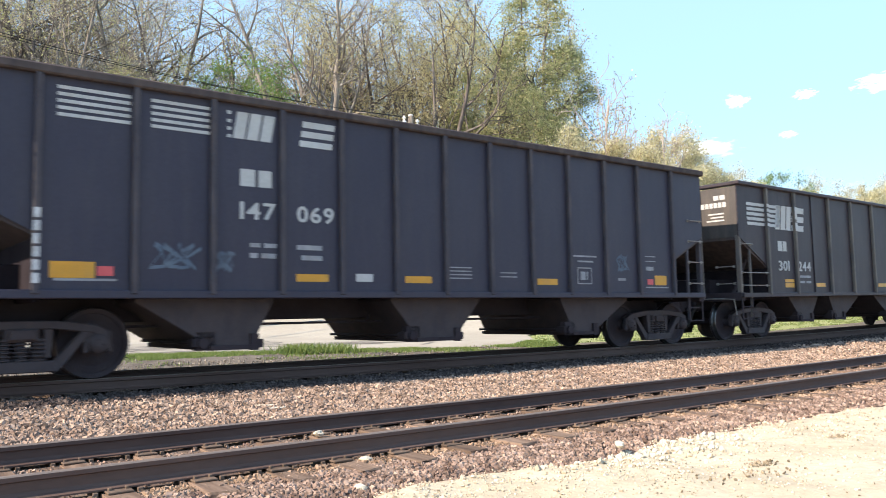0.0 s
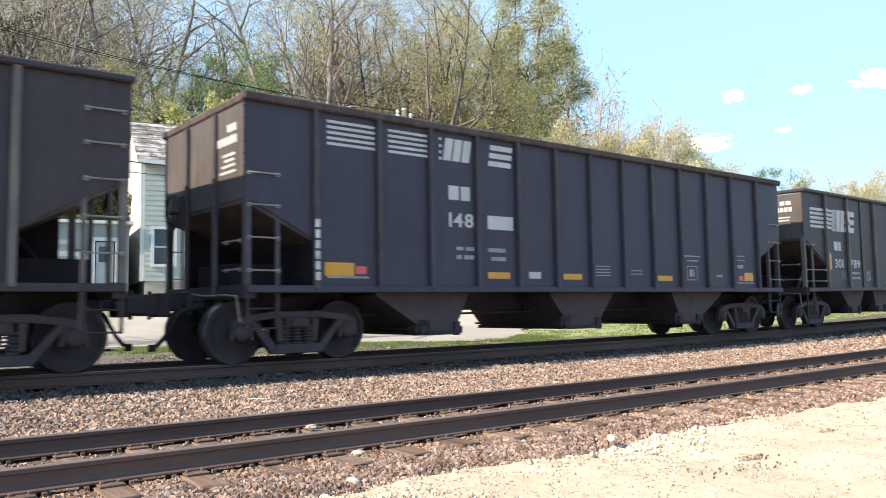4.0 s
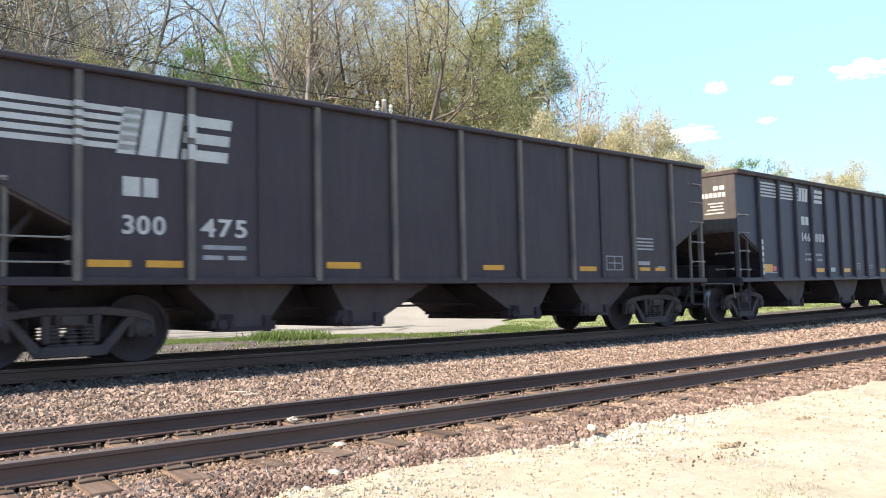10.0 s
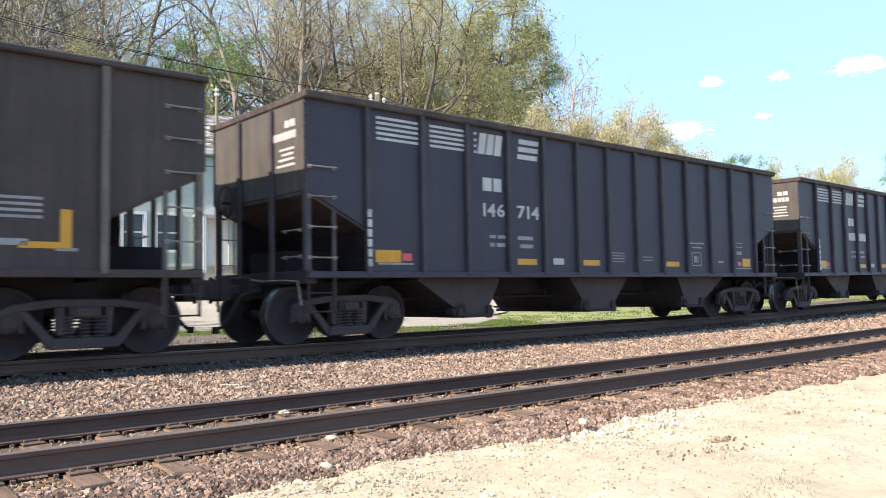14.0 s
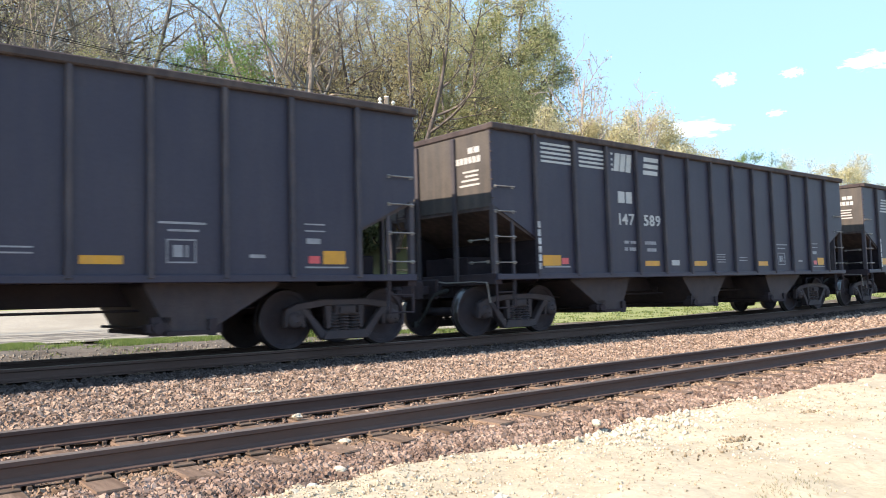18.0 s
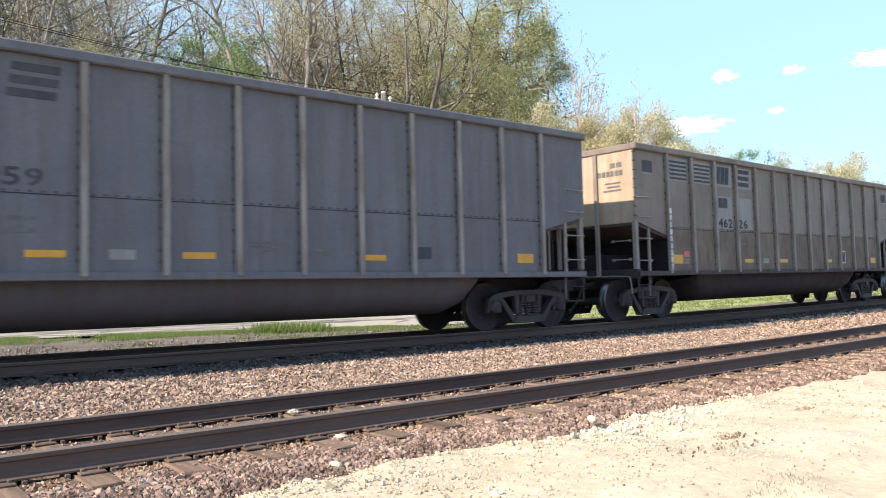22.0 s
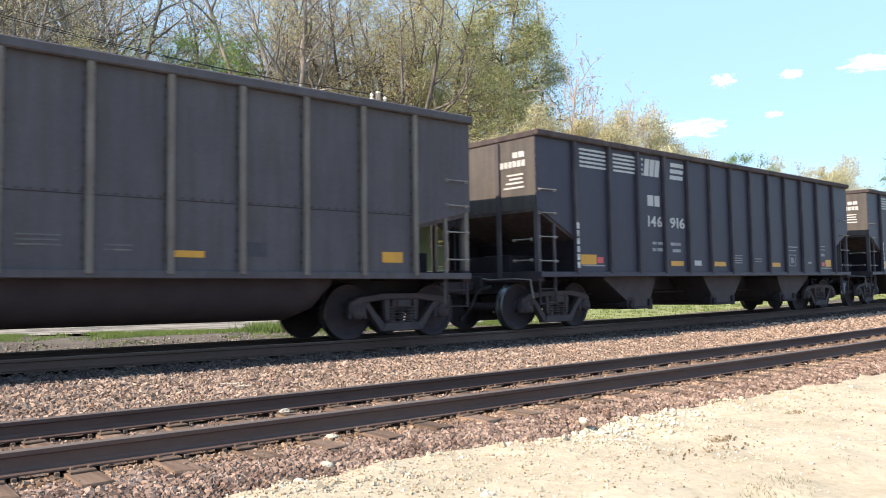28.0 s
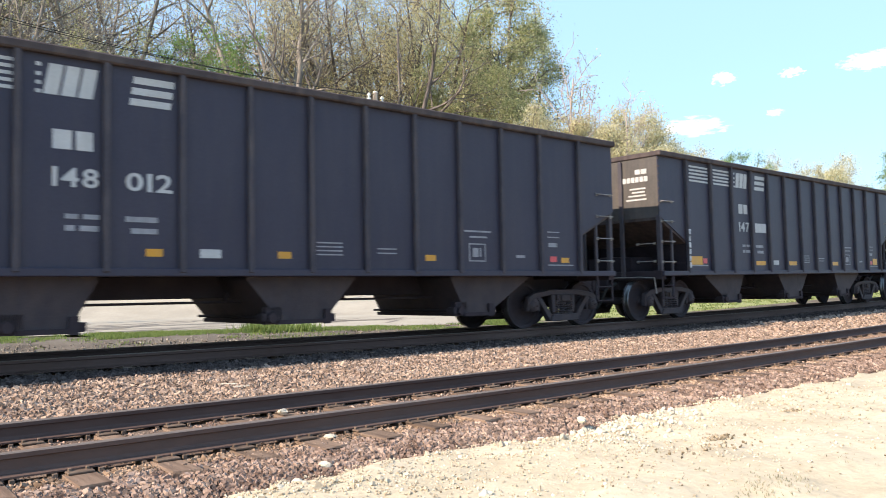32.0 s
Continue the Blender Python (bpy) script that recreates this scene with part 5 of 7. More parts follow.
    lines("small_lettering", [(-3.6, -3.28, 1.72, 1.76), (-3.6, -3.36, 1.58, 1.63), (-2.9, -2.56, 1.72, 1.76), (-2.88, -2.56, 1.56, 1.62)], faint, car)
    if plate:
        decal("stencil_frame", bars([(3.06, 3.50, 1.24, 1.27), (3.06, 3.50, 1.59, 1.62), (3.06, 3.09, 1.27, 1.59), (3.47, 3.50, 1.27, 1.59)]), WHITE, car, "white stencil frame")
    decal("stencil_box", bars([(3.12, 3.44, 1.30, 1.50)]), INK, car)
    lines("small_lettering", [(0.2, 0.7, 1.5 - 0.06 * k, 1.52 - 0.06 * k) for k in range(3)] + [(1.2, 1.55, 1.4 - 0.06 * k, 1.42 - 0.06 * k) for k in range(2)], faint, car)


BAR = {"A": lambda n, l: build_ribbed_hopper(n, l, NAVY, WORN_DARK, WHITE), "B": lambda n, l: build_plain_hopper(n, l, BLACK, WORN, WHITE), "C": lambda n, l: build_plain_hopper(n, l, BROWN, WORN, TAN),
       "G": lambda n, l: build_tub_gondola(n, l, STEEL, WORN_GREY), "R": lambda n, l: build_tub_gondola(n, l, RUSTY, WORN_GREY), "D": lambda n, l: build_tub_gondola(n, l, SLATE, WORN_TAN), "S": lambda n, l: build_plain_hopper(n, l, SILVER, WORN_SILVER, INK, False)}
LABELS = {"A": "dark navy ribbed steel coal hopper car with white emblem", "B": "black steel coal hopper car with large white emblem", "C": "brown-stained coal hopper car with a tan emblem",
          "G": "grey steel coal gondola with a rounded tub", "R": "rust-stained grey coal gondola with dark lettering", "D": "dark grey coal gondola with faded black lettering", "S": "silver coal gondola with black emblem and lettering"}
NAMES = {"A": "hopper_car", "B": "hopper_car", "C": "hopper_car", "G": "gondola_car", "R": "gondola_car", "D": "gondola_car", "S": "gondola_car"}

# the train, from its leading car on: kind, number in two groups, shift along the train
TRAIN = [("A", ("147", "069"), 0.25), ("B", ("301", "244"), 0.38), ("B", ("301", "873"), 0.70), ("A", ("148", ""), 0.87), ("B", ("301", "789"), 0.81), ("A", ("148", "025"), 0.91),
         ("A", ("146", "832"), 0.55), ("B", ("300", "475"), 0.68), ("A", ("146", "888"), 0.89), ("C", ("301", "755"), 1.02), ("A", ("146", "714"), 1.20), ("A", ("", ""), 1.14),
         ("A", ("148", "027"), 0.94), ("A", ("147", "589"), 1.00), ("A", ("145", "674"), 1.05), ("G", ("473", "59"), 1.38), ("R", ("462", "26"), 1.54), ("R", ("463", "92"), 1.59),
         ("S", ("35", "119"), 1.36), ("D", ("507", "85"), 0.88), ("A", ("146", "916"), 1.00), ("A", ("146", "879"), 1.11), ("A", ("148", "012"), 1.31), ("A", ("147", ""), 1.35),
         ("A", ("", ""), 1.35)]
AMBERS = {1: ((-5.42, -4.95, 1.25, 1.36), (-5.42, -4.95, 1.38, 1.46), (-3.75, -3.2, 1.27, 1.37), (0.3, 0.9, 1.27, 1.37), (3.0, 3.5, 1.27, 1.37), (5.5, 5.9, 1.25, 1.42)),
          2: ((-5.72, -5.2, 1.25, 1.36), (-5.72, -5.2, 1.38, 1.48), (-2.3, -1.8, 1.25, 1.36), (1.1, 1.6, 1.27, 1.37), (2.4, 2.9, 1.27, 1.37), (5.1, 6.1, 1.26, 1.34)),
          4: ((-6.16, -5.93, 1.62, 2.07), (-2.08, -1.55, 1.20, 1.29), (-1.38, -0.85, 1.20, 1.29), (0.6, 1.05, 1.22, 1.31), (1.55, 2.0, 1.22, 1.31), (5.66, 5.9, 1.55, 1.98)),
          7: ((-6.12, -5.6, 1.25, 1.34), (-5.4, -4.92, 1.25, 1.34), (-2.7, -2.1, 1.26, 1.36), (0.5, 1.0, 1.26, 1.35), (3.1, 3.6, 1.26, 1.35), (5.05, 5.4, 1.28, 1.35), (5.6, 5.95, 1.28, 1.35)),
          9: ((-6.12, -5.98, 1.62, 2.05), (-6.12, -5.6, 1.52, 1.62), (-2.9, -2.35, 1.25, 1.35), (0.6, 1.15, 1.25, 1.35), (4.0, 4.45, 1.2, 1.28), (5.75, 5.88, 1.45, 1.85), (5.3, 5.88, 1.37, 1.45)),
          18: ((-5.6, -4.62, 1.46, 1.58), (-2.6, -2.0, 1.25, 1.34), (0.1, 0.7, 1.25, 1.34), (2.2, 2.9, 1.25, 1.34), (4.6, 5.6, 1.42, 1.52))}
templates, bare, CARS = {}, {}, []
for kind in "ABCGRDS":
    templates[kind] = BAR[kind](NAMES[kind], LABELS[kind])
used = set()
for k, (kind, digits, shift) in enumerate(TRAIN):
    if kind in used:
        car = copy_thing(bare[kind], Matrix.Identity(4))
    else:
        used.add(kind)
        car = templates[kind]
        bare[kind] = copy_thing(car, Matrix.Identity(4))
    CARS.append((car, k, kind, digits, shift))
for kind, ob in list(bare.items()):
    for o in (*ob.children_recursive, ob):
        bpy.data.objects.remove(o)
for car, k, kind, digits, shift in CARS:
    if kind == "A":
        mark_ribbed(car, WHITE, digits, "wide" if k == 14 else "split", amber=(k not in (5, 22)))
    elif kind in "BC":
        mark_plain(car, WHITE if kind == "B" else TAN, digits, DIRTY_WHITE, AMBERS[k])
    elif kind == "S":
        mark_plain(car, INK, digits, FADED, AMBERS[k], small=False, dx=1.72, topmark=True)
    elif kind == "G":
        mark_tub(car, INK, digits, plate=False, panels=False, red=False)
    elif kind == "R":
        mark_tub(car, INK, digits)
    else:
        mark_tub(car, INK, digits, plate=False, emblem="wide", red=False)
# painted scrawls on two cars
scrawl = random.Random(5)
for k, x0, z0, w, h, mat in ((0, -4.85, 1.32, 0.75, 0.45, BLUE), (0, -3.95, 1.35, 0.3, 0.35, BLUE), (0, 4.3, 1.5, 0.4, 0.45, BLUE), (4, -5.35, 1.30, 0.4, 0.32, BLUE), (4, -3.62, 1.25, 0.42, 0.40, DIRTY_WHITE), (4, 0.25, 1.35, 0.5, 0.4, BLUE)):
    bm = bmesh.new()
    last = None
    n = 26
    for j in range(n):
        f = j / (n - 1)
        p = Vector((x0 + w * (0.15 + 0.7 * f) + 0.14 * w * math.sin(j * 2.3 + k), 0, z0 + h * (0.5 + 0.45 * math.sin(j * 1.25 + x0) * scrawl.uniform(0.6, 1.0))))
        q = Vector((scrawl.uniform(-0.012, 0.012), 0, 0.022))
        pair = [bm.verts.new((v.x, -0.003 - 0.0003 * j, v.z)) for v in (p - q, p + q)]
        if last:
            bm.faces.new((last[0], pair[0], pair[1], last[1]))
        last = pair
    decal("painted_scrawl", bm, mat, CARS[k][0], "faint sprayed scrawl")
# a pale control box on the trailing end of one car
part("end_control_box", box(-0.02, 0.20, -0.16, 0.16, -0.20, 0.18, bevel=0.02), WHITE, CARS[20][0], "pale control box", at=pose(7.29, -1.0, 2.28))


# ---- house, low annex ----
HOUSE = Matrix.Translation((9.27, 31.67, 0)) @ Matrix.Rotation(-0.171, 4, "Z")      # x along the front, y into the house
house = thing("house", "two-storey pale grey-green sided house with white window trim", "house", m=HOUSE)
LOW, EAVE, DEEP, WIDE = 2.03, 6.85, 7.0, 9.0
lower = [(0.36, 1.12, 2.70, 4.08), (1.62, 2.44, 2.70, 4.08), (5.64, 6.29, 2.69, 3.81), (6.80, 7.45, 2.69, 3.81)]
upper = [(0.98, 1.78, 5.08, 6.32), (5.10, 6.06, 5.27, 6.55)]
openings = lower + upper + [(3.55, 4.45, 2.10, 4.0)]


def wall_with_holes(x0, x1, z0, z1, holes, y0, y1):
    """A wall of real thickness, cut into blocks round its openings."""
    bm = bmesh.new()
    xs = sorted({x0, x1, *(h[0] for h in holes), *(h[1] for h in holes)})
    zs = sorted({z0, z1, *(h[2] for h in holes), *(h[3] for h in holes)})
    for a, b in zip(xs[:-1], xs[1:]):
        for c, d in zip(zs[:-1], zs[1:]):
            mx, mz = (a + b) / 2, (c + d) / 2
            if not any(h[0] < mx < h[1] and h[2] < mz < h[3] for h in holes):
                add_box(bm, a, b, y0, y1, c, d)
    bmesh.ops.remove_doubles(bm, verts=bm.verts[:], dist=0.0005)
    seen = {}
    for f in bm.faces[:]:
        seen.setdefault(tuple(round(c, 4) for c in f.calc_center_median()), []).append(f)
    bmesh.ops.delete(bm, geom=[f for fs in seen.values() if len(fs) > 1 for f in fs], context="FACES")
    return bm


part("front_wall", wall_with_holes(0, WIDE, LOW, EAVE, openings, 0, 0.18), SIDING, house)
part("foundation", box(0.05, WIDE - 0.05, 0.04, DEEP - 0.05, 0.6, LOW), BLOCK, house, "stained foundation under the siding")
gable = bmesh.new()
outline = [(0, LOW), (DEEP, LOW), (DEEP, EAVE), (DEEP / 2, 9.05), (0, EAVE)]
add_prism(gable, [(a, b) for a, b in outline], 0, 0.16)
bmesh.ops.recalc_face_normals(gable, faces=gable.faces[:])
gable_me = keep("gable_wall", gable, SUNSIDE)
part("gable_wall", gable_me, None, house, "gable end, its cream colour holding the sunlight", at=pose(0.02, 0.02, 0, 0, 0, 90))
part("gable_wall", gable_me, None, house, at=pose(WIDE + 0.16, 0.02, 0, 0, 0, 90))
part("back_wall", box(0, WIDE, DEEP - 0.18, DEEP, LOW, EAVE), SIDING, house)
# lapped siding boards on the front, above, below and between the openings
z = LOW
while z < EAVE - 0.05:
    cuts = sorted((h[0] - 0.1, h[1] + 0.1) for h in openings if h[2] - 0.12 < z + 0.1 and h[3] + 0.12 > z)
    x = 0.0
    for a, b in cuts + [(WIDE, WIDE)]:
        if a > x:
            lap = bmesh.new()
            vs = [lap.verts.new(p) for p in ((x, -0.004, z + 0.2), (a, -0.004, z + 0.2), (a, -0.016, z), (x, -0.016, z))]
            lap.faces.new(vs)
            vs2 = [lap.verts.new(p) for p in ((x, -0.016, z), (a, -0.016, z), (a, -0.002, z), (x, -0.002, z))]
            lap.faces.new(vs2)
            bmesh.ops.remove_doubles(lap, verts=lap.verts[:], dist=0.0001)
            part("siding_board", lap, SIDING, house)
        x = max(x, b)
    z += 0.2
for k, (a, b, c, d) in enumerate(lower + upper):
    w = part("window", box(a, b, 0.10, 0.12, c, d), GLASS, house, "double-hung sash window")
    tr = bmesh.new()
    for q in ((a - 0.11, a, c - 0.11, d + 0.13), (b, b + 0.11, c - 0.11, d + 0.13)):
        add_box(tr, q[0], q[1], -0.05, 0.10, q[2], q[3])
    add_box(tr, a, b, -0.05, 0.10, d, d + 0.13)
    add_box(tr, a, b, -0.08, 0.10, c - 0.11, c)
    part("window_frame", tr, TRIM, w, "white frame")
    sash = bmesh.new()
    mz = (c + d) / 2
    add_box(sash, a, b, 0.05, 0.098, mz - 0.03, mz + 0.03)
    for x in (a, b - 0.04):
        add_box(sash, x, x + 0.04, 0.05, 0.098, c, d)
    part("sash", sash, TRIM, w)
part("front_door", box(3.55, 4.45, 0.08, 0.12, 2.10, 4.0), TRIM, house, "white door behind the porch")
for side in (0, 1):
    # roof planes with an overhang, laid in courses
    n = 9
    m = pose(0, 0, 0) if side == 0 else pose(WIDE, DEEP, 0, 0, 0, 180)
    plane = part("roof_plane", prism([(-0.35, EAVE - 0.24), (DEEP / 2, EAVE + 2.16), (DEEP / 2, EAVE + 2.19), (-0.35, EAVE - 0.21)][::-1], -WIDE - 0.28, 0.28), ROOF, house, "weathered grey shingle roof", at=m @ pose(0, 0, 0, 0, 0, 90))
    for c in range(n):
        bm = bmesh.new()
        y0, y1 = -0.35 + (DEEP / 2 + 0.35) * c / n, -0.35 + (DEEP / 2 + 0.35) * (c + 1) / n
        rise = 2.2 / (DEEP / 2)
        z0, z1 = EAVE + 0.02 + y0 * rise, EAVE + 0.02 + y1 * rise
        add_prism_y = [(-0.3, y0, z0 + 0.07), (WIDE + 0.3, y0, z0 + 0.07), (WIDE + 0.3, y1 + 0.05, z1 + 0.07), (-0.3, y1 + 0.05, z1 + 0.07)]
        lo_ = [bm.verts.new((x, y, z - 0.07)) for x, y, z in add_prism_y]
        hi_ = [bm.verts.new((x, y, z + (0.02 if i < 2 else 0))) for i, (x, y, z) in enumerate(add_prism_y)]
        bm.faces.new(hi_)
        bm.faces.new(lo_[::-1])
        for i in range(4):
            j = (i + 1) % 4
            bm.faces.new((lo_[i], lo_[j], hi_[j], hi_[i]))
        part("shingle_course", bm, ROOF, plane, at=pose(0, 0, 0, 0, 0, -90))
part("fascia", box(-0.3, WIDE + 0.3, -0.40, -0.36, EAVE - 0.24, EAVE - 0.06), TRIM, house)
porch = part("porch_roof", prism([(3.0, 4.12), (3.95, 4.55), (4.9, 4.12), (4.9, 4.02), (3.0, 4.02)][::-1], -1.5, -0.002), TRIM, house, "small white gabled porch")
for x in (3.1, 4.7):
    part("porch_column", box(x, x + 0.14, -1.45, -1.31, 1.72, 4.02, bevel=0.02), TRIM, porch)
part("porch_floor", box(3.0, 4.9, -1.5, -0.002, 1.3, 1.70), BLOCK, porch)

annex = thing("annex", "low flat-roofed grey-green outbuilding with patched walls", "outbuilding", m=HOUSE)
AX0, AX1 = -4.15, -0.55
part("annex_wall", wall_with_holes(AX0, AX1, 1.2, 4.22, [(-1.76, -1.05, 1.75, 3.56)], 0.0, 0.16), ANNEX, annex)
part("annex_side", box(AX0, AX0 + 0.16, 0.165, 5.5, 1.2, 4.22), SUNSIDE, annex, "side wall with sunlight put into its pale colour")
part("annex_side", box(AX1 - 0.16, AX1, 0.165, 5.5, 1.2, 4.22), ANNEX, annex)
part("annex_roof", box(AX0 - 0.15, AX1 + 0.15, -0.18, 5.7, 4.225, 4.34), TRIM, annex, "flat pale roof edge")
part("annex_base", box(AX0 + 0.02, AX1 - 0.02, 0.02, 5.4, 0.5, 1.198), BLOCK, annex)
d = part("annex_door", box(-1.72, -1.09, 0.06, 0.11, 1.77, 3.52), WOODGREY, annex, "grey door with a window")
part("door_pane", box(-1.62, -1.19, 0.05, 0.058, 2.75, 3.35), GLASS, d)
fr = bmesh.new()
add_box(fr, -1.88, -1.76, -0.05, 0.1, 1.7, 3.70)
add_box(fr, -1.05, -0.93, -0.05, 0.1, 1.7, 3.70)
add_box(fr, -1.76, -1.05, -0.05, 0.1, 3.56, 3.70)
part("door_frame", fr, TRIM, d, "white frame")
rng = random.Random(3)
for a, b, c, e in ((-3.52, -2.55, 3.40, 3.58), (-3.98, -1.92, 2.95, 3.15), (-3.9, -3.1, 2.52, 2.72), (-2.7, -1.95, 2.30, 2.62), (-2.35, -1.95, 2.62, 2.95), (-3.0, -2.1, 1.85, 2.1)):
    part("wall_patch", box(a, b, -0.014, -0.002, c, e), ANNEX_PATCH, annex, "paler repair panel")
part("wall_vent", box(-2.75, -2.6, -0.05, -0.002, 2.52, 2.64), RUBBER, annex)


# ---- poles and wires ----
def at_ray(az, r):
    return r * math.sin(az), r * math.cos(az)


pole_tops = []
for az, r, top, arm in ((0.601, 33.0, 9.28, True), (0.402, 30.0, 8.65, False), (-0.25, 26.0, 10.6, True)):
    x, y = at_ray(az, r)
    zb = ground_z(x, y) - 0.1
    p = thing("utility_pole", "weathered wooden utility pole with white insulators", "utility pole", "utility poles", m=pose(x, y, zb, 0, 0, 14))
    h = top - zb
    part("pole", rod((0, 0, 0), (0, 0, h - 0.05), 0.15 if arm else 0.07, 10, 0.11 if arm else 0.05), POLE, p)
    if arm:
        part("pole_cap", rod((0, 0, h - 0.55), (0, 0, h), 0.10, 10), CERAMIC, p, "white pole top")
    if arm:
        part("crossarm", box(-0.75, 0.75, -0.05, 0.05, h - 0.62, h - 0.52), POLE, p)
    for k in ((-0.42, 0.42) if arm else (0.0,)):
        ins = bmesh.new()
        add_rod(ins, (k, 0, h - 0.52), (k, 0, h - 0.12), 0.035, 8)
        add_rod(ins, (k, 0, h - 0.42), (k, 0, h - 0.34), 0.085, 8)
        add_rod(ins, (k, 0, h - 0.24), (k, 0, h - 0.17), 0.075, 8)
        part("insulator", ins, CERAMIC, p, "white ceramic insulator")
    pole_tops.append((x, y, top))
far_top = (at_ray(0.95, 62.0)[0], at_ray(0.95, 62.0)[1], 9.5)


def wire(a, b, sag, r=0.012):
    pts = []
    for k in range(17):
        f = k / 16
        p = Vector(a).lerp(Vector(b), f)
        p.z -= sag * 4 * f * (1 - f)
        pts.append(p)
    bm = bmesh.new()
    add_tube(bm, pts, r, 5)
    tagged(part("overhead_wire", bm, WIRE), "black overhead cable between poles", "cable", "overhead wires")


p0, p1, p2 = pole_tops
for k in (-0.42, 0.42):
    wire((p2[0] + k, p2[1], p2[2] - 0.12), (p0[0] + k, p0[1], p0[2] - 0.12), 0.75)
    wire((p0[0] + k, p0[1], p0[2] - 0.12), (far_top[0] + k, far_top[1], far_top[2]), 1.2)
wire((p2[0], p2[1], 6.4), (p0[0], p0[1], 6.1), 0.55, 0.02)
wire((p2[0], p2[1], 6.0), (p0[0], p0[1], 5.8), 0.55, 0.014)
wire((p1[0], p1[1], p1[2] - 0.1), (p0[0], p0[1], p0[2] - 0.7), 0.2)


# ---- the car that passes on the paving ----
def build_car():
    car = thing("car", "cream estate car driving on the paving", "car")
    bm = bmesh.new()
    prof = [(-2.25, 0.30), (-2.28, 0.62), (-2.15, 0.92), (-1.75, 0.98), (-1.35, 1.45), (0.35, 1.48), (1.05, 1.0), (1.95, 0.88), (2.25, 0.66), (2.28, 0.32)]
    add_prism(bm, prof, -0.84, 0.84)
    bmesh.ops.recalc_face_normals(bm, faces=bm.faces[:])
    for v in bm.verts:
        if v.co.z > 1.1:
            v.co.y *= 0.80
    bmesh.ops.bevel(bm, geom=bm.edges[:], offset=0.05, segments=2, affect="EDGES")
    part("body", bm, CARPAINT, car)
    for y in (-1, 1):
        win = prism([(-1.55, 1.02), (-1.22, 1.40), (0.28, 1.43), (0.85, 1.02)][::-1], -0.01, 0.01)
        part("side_window", win, GLASS, car, at=pose(0, y * 0.80, 0))
        part("side_moulding", box(-2.1, 2.1, -0.012, 0.012, 0.56, 0.63), RUBBER, car, at=pose(0, y * 0.85, 0))
    for x in (-1.36, 1.36):
        for y in (-1, 1):
            tyre = bmesh.new()
            add_lathe(tyre, [(0.20, -0.10), (0.30, -0.10), (0.325, -0.05), (0.325, 0.05), (0.30, 0.10), (0.20, 0.10)], 24)
            w = part("wheel", tyre, RUBBER, car, at=pose(x, y * 0.78, 0.325))
            rim = bmesh.new()
            add_lathe(rim, [(0.02, -0.105), (0.06, -0.105), (0.19, -0.09), (0.20, 0.09), (0.02, 0.105)], 16)
            for k in range(5):
                add_box(rim, -0.03, 0.03, -0.112, -0.10, 0.05, 0.19, m=Matrix.Rotation(k * 1.2566, 4, "Y"))
            part("rim", rim, ALLOY, w)
    for x, mat in ((2.24, CERAMIC), (-2.27, RED)):
        for y in (-0.6, 0.6):
            part("lamp", box(-0.04, 0.04, -0.16, 0.16, -0.07, 0.07, bevel=0.015), mat, car, at=pose(x, y, 0.70))
    return car


ROAD_CAR = build_car()


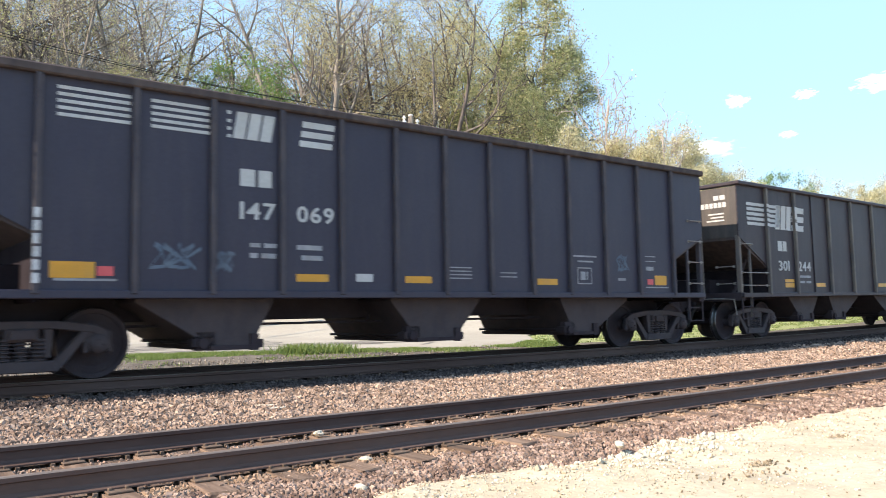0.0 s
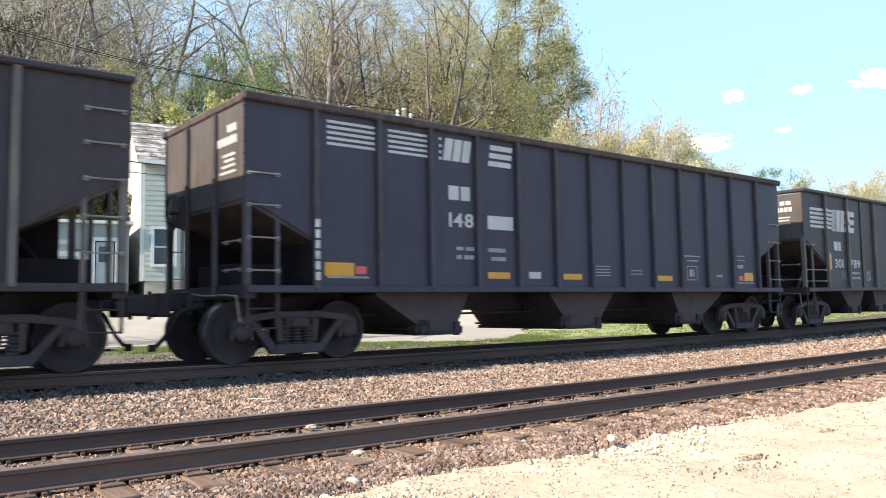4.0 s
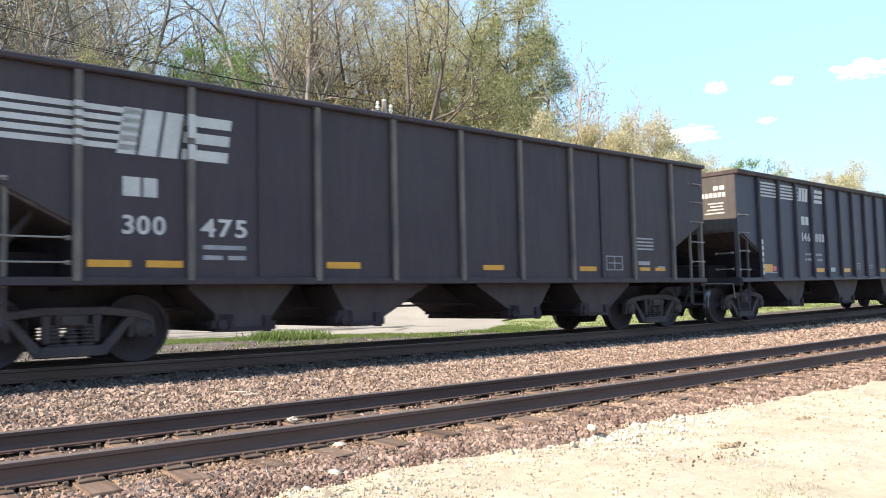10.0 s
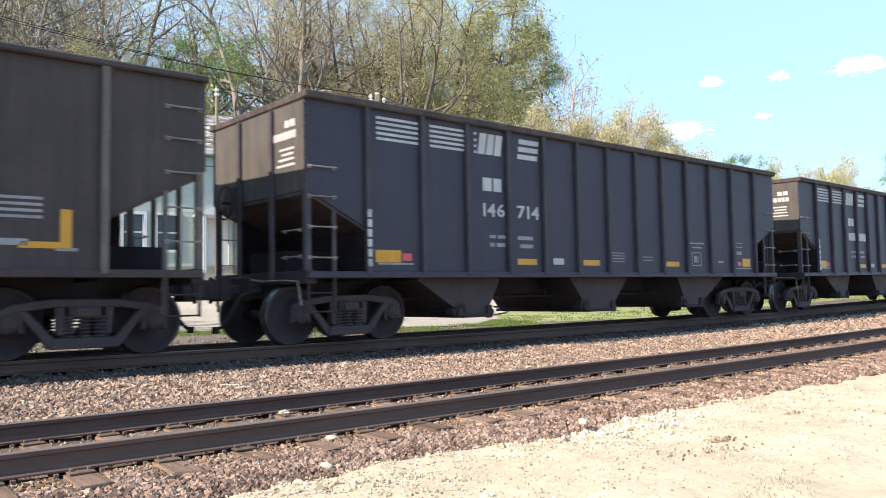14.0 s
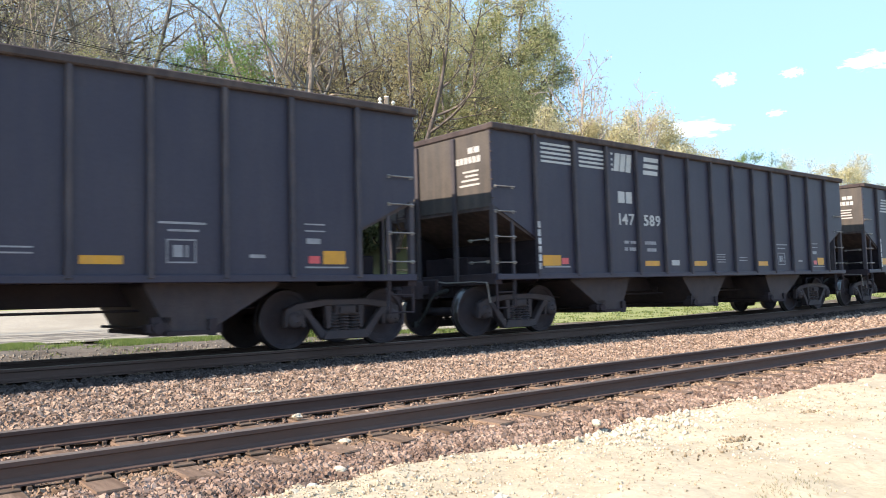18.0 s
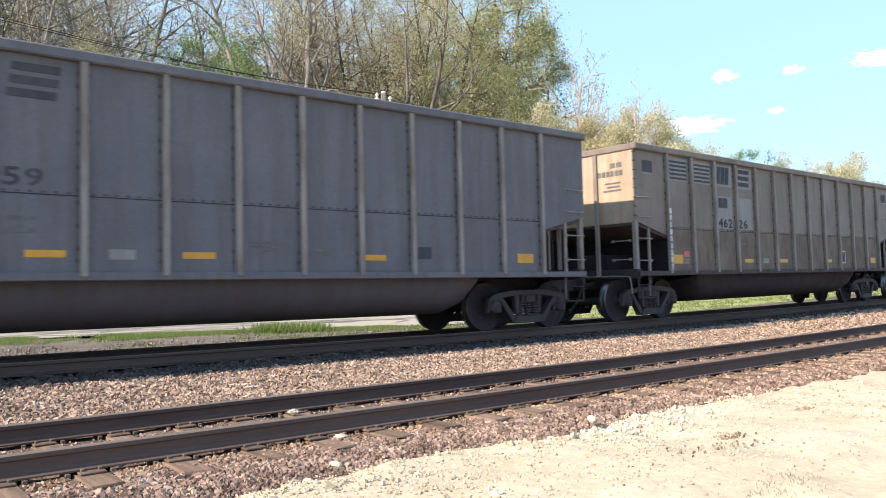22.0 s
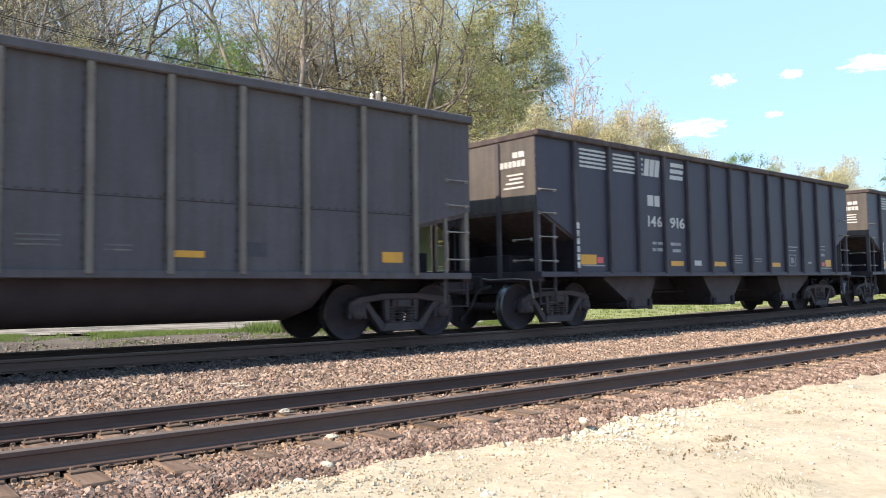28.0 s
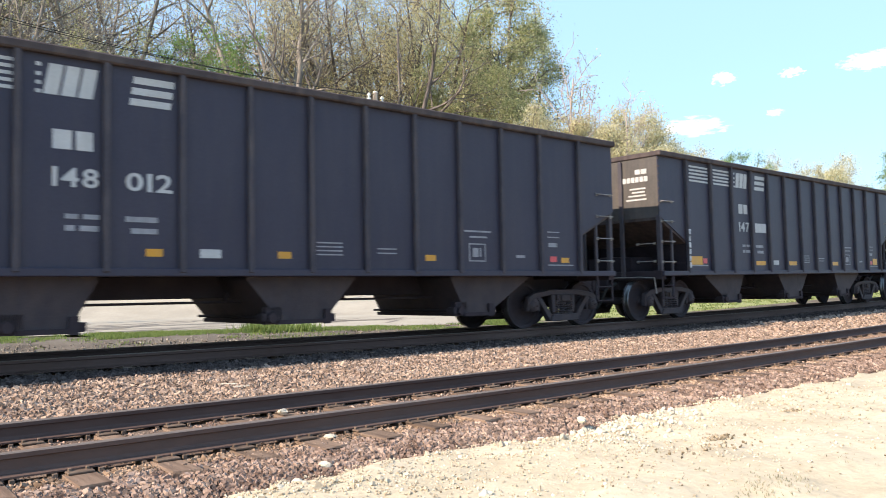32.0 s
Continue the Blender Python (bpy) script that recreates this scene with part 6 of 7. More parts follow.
# ---- trees ----
def grow_tree(seed, height, stems=1, limbs=11, spread=0.42, rise=0.75, leaf=0.14, leaves=9, r0=0.20, bare_to=0.28, sub=5, droop=0.0, fan=0.26, taper=0.55, puff=0.20, twigs=4):
    """Branches as tapered tubes and leaves as small blades, returned as two meshes' arrays."""
    r = random.Random(seed)
    segs, tips = [], []

    def limb(p, way, length, rad, level, end_rad):
        n = (9, 6, 4, 3)[level]
        pts = [(p.copy(), rad)]
        d = way.normalized()
        for k in range(n):
            wob = (0.09, 0.21, 0.28, 0.32)[level]
            d = (d + Vector((r.uniform(-wob, wob), r.uniform(-wob, wob), r.uniform(-wob, wob) + (0.055 if level else 0.0) - droop * (level > 1)))).normalized()
            p = p + d * (length / n)
            pts.append((p.copy(), rad + (end_rad - rad) * (k + 1) / n))
        segs.append((pts, (7, 5, 4, 3)[level]))
        if level == 3:
            for q, _ in pts[1:]:
                tips.append(q)
            return
        count = (limbs, sub, twigs)[level]
        for k in range(count):
            f = (bare_to + (1 - bare_to) * (k + r.random()) / count) if level == 0 else 0.25 + 0.75 * (k + r.random()) / count
            i = min(int(f * n), n - 1)
            base, br = pts[i][0].lerp(pts[i + 1][0], f * n - i), pts[i][1]
            turn = r.uniform(0, 6.283)
            out = Vector((math.cos(turn), math.sin(turn), 0))
            axis = (pts[i + 1][0] - pts[i][0]).normalized()
            out = (out - axis * out.dot(axis)).normalized()
            lift = rise * r.uniform(0.6, 1.2)
            new_way = axis * lift + out
            size = length * (spread if level == 0 else 0.48) * (1.1 - taper * f if level == 0 else 1.0) * r.uniform(0.7, 1.2)
            limb(base, new_way, size, br * 0.66, level + 1, br * 0.14)

    for s in range(stems):
        a = 6.283 * s / stems + r.random()
        lean = 0.0 if stems == 1 else fan * r.uniform(0.5, 1.25)
        way = Vector((math.cos(a) * lean + r.uniform(-0.05, 0.05), math.sin(a) * lean + r.uniform(-0.05, 0.05), 1))
        start = Vector((math.cos(a), math.sin(a), 0)) * (0.18 if stems > 1 else 0)
        limb(start, way, height * r.uniform(0.88, 1.0), r0 * (1 if stems == 1 else 0.72), 0, 0.03)

    verts, faces = [], []
    for pts, sides in segs:
        base = len(verts)
        for i, (p, rad) in enumerate(pts):
            d = (pts[min(i + 1, len(pts) - 1)][0] - pts[max(i - 1, 0)][0]).normalized()
            u = d.orthogonal().normalized()
            w = d.cross(u)
            for k in range(sides):
                a = 6.2832 * k / sides
                verts.append(p + (u * math.cos(a) + w * math.sin(a)) * max(rad, 0.011))
        for i in range(len(pts) - 1):
            for k in range(sides):
                j = (k + 1) % sides
                a = base + i * sides
                faces.append((a + k, a + j, a + sides + j, a + sides + k))
    wood = (np.array([v[:] for v in verts]), np.array(faces))
    rs = np.random.RandomState(seed)
    t = np.array([q[:] for q in tips])
    c = np.repeat(t, leaves, 0)
    n = len(c)
    c = c + rs.normal(0, puff, (n, 3)) * (height / 14)
    a = rs.normal(size=(n, 3))
    a /= np.linalg.norm(a, axis=1)[:, None]
    b = np.cross(a, rs.normal(size=(n, 3)))
    b /= np.linalg.norm(b, axis=1)[:, None]
    s = leaf * rs.uniform(0.5, 1.3, (n, 1))
    quad = np.stack([c - a * s, c + b * s * 0.5, c + a * s, c - b * s * 0.5], 1).reshape(-1, 3)
    fol = (quad, np.arange(n * 4).reshape(-1, 4))
    return wood, fol


def tree_kind(seed, bark, leafmat, label, **kw):
    wood, fol = grow_tree(seed, **kw)
    t = thing("tree", label, "tree", "wooded slope")
    part("trunk", raw("trunk", *wood, bark, True), None, t)
    part("crown", raw("crown", *fol, leafmat), None, t)
    return t


KINDS = {
    "bare": tree_kind(1, BARK, BUDS, "tall bare grey tree with tan buds", height=17, limbs=12, leaves=6, leaf=0.06, r0=0.23, rise=0.95, spread=0.46, sub=6, twigs=3, puff=0.3),
    "bare_fork": tree_kind(2, BARK, BUDS, "forked bare tree with upswept grey limbs", height=15, stems=4, limbs=8, leaves=5, leaf=0.06, r0=0.30, rise=0.8, spread=0.44, sub=6, twigs=3, puff=0.3),
    "dark": tree_kind(3, DARK_BARK, YOUNG, "dark-trunked tree with thin yellow-green leaves", height=16, limbs=10, leaves=5, leaf=0.065, r0=0.25, rise=0.95, twigs=3, puff=0.3),
    "young": tree_kind(4, BARK, YOUNG, "tall tree with sparse yellow-green spring leaves", height=16, limbs=13, leaves=12, leaf=0.07, r0=0.22, rise=0.8, twigs=3, puff=0.3),
    "young_fork": tree_kind(5, BARK, YOUNG, "several-stemmed tree with young yellow leaves", height=14, stems=3, limbs=9, leaves=11, leaf=0.07, rise=1.1, twigs=3, puff=0.3),
    "upright": tree_kind(21, BARK, BUDS, "tall tree of close grey stems over bare limbs", height=19, stems=4, limbs=7, leaves=2, leaf=0.06, r0=0.38, rise=1.0, spread=0.30, sub=5, fan=0.15, bare_to=0.42, twigs=3, puff=0.3),
    "budding": tree_kind(22, DARK_BARK, GOLDEN, "wide fanning tree in golden tan bud", height=15.5, stems=7, limbs=8, leaves=9, leaf=0.065, r0=0.33, rise=0.95, spread=0.36, sub=5, fan=0.52, bare_to=0.22, twigs=3, puff=0.32),
    "olive": tree_kind(6, DARK_BARK, OLIVE, "broad olive-green tree with drooping sprays", height=16, limbs=24, leaves=11, leaf=0.07, rise=0.22, spread=0.31, bare_to=0.14, droop=0.04, taper=0.92, sub=6, twigs=3, puff=0.24),
    "fresh": tree_kind(7, BARK, FRESH, "small tree in bright fresh green leaf", height=11, limbs=12, leaves=20, leaf=0.065, rise=0.7, bare_to=0.15, puff=0.25),
    "blossom": tree_kind(8, BARK, BLOSSOM, "spreading tree covered in cream blossom", height=8, stems=5, limbs=12, leaves=20, leaf=0.06, rise=0.8, spread=0.42, r0=0.16, bare_to=0.15, fan=0.4, puff=0.34),
    "shrub": tree_kind(9, BARK, YOUNG, "leafy yellow-green undergrowth shrub", height=5, stems=4, limbs=8, leaves=14, leaf=0.075, rise=1.0, r0=0.07, bare_to=0.08, puff=0.3),
    "dark_shrub": tree_kind(10, DARK_BARK, EVERGREEN, "dense dark green undergrowth bush", height=4.5, stems=4, limbs=10, leaves=14, leaf=0.11, rise=0.8, r0=0.07, bare_to=0.05),
    "sapling": tree_kind(12, PALE_TWIG, BUDS, "thin bare sapling with pale twigs and a few buds", height=10, limbs=11, leaves=1, leaf=0.05, r0=0.10, rise=1.25, spread=0.36, sub=4, twigs=2, bare_to=0.35),
}
taken = set()


def plant(kind, az, r, top=None, scale=None, seed=0):
    """A tree where the ray at az meets distance r; top is the elevation (tangent) that its crown reaches."""
    x, y = at_ray(az, r)
    zb = ground_z(x, y) - 0.15
    src = KINDS[kind]
    tall = max(v.co.z for v in src.children[0].data.vertices)
    s = (EYE.z + top * r - zb) / tall if top else (scale or 1.0)
    m = pose(x, y, zb, 0, 0, (seed * 77 + az * 900) % 360)
    if kind not in taken:
        taken.add(kind)
        src.matrix_basis = m @ Matrix.Diagonal((s, s, s, 1))
        return src
    s /= src.scale[0]
    return copy_thing(src, m @ Matrix.Diagonal((s, s, s, 1)))


# trees that stand out
for kind, az, r, top, s in (
        ("upright", 0.478, 45, 0.52, 1), ("budding", 0.604, 46, 0.44, 2), ("budding", 0.655, 54, 0.43, 31), ("budding", 0.553, 56, 0.43, 32), ("young_fork", 0.575, 62, 0.42, 10),
        ("dark", 0.322, 50, 0.46, 3), ("dark", 0.381, 52, 0.46, 39), ("bare", 0.375, 66, 0.44, 37), ("upright", 0.275, 52, 0.50, 4), ("bare", 0.205, 46, 0.47, 5), ("bare_fork", 0.155, 50, 0.47, 6), ("bare", 0.09, 47, 0.47, 46),
        ("fresh", 0.442, 44, 0.35, 7), ("fresh", 0.405, 50, 0.31, 8), ("dark_shrub", 0.205, 40, 0.215, 51), ("dark_shrub", 0.235, 41, 0.225, 52), ("shrub", 0.165, 42, 0.255, 53), ("shrub", 0.30, 42, 0.285, 54), ("shrub", 0.345, 43, 0.28, 55), ("young", 0.295, 44, 0.33, 56), ("young_fork", 0.13, 43, 0.32, 57), ("young", 0.232, 47, 0.315, 9), ("young_fork", 0.250, 48, 0.33, 48), ("bare_fork", 0.515, 55, 0.46, 34),
        ("olive", 0.768, 48, 0.44, 13), ("olive", 0.722, 45, 0.365, 14), ("olive", 0.690, 46, 0.33, 15), ("olive", 0.795, 52, 0.345, 35), ("young_fork", 0.735, 58, 0.41, 12), ("olive", 0.742, 43, 0.30, 36), ("young", 0.70, 60, 0.42, 11), ("olive", 0.745, 52, 0.415, 58), ("olive", 0.780, 46, 0.33, 60),
        ("sapling", 0.855, 41, 0.335, 17), ("sapling", 0.918, 42, 0.275, 18), ("sapling", 0.872, 43, 0.29, 49),
        ("blossom", 0.805, 42, 0.222, 45), ("blossom", 0.832, 43, 0.235, 19), ("blossom", 0.860, 44, 0.243, 41), ("blossom", 0.888, 45, 0.240, 20), ("blossom", 0.913, 46, 0.224, 44), ("blossom", 0.938, 48, 0.198, 42), ("blossom", 0.960, 52, 0.172, 21), ("young_fork", 0.985, 75, 0.160, 23),
        ("fresh", 1.058, 78, 0.164, 24), ("blossom", 1.105, 84, 0.158, 25), ("blossom", 1.130, 88, 0.150, 26), ("fresh", 1.220, 70, 0.15, 27), ("fresh", 1.26, 68, 0.15, 28)):
    plant(kind, az, r, top, seed=s)
for k in range(6):
    plant("dark" if k % 3 else "bare", -0.06 + 0.048 * k, 46 + 3.5 * (k % 4), 0.47 + 0.02 * (k % 3), seed=220 + k)
# the wood behind them
rng = random.Random(8)
for k in range(34):
    kind = rng.choice(("bare", "bare", "bare_fork", "bare_fork", "dark", "young"))
    az = (0.05 + 0.27 * (k + rng.random()) / 16) if k < 16 else (0.30 + 0.45 * (k - 16 + rng.random()) / 18)
    far, high = rng.uniform(54, 98), rng.uniform(0.34, 0.47) if az < 0.68 else rng.uniform(0.30, 0.38)
    if 0.29 < az < 0.46:
        high *= 0.72                     # an opening to the sky
    plant(kind, az, far, high, seed=30 + k)
for k in range(24):
    az = -0.2 + 1.02 * (k + rng.random()) / 24
    plant(rng.choice(("shrub", "dark_shrub", "shrub")), az, rng.uniform(43, 66), scale=rng.uniform(0.7, 1.2), seed=90 + k)
for k in range(14):
    plant(rng.choice(("shrub", "dark_shrub", "blossom")), 0.86 + 0.5 * (k + rng.random()) / 14, rng.uniform(80, 130), scale=rng.uniform(0.8, 1.3), seed=140 + k)
for k in range(14):
    plant("dark_shrub" if k % 3 else "shrub", -0.12 + 0.028 * k, 42 + 1.5 * (k % 3), 0.22 + 0.03 * (k % 3), seed=170 + k)
for k in range(8):
    plant("dark_shrub", 0.28 + 0.04 * k, 43 + (k % 3), scale=1.2, seed=190 + k)
plant("fresh", 0.135, 40.5, 0.235, seed=201)


# ---- grass and litter ----
def tufts(name, spots, h, blades, material, seed, label, width=0.012):
    r = np.random.RandomState(seed)
    s = np.repeat(np.asarray(spots), blades, 0)
    n = len(s)
    s = s + np.c_[r.normal(0, 0.09, (n, 2)), np.zeros(n)]
    a = r.uniform(0, 6.283, n)
    hh = h * r.uniform(0.4, 1.3, n)
    lean = r.normal(0, 0.35, (n, 2)) * hh[:, None]
    side = np.c_[np.cos(a), np.sin(a), np.zeros(n)] * width
    tip = s + np.c_[lean, hh]
    v = np.stack([s - side, s + side, tip], 1).reshape(-1, 3)
    tagged(new(name, raw(name, v, np.arange(n * 3).reshape(-1, 3), material)), label, "grass", "", "stuff")


r = random.Random(4)
spots = []
for _ in range(9000):
    x = r.uniform(-1, 17)
    y = road_edge(x) + 0.1 - abs(r.gauss(0, 0.85))
    if noise.noise(Vector((x * 0.55, y * 0.9, 0))) + 0.5 * noise.noise(Vector((x * 2.1, y * 2.6, 3))) > -0.02 + 0.2 * max(0, 4 - x) / 4:
        spots.append((x, y, ground_z(x, y) - 0.02))
tufts("verge_grass", spots, 0.075, 16, BLADE, 1, "green grass along the paving's edge", 0.014)
spots = []
for _ in range(5200):
    x = r.uniform(12, 60)
    y = r.uniform(15.2, 30) + bend(x) * 0.6
    if x < 24 and y > road_edge(x) - 0.1:
        continue
    spots.append((x, y, ground_z(x, y) - 0.05))
tufts("meadow_grass", spots, 0.055, 12, MEADOW, 2, "rough green grass beyond the line", 0.03)
spots, sizes = [], []
for _ in range(3800):
    x = r.uniform(-0.5, 14)
    y = 14.7 + bend(x) + abs(r.gauss(0, 1.1))
    if y < road_edge(x):
        spots.append((x, y, ground_z(x, y) + 0.02))
        sizes.append(r.uniform(0.008, 0.022))
tagged(new("verge_stones", pebbles("verge_stones", spots, sizes, VERGE_STONE, seed=47)), "loose crushed stones beyond the track", "gravel", "", "stuff")
spots = [(r.gauss(9.0, 0.5), r.gauss(17.6, 0.25)) for _ in range(90)]
tufts("weed_clump", [(x, y, ground_z(x, y) - 0.04) for x, y in spots], 0.24, 22, BLADE, 3, "dark green clump of weeds", 0.022)
spots = [(x, y, ground_z(x, y) - 0.03) for x, y in ((r.uniform(0.5, 16), r.uniform(15.3, 18.4)) for _ in range(300))]
tufts("dry_grass", spots, 0.05, 8, DRY, 5, "dry straw-coloured grass", 0.014)

spots, sizes = [], []
for _ in range(5000):
    x = abs(r.gauss(0, 1)) * 4.5 + 1.2
    v = 5.25 - abs(r.gauss(0, 1.2))
    s = r.uniform(0.003, 0.009) * (1 + 0.6 * (x > 8))
    spots.append((x, v + bend(x), lot_z(x, v) + s * 0.3))
    sizes.append(s)
tagged(new("lot_grit", pebbles("lot_grit", spots, sizes, GRIT, seed=40)), "small pale grit on the sandy lot", "gravel", "", "stuff")
spots, sizes = [], []
for _ in range(1500):
    x = abs(r.gauss(0, 1)) * 4 + 1.2
    v = 5.3 - abs(r.gauss(0, 0.42))
    if noise.noise(Vector((x * 1.3, v * 1.6, 4))) < -0.02:
        continue
    s = r.uniform(0.005, 0.017) * (0.7 + 0.8 * r.random() ** 3)
    spots.append((x, v + bend(x), lot_z(x, v) + s * 0.3))
    sizes.append(s)
tagged(new("border_clods", pebbles("border_clods", spots, sizes, GRIT, seed=44)), "crumbled sandy clods along the lot's border", "gravel", "", "stuff")
spots, sizes = [], []
for _ in range(1500):
    x = abs(r.gauss(0, 1)) * 4.2 + 1.4
    v = 5.0 - abs(r.gauss(0, 1.0))
    if noise.noise(Vector((x * 0.8, v * 1.2, 9))) < 0.04:
        continue
    s = r.uniform(0.003, 0.0095)
    spots.append((x, v + bend(x), lot_z(x, v) + s * 0.25))
    sizes.append(s)
tagged(new("dead_litter", pebbles("dead_litter", spots, sizes, DEBRIS, seed=41, flat=0.35)), "brown dead leaves and twigs on the sand", "litter", "", "stuff")
spots, sizes = [], []
for _ in range(520):
    x = r.gauss(6.5, 0.75)
    v = 5.16 - abs(r.gauss(0, 0.30)) + 0.03 * (x - 6.5)
    s = r.uniform(0.010, 0.036) * (0.5 + 0.8 * r.random() ** 2)
    spots.append((x, v + bend(x), lot_z(x, v) + s * 0.25))
    sizes.append(s)
for _ in range(900):
    x, v = r.uniform(2.4, 7.5), r.uniform(2.9, 4.9)
    if noise.noise(Vector((x * 1.1, v * 1.5, 6))) < -0.05:
        continue
    s = r.uniform(0.004, 0.016)
    spots.append((x, v + bend(x), lot_z(x, v) + s * 0.2))
    sizes.append(s)
tagged(new("sandy_rubble", pebbles("sandy_rubble", spots, sizes, RUBBLE, ICO_V, ICO_F, seed=48)), "pale lumps of stone heaped along the sand's border", "gravel", "", "stuff")
clump = [(r.gauss(6.45, 0.10), r.gauss(4.03, 0.05)) for _ in range(60)] + [(r.gauss(8.25, 0.06), r.gauss(4.24, 0.04)) for _ in range(30)] + [(r.gauss(5.9, 0.35), r.gauss(3.75, 0.10)) for _ in range(50)]
tagged(new("dead_weeds", pebbles("dead_weeds", [(x, y, lot_z(x, y - bend(x)) + 0.012) for x, y in clump], [r.uniform(0.004, 0.013) for _ in clump], DEBRIS, seed=45, flat=0.5)), "dark dead weed clumps on the sand", "litter", "", "stuff")
spots = [(x, v + bend(x), lot_z(x, v)) for x, v in ((r.gauss(5.15, 0.16), r.gauss(2.78, 0.13)) for _ in range(26))] + [(x, v + bend(x), lot_z(x, v)) for x, v in ((r.uniform(3.5, 10), r.uniform(2.2, 4.8)) for _ in range(26))]
tufts("withered_tufts", spots, 0.022, 12, WITHERED, 6, "withered low grass tufts in the sand", 0.004)

# single stones that stand out
stone_me = []
for s in range(4):
    rr = random.Random(50 + s)
    bm = bmesh.new()
    bmesh.ops.create_icosphere(bm, subdivisions=2, radius=1.0)
    for v in bm.verts:
        v.co *= 1 + 0.45 * noise.noise(v.co * 1.3 + Vector((s * 5, 0, 0))) + rr.uniform(-0.10, 0.10)
        v.co.z *= 0.7
    stone_me.append(keep("stone", bm, LIMESTONE))
STONES = ((3.90, 7.45, -0.45, 0.044), (5.94, 5.20, -0.52, 0.046), (13.07, 8.08, -0.44, 0.048), (3.14, 5.33, -0.55, 0.040), (2.41, 6.39, -0.51, 0.040), (13.43, 8.27, -0.44, 0.032), (3.62, 6.05, -0.49, 0.040), (2.57, 5.00, -0.59, 0.056), (1.40, 6.51, -0.49, 0.048), (2.76, 5.06, -0.57, 0.032), (3.57, 3.98, -0.60, 0.040), (6.40, 4.87, -0.58, 0.040), (8.30, 9.98, -0.30, 0.024), (3.34, 4.82, -0.60, 0.032))
for k, (x, y, z, s) in enumerate(STONES):
    tagged(part("stone", stone_me[k % 4], None, None, at=pose(x, y, z, 0, 0, k * 53) @ Matrix.Diagonal((s * 1.25, s, s, 1))), "pale rounded limestone lying on the track bed", "stone", "loose pale stones")

# two bleached sticks between the tracks
for x, y, z, turn, long in ((4.10, 9.32, -0.335, -34, 0.26), (4.22, 9.15, -0.36, -12, 0.20)):
    bm = bmesh.new()
    add_tube(bm, [Vector((-long / 2, 0, 0)), Vector((-long / 6, 0.008, 0.006)), Vector((long / 5, -0.006, 0.002)), Vector((long / 2, 0.004, 0.008))], 0.013, 6)
    tagged(part("stick", bm, BLEACHED, None, at=pose(x, y, z, 0, 0, turn)), "bleached broken stick lying on the ballast", "stick", "bleached sticks")

# the nearest ballast stones, each its own piece
loose_me = [pebbles("ballast_stone", [(0, 0, 0)], [1.0], STONE_ONE, ICO_V, ICO_F, seed=60 + s) for s in range(6)]
heap = thing("loose_ballast", "angular pink-grey stones at the foot of the track bed", "ballast")
for k in range(290):
    x, v = r.uniform(2.2, 7.5), r.uniform(5.18, 5.6)
    s = r.uniform(0.016, 0.032)
    part("ballast_stone", loose_me[k % 6], None, heap, at=pose(x, v + bend(x), bed_z(v) + dip(x) + s * 0.4, r.uniform(0, 360), r.uniform(0, 360), r.uniform(0, 360)) @ Matrix.Diagonal((s, s, s, 1)))


# ---- clouds, far off in the sky ----
def cloud_material():
    m, n, l, p = nodes_of("thin_white_cloud")
    tc = n.new("ShaderNodeTexCoord")
    t = n.new("ShaderNodeTexNoise")
    t.inputs["Scale"].default_value, t.inputs["Detail"].default_value, t.inputs["Roughness"].default_value = 2.6, 7, 0.6
    info = n.new("ShaderNodeObjectInfo")
    add = n.new("ShaderNodeVectorMath")
    l.new(tc.outputs["Object"], add.inputs[0])
    l.new(info.outputs["Location"], add.inputs[1])
    l.new(add.outputs[0], t.inputs["Vector"])
    ln = n.new("ShaderNodeVectorMath")
    ln.operation = "LENGTH"
    l.new(tc.outputs["Object"], ln.inputs[0])
    sub = n.new("ShaderNodeMath")
    sub.operation = "SUBTRACT"
    sub.inputs[0].default_value = 1.0
    l.new(ln.outputs["Value"], sub.inputs[1])
    mul = n.new("ShaderNodeMath")
    mul.operation = "ADD"
    l.new(sub.outputs[0], mul.inputs[0])
    wisp = n.new("ShaderNodeMath")
    wisp.operation = "MULTIPLY"
    wisp.inputs[1].default_value = 2.2
    l.new(t.outputs["Fac"], wisp.inputs[0])
    l.new(wisp.outputs[0], mul.inputs[1])
    r_ = n.new("ShaderNodeMapRange")
    r_.inputs["From Min"].default_value, r_.inputs["From Max"].default_value, r_.inputs["To Max"].default_value = 1.25, 2.75, 0.9
    l.new(mul.outputs[0], r_.inputs["Value"])
    em = n.new("ShaderNodeEmission")
    em.inputs["Color"].default_value, em.inputs["Strength"].default_value = (1.0, 0.98, 0.96, 1), 1.7
    tr = n.new("ShaderNodeBsdfTransparent")
    mix = n.new("ShaderNodeMixShader")
    l.new(r_.outputs[0], mix.inputs[0])
    l.new(tr.outputs[0], mix.inputs[1])
    l.new(em.outputs[0], mix.inputs[2])
    l.new(mix.outputs[0], n["Material Output"].inputs["Surface"])
    return m


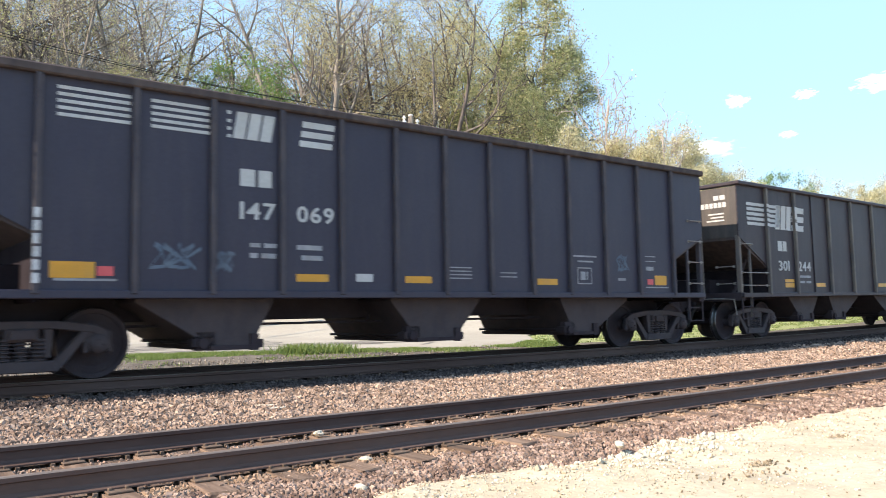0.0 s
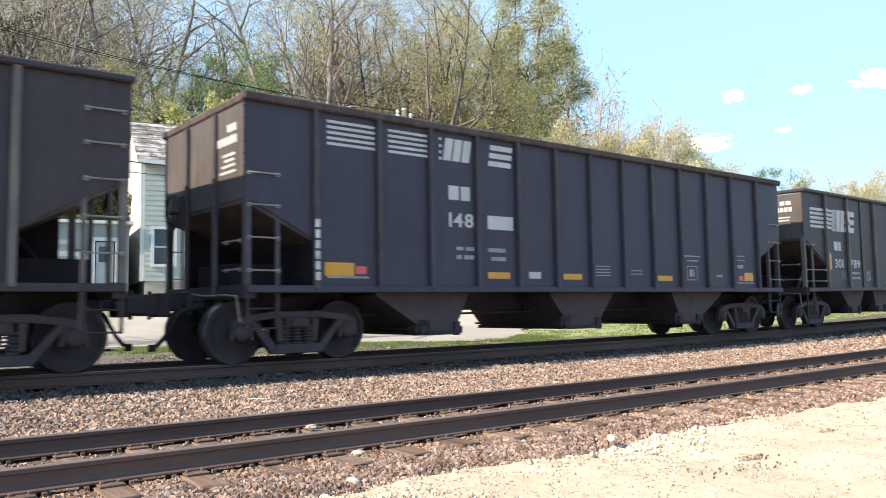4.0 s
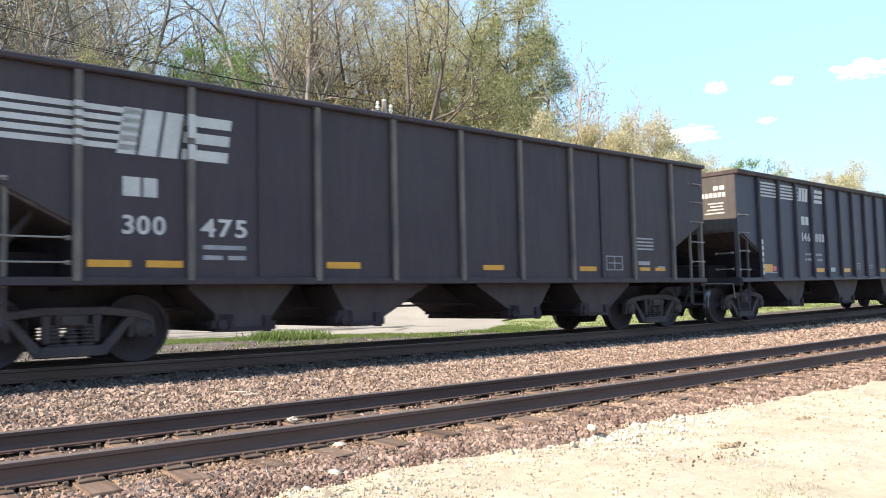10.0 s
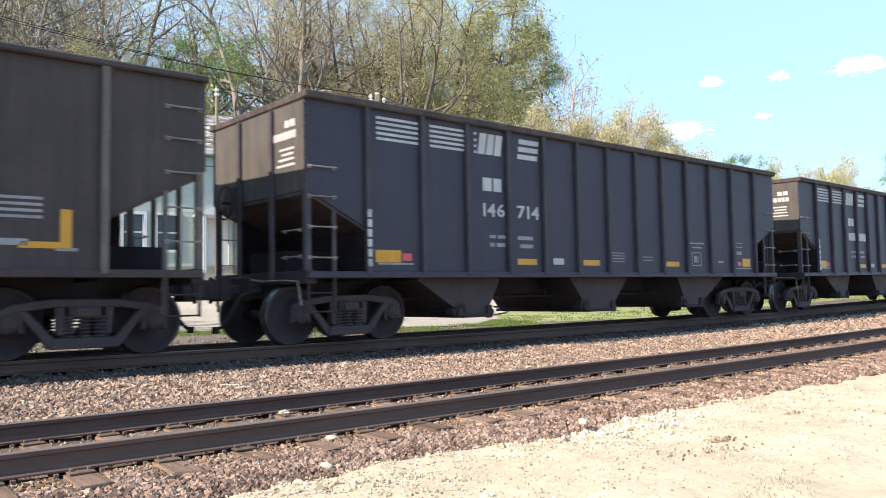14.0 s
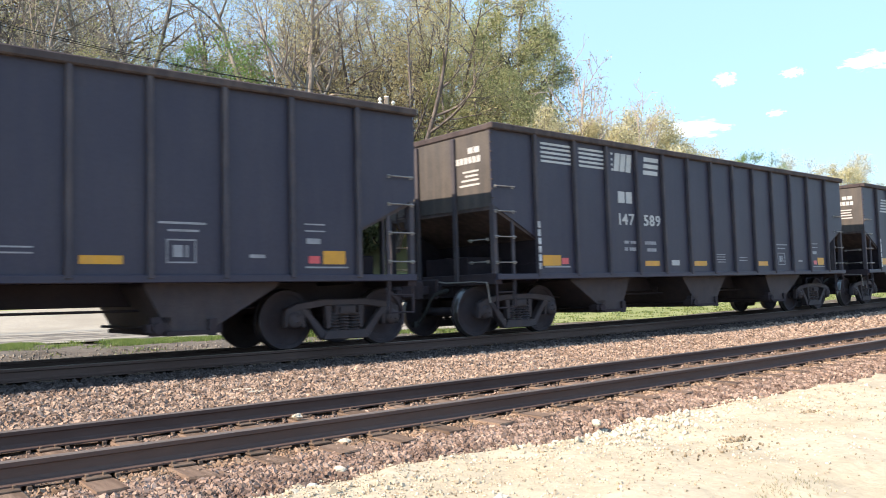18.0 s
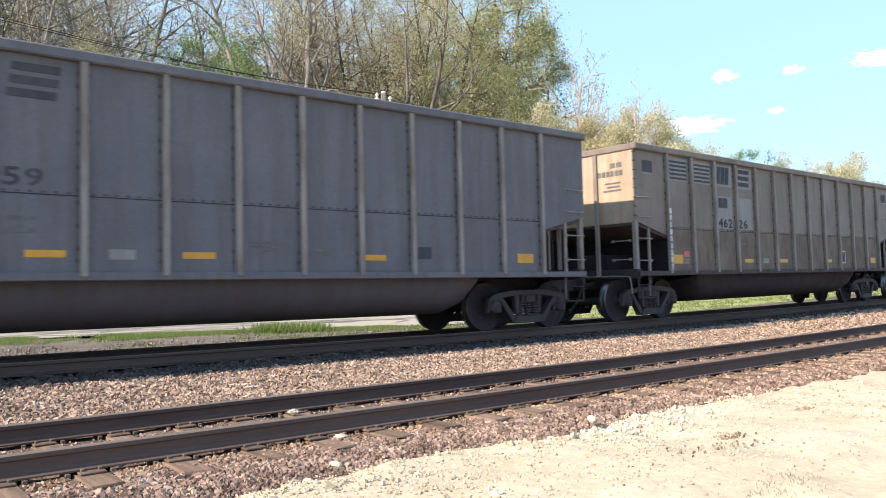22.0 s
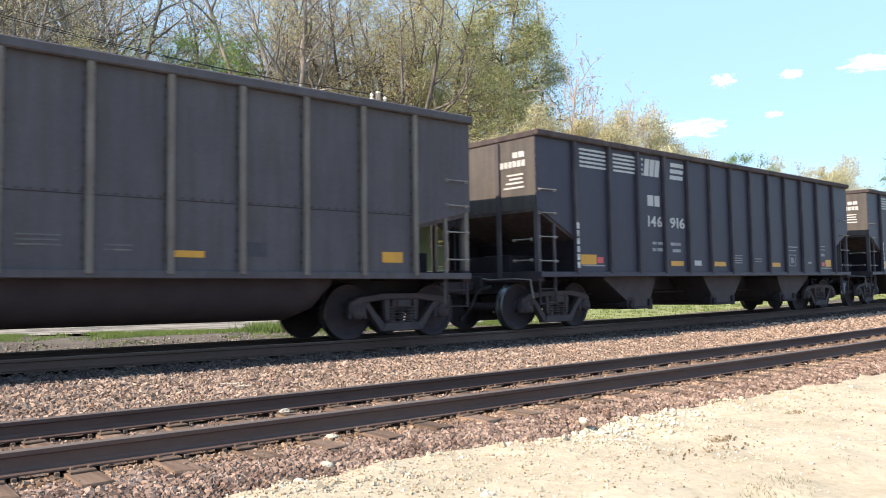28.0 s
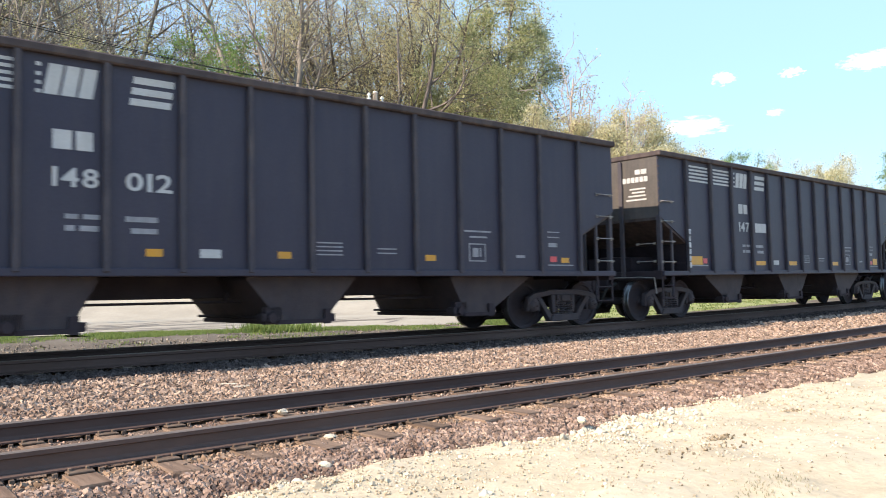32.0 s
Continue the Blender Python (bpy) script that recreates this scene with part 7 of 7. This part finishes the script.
CLOUD = cloud_material()
CLOUDS = []
for az, el, w, h in ((1.165, 0.252, 0.040, 0.013), (1.080, 0.2505, 0.016, 0.007), (1.005, 0.252, 0.017, 0.010), (0.965, 0.196, 0.05, 0.014), (1.06, 0.205, 0.012, 0.005)):
    d = 2400.0
    bm = bmesh.new()
    bmesh.ops.create_circle(bm, cap_ends=True, segments=40, radius=1.0)
    me = keep("cloud", bm, CLOUD)
    c = tagged(new("cloud", me), "small thin white cloud in a pale blue sky", "cloud", "clouds", "structure")
    c.scale = (w * d, h * d, 1)
    CLOUDS.append((c, az, el, d))


# ---- what moves ----
SPEED0, SPEED1 = -11.1125, -0.000428


def head_of_train(t):
    return 0.14 + SPEED0 * t + SPEED1 * t * t - 1.25 * (1 - math.exp(-t / 5))


def on_line(x):
    return Vector((x, FAR_Y + GAUGE / 2 + bend(x), dip(x)))


def car_pose(x):
    a, b = on_line(x - TRUCKS), on_line(x + TRUCKS)
    way = (b - a).normalized()
    side = Vector((0, 0, 1)).cross(way).normalized()
    m = Matrix((way, side, way.cross(side))).transposed().to_4x4()
    m.translation = (a + b) / 2
    return m


def motions():
    for car, k, kind, digits, shift in CARS:
        start = PITCH * k + 7.37 + shift
        walk(car, [(t / 2, car_pose(head_of_train(t / 2) + start)) for t in range(65)])
        # the wheels roll while the car is near
        frames_ = [f for f in range(0, 961) if -14 < head_of_train(f / 30) + start < 48]
        if not frames_:
            frames_ = [0, 960]
        spin = [(f / 30, (head_of_train(f / 30) + start) / 0.458) for f in frames_]
        if frames_[0] > 0:
            spin.insert(0, (0.0, spin[0][1]))
        if frames_[-1] < 960:
            spin.append((32.0, spin[-1][1]))
        for truck in [o for o in car.children if o.name.startswith("truck")]:
            for w in [o for o in truck.children if o.name.startswith("wheelset")]:
                at = w.location.copy()
                walk(w, [(t, Matrix.Translation(at) @ Matrix.Rotation(a, 4, "Y")) for t, a in spin])
    # the estate car crosses behind the train
    rows = []
    for t in (0, 8, 16, 18, 18.5, 19, 19.5, 20, 22, 26, 32):
        x = 10.0 + 15.5 * (t - 19.0)
        y = 24.3 + 0.06 * (x - 10)
        rows.append((t, x, y))
    walk(ROAD_CAR, [(t, pose(x, y, ground_z(min(max(x, -40), 60), min(y, 29)) + 0.015, 0, 0, 3.4)) for t, x, y in rows])
    for c, az, el, d in CLOUDS:
        rows = []
        for t in (0, 16, 32):
            a = az + 0.0009 * t
            x, y = at_ray(a, d)
            rows.append((t, look((x, y, EYE.z + el * d), EYE)))
        walk(c, rows)


motions()
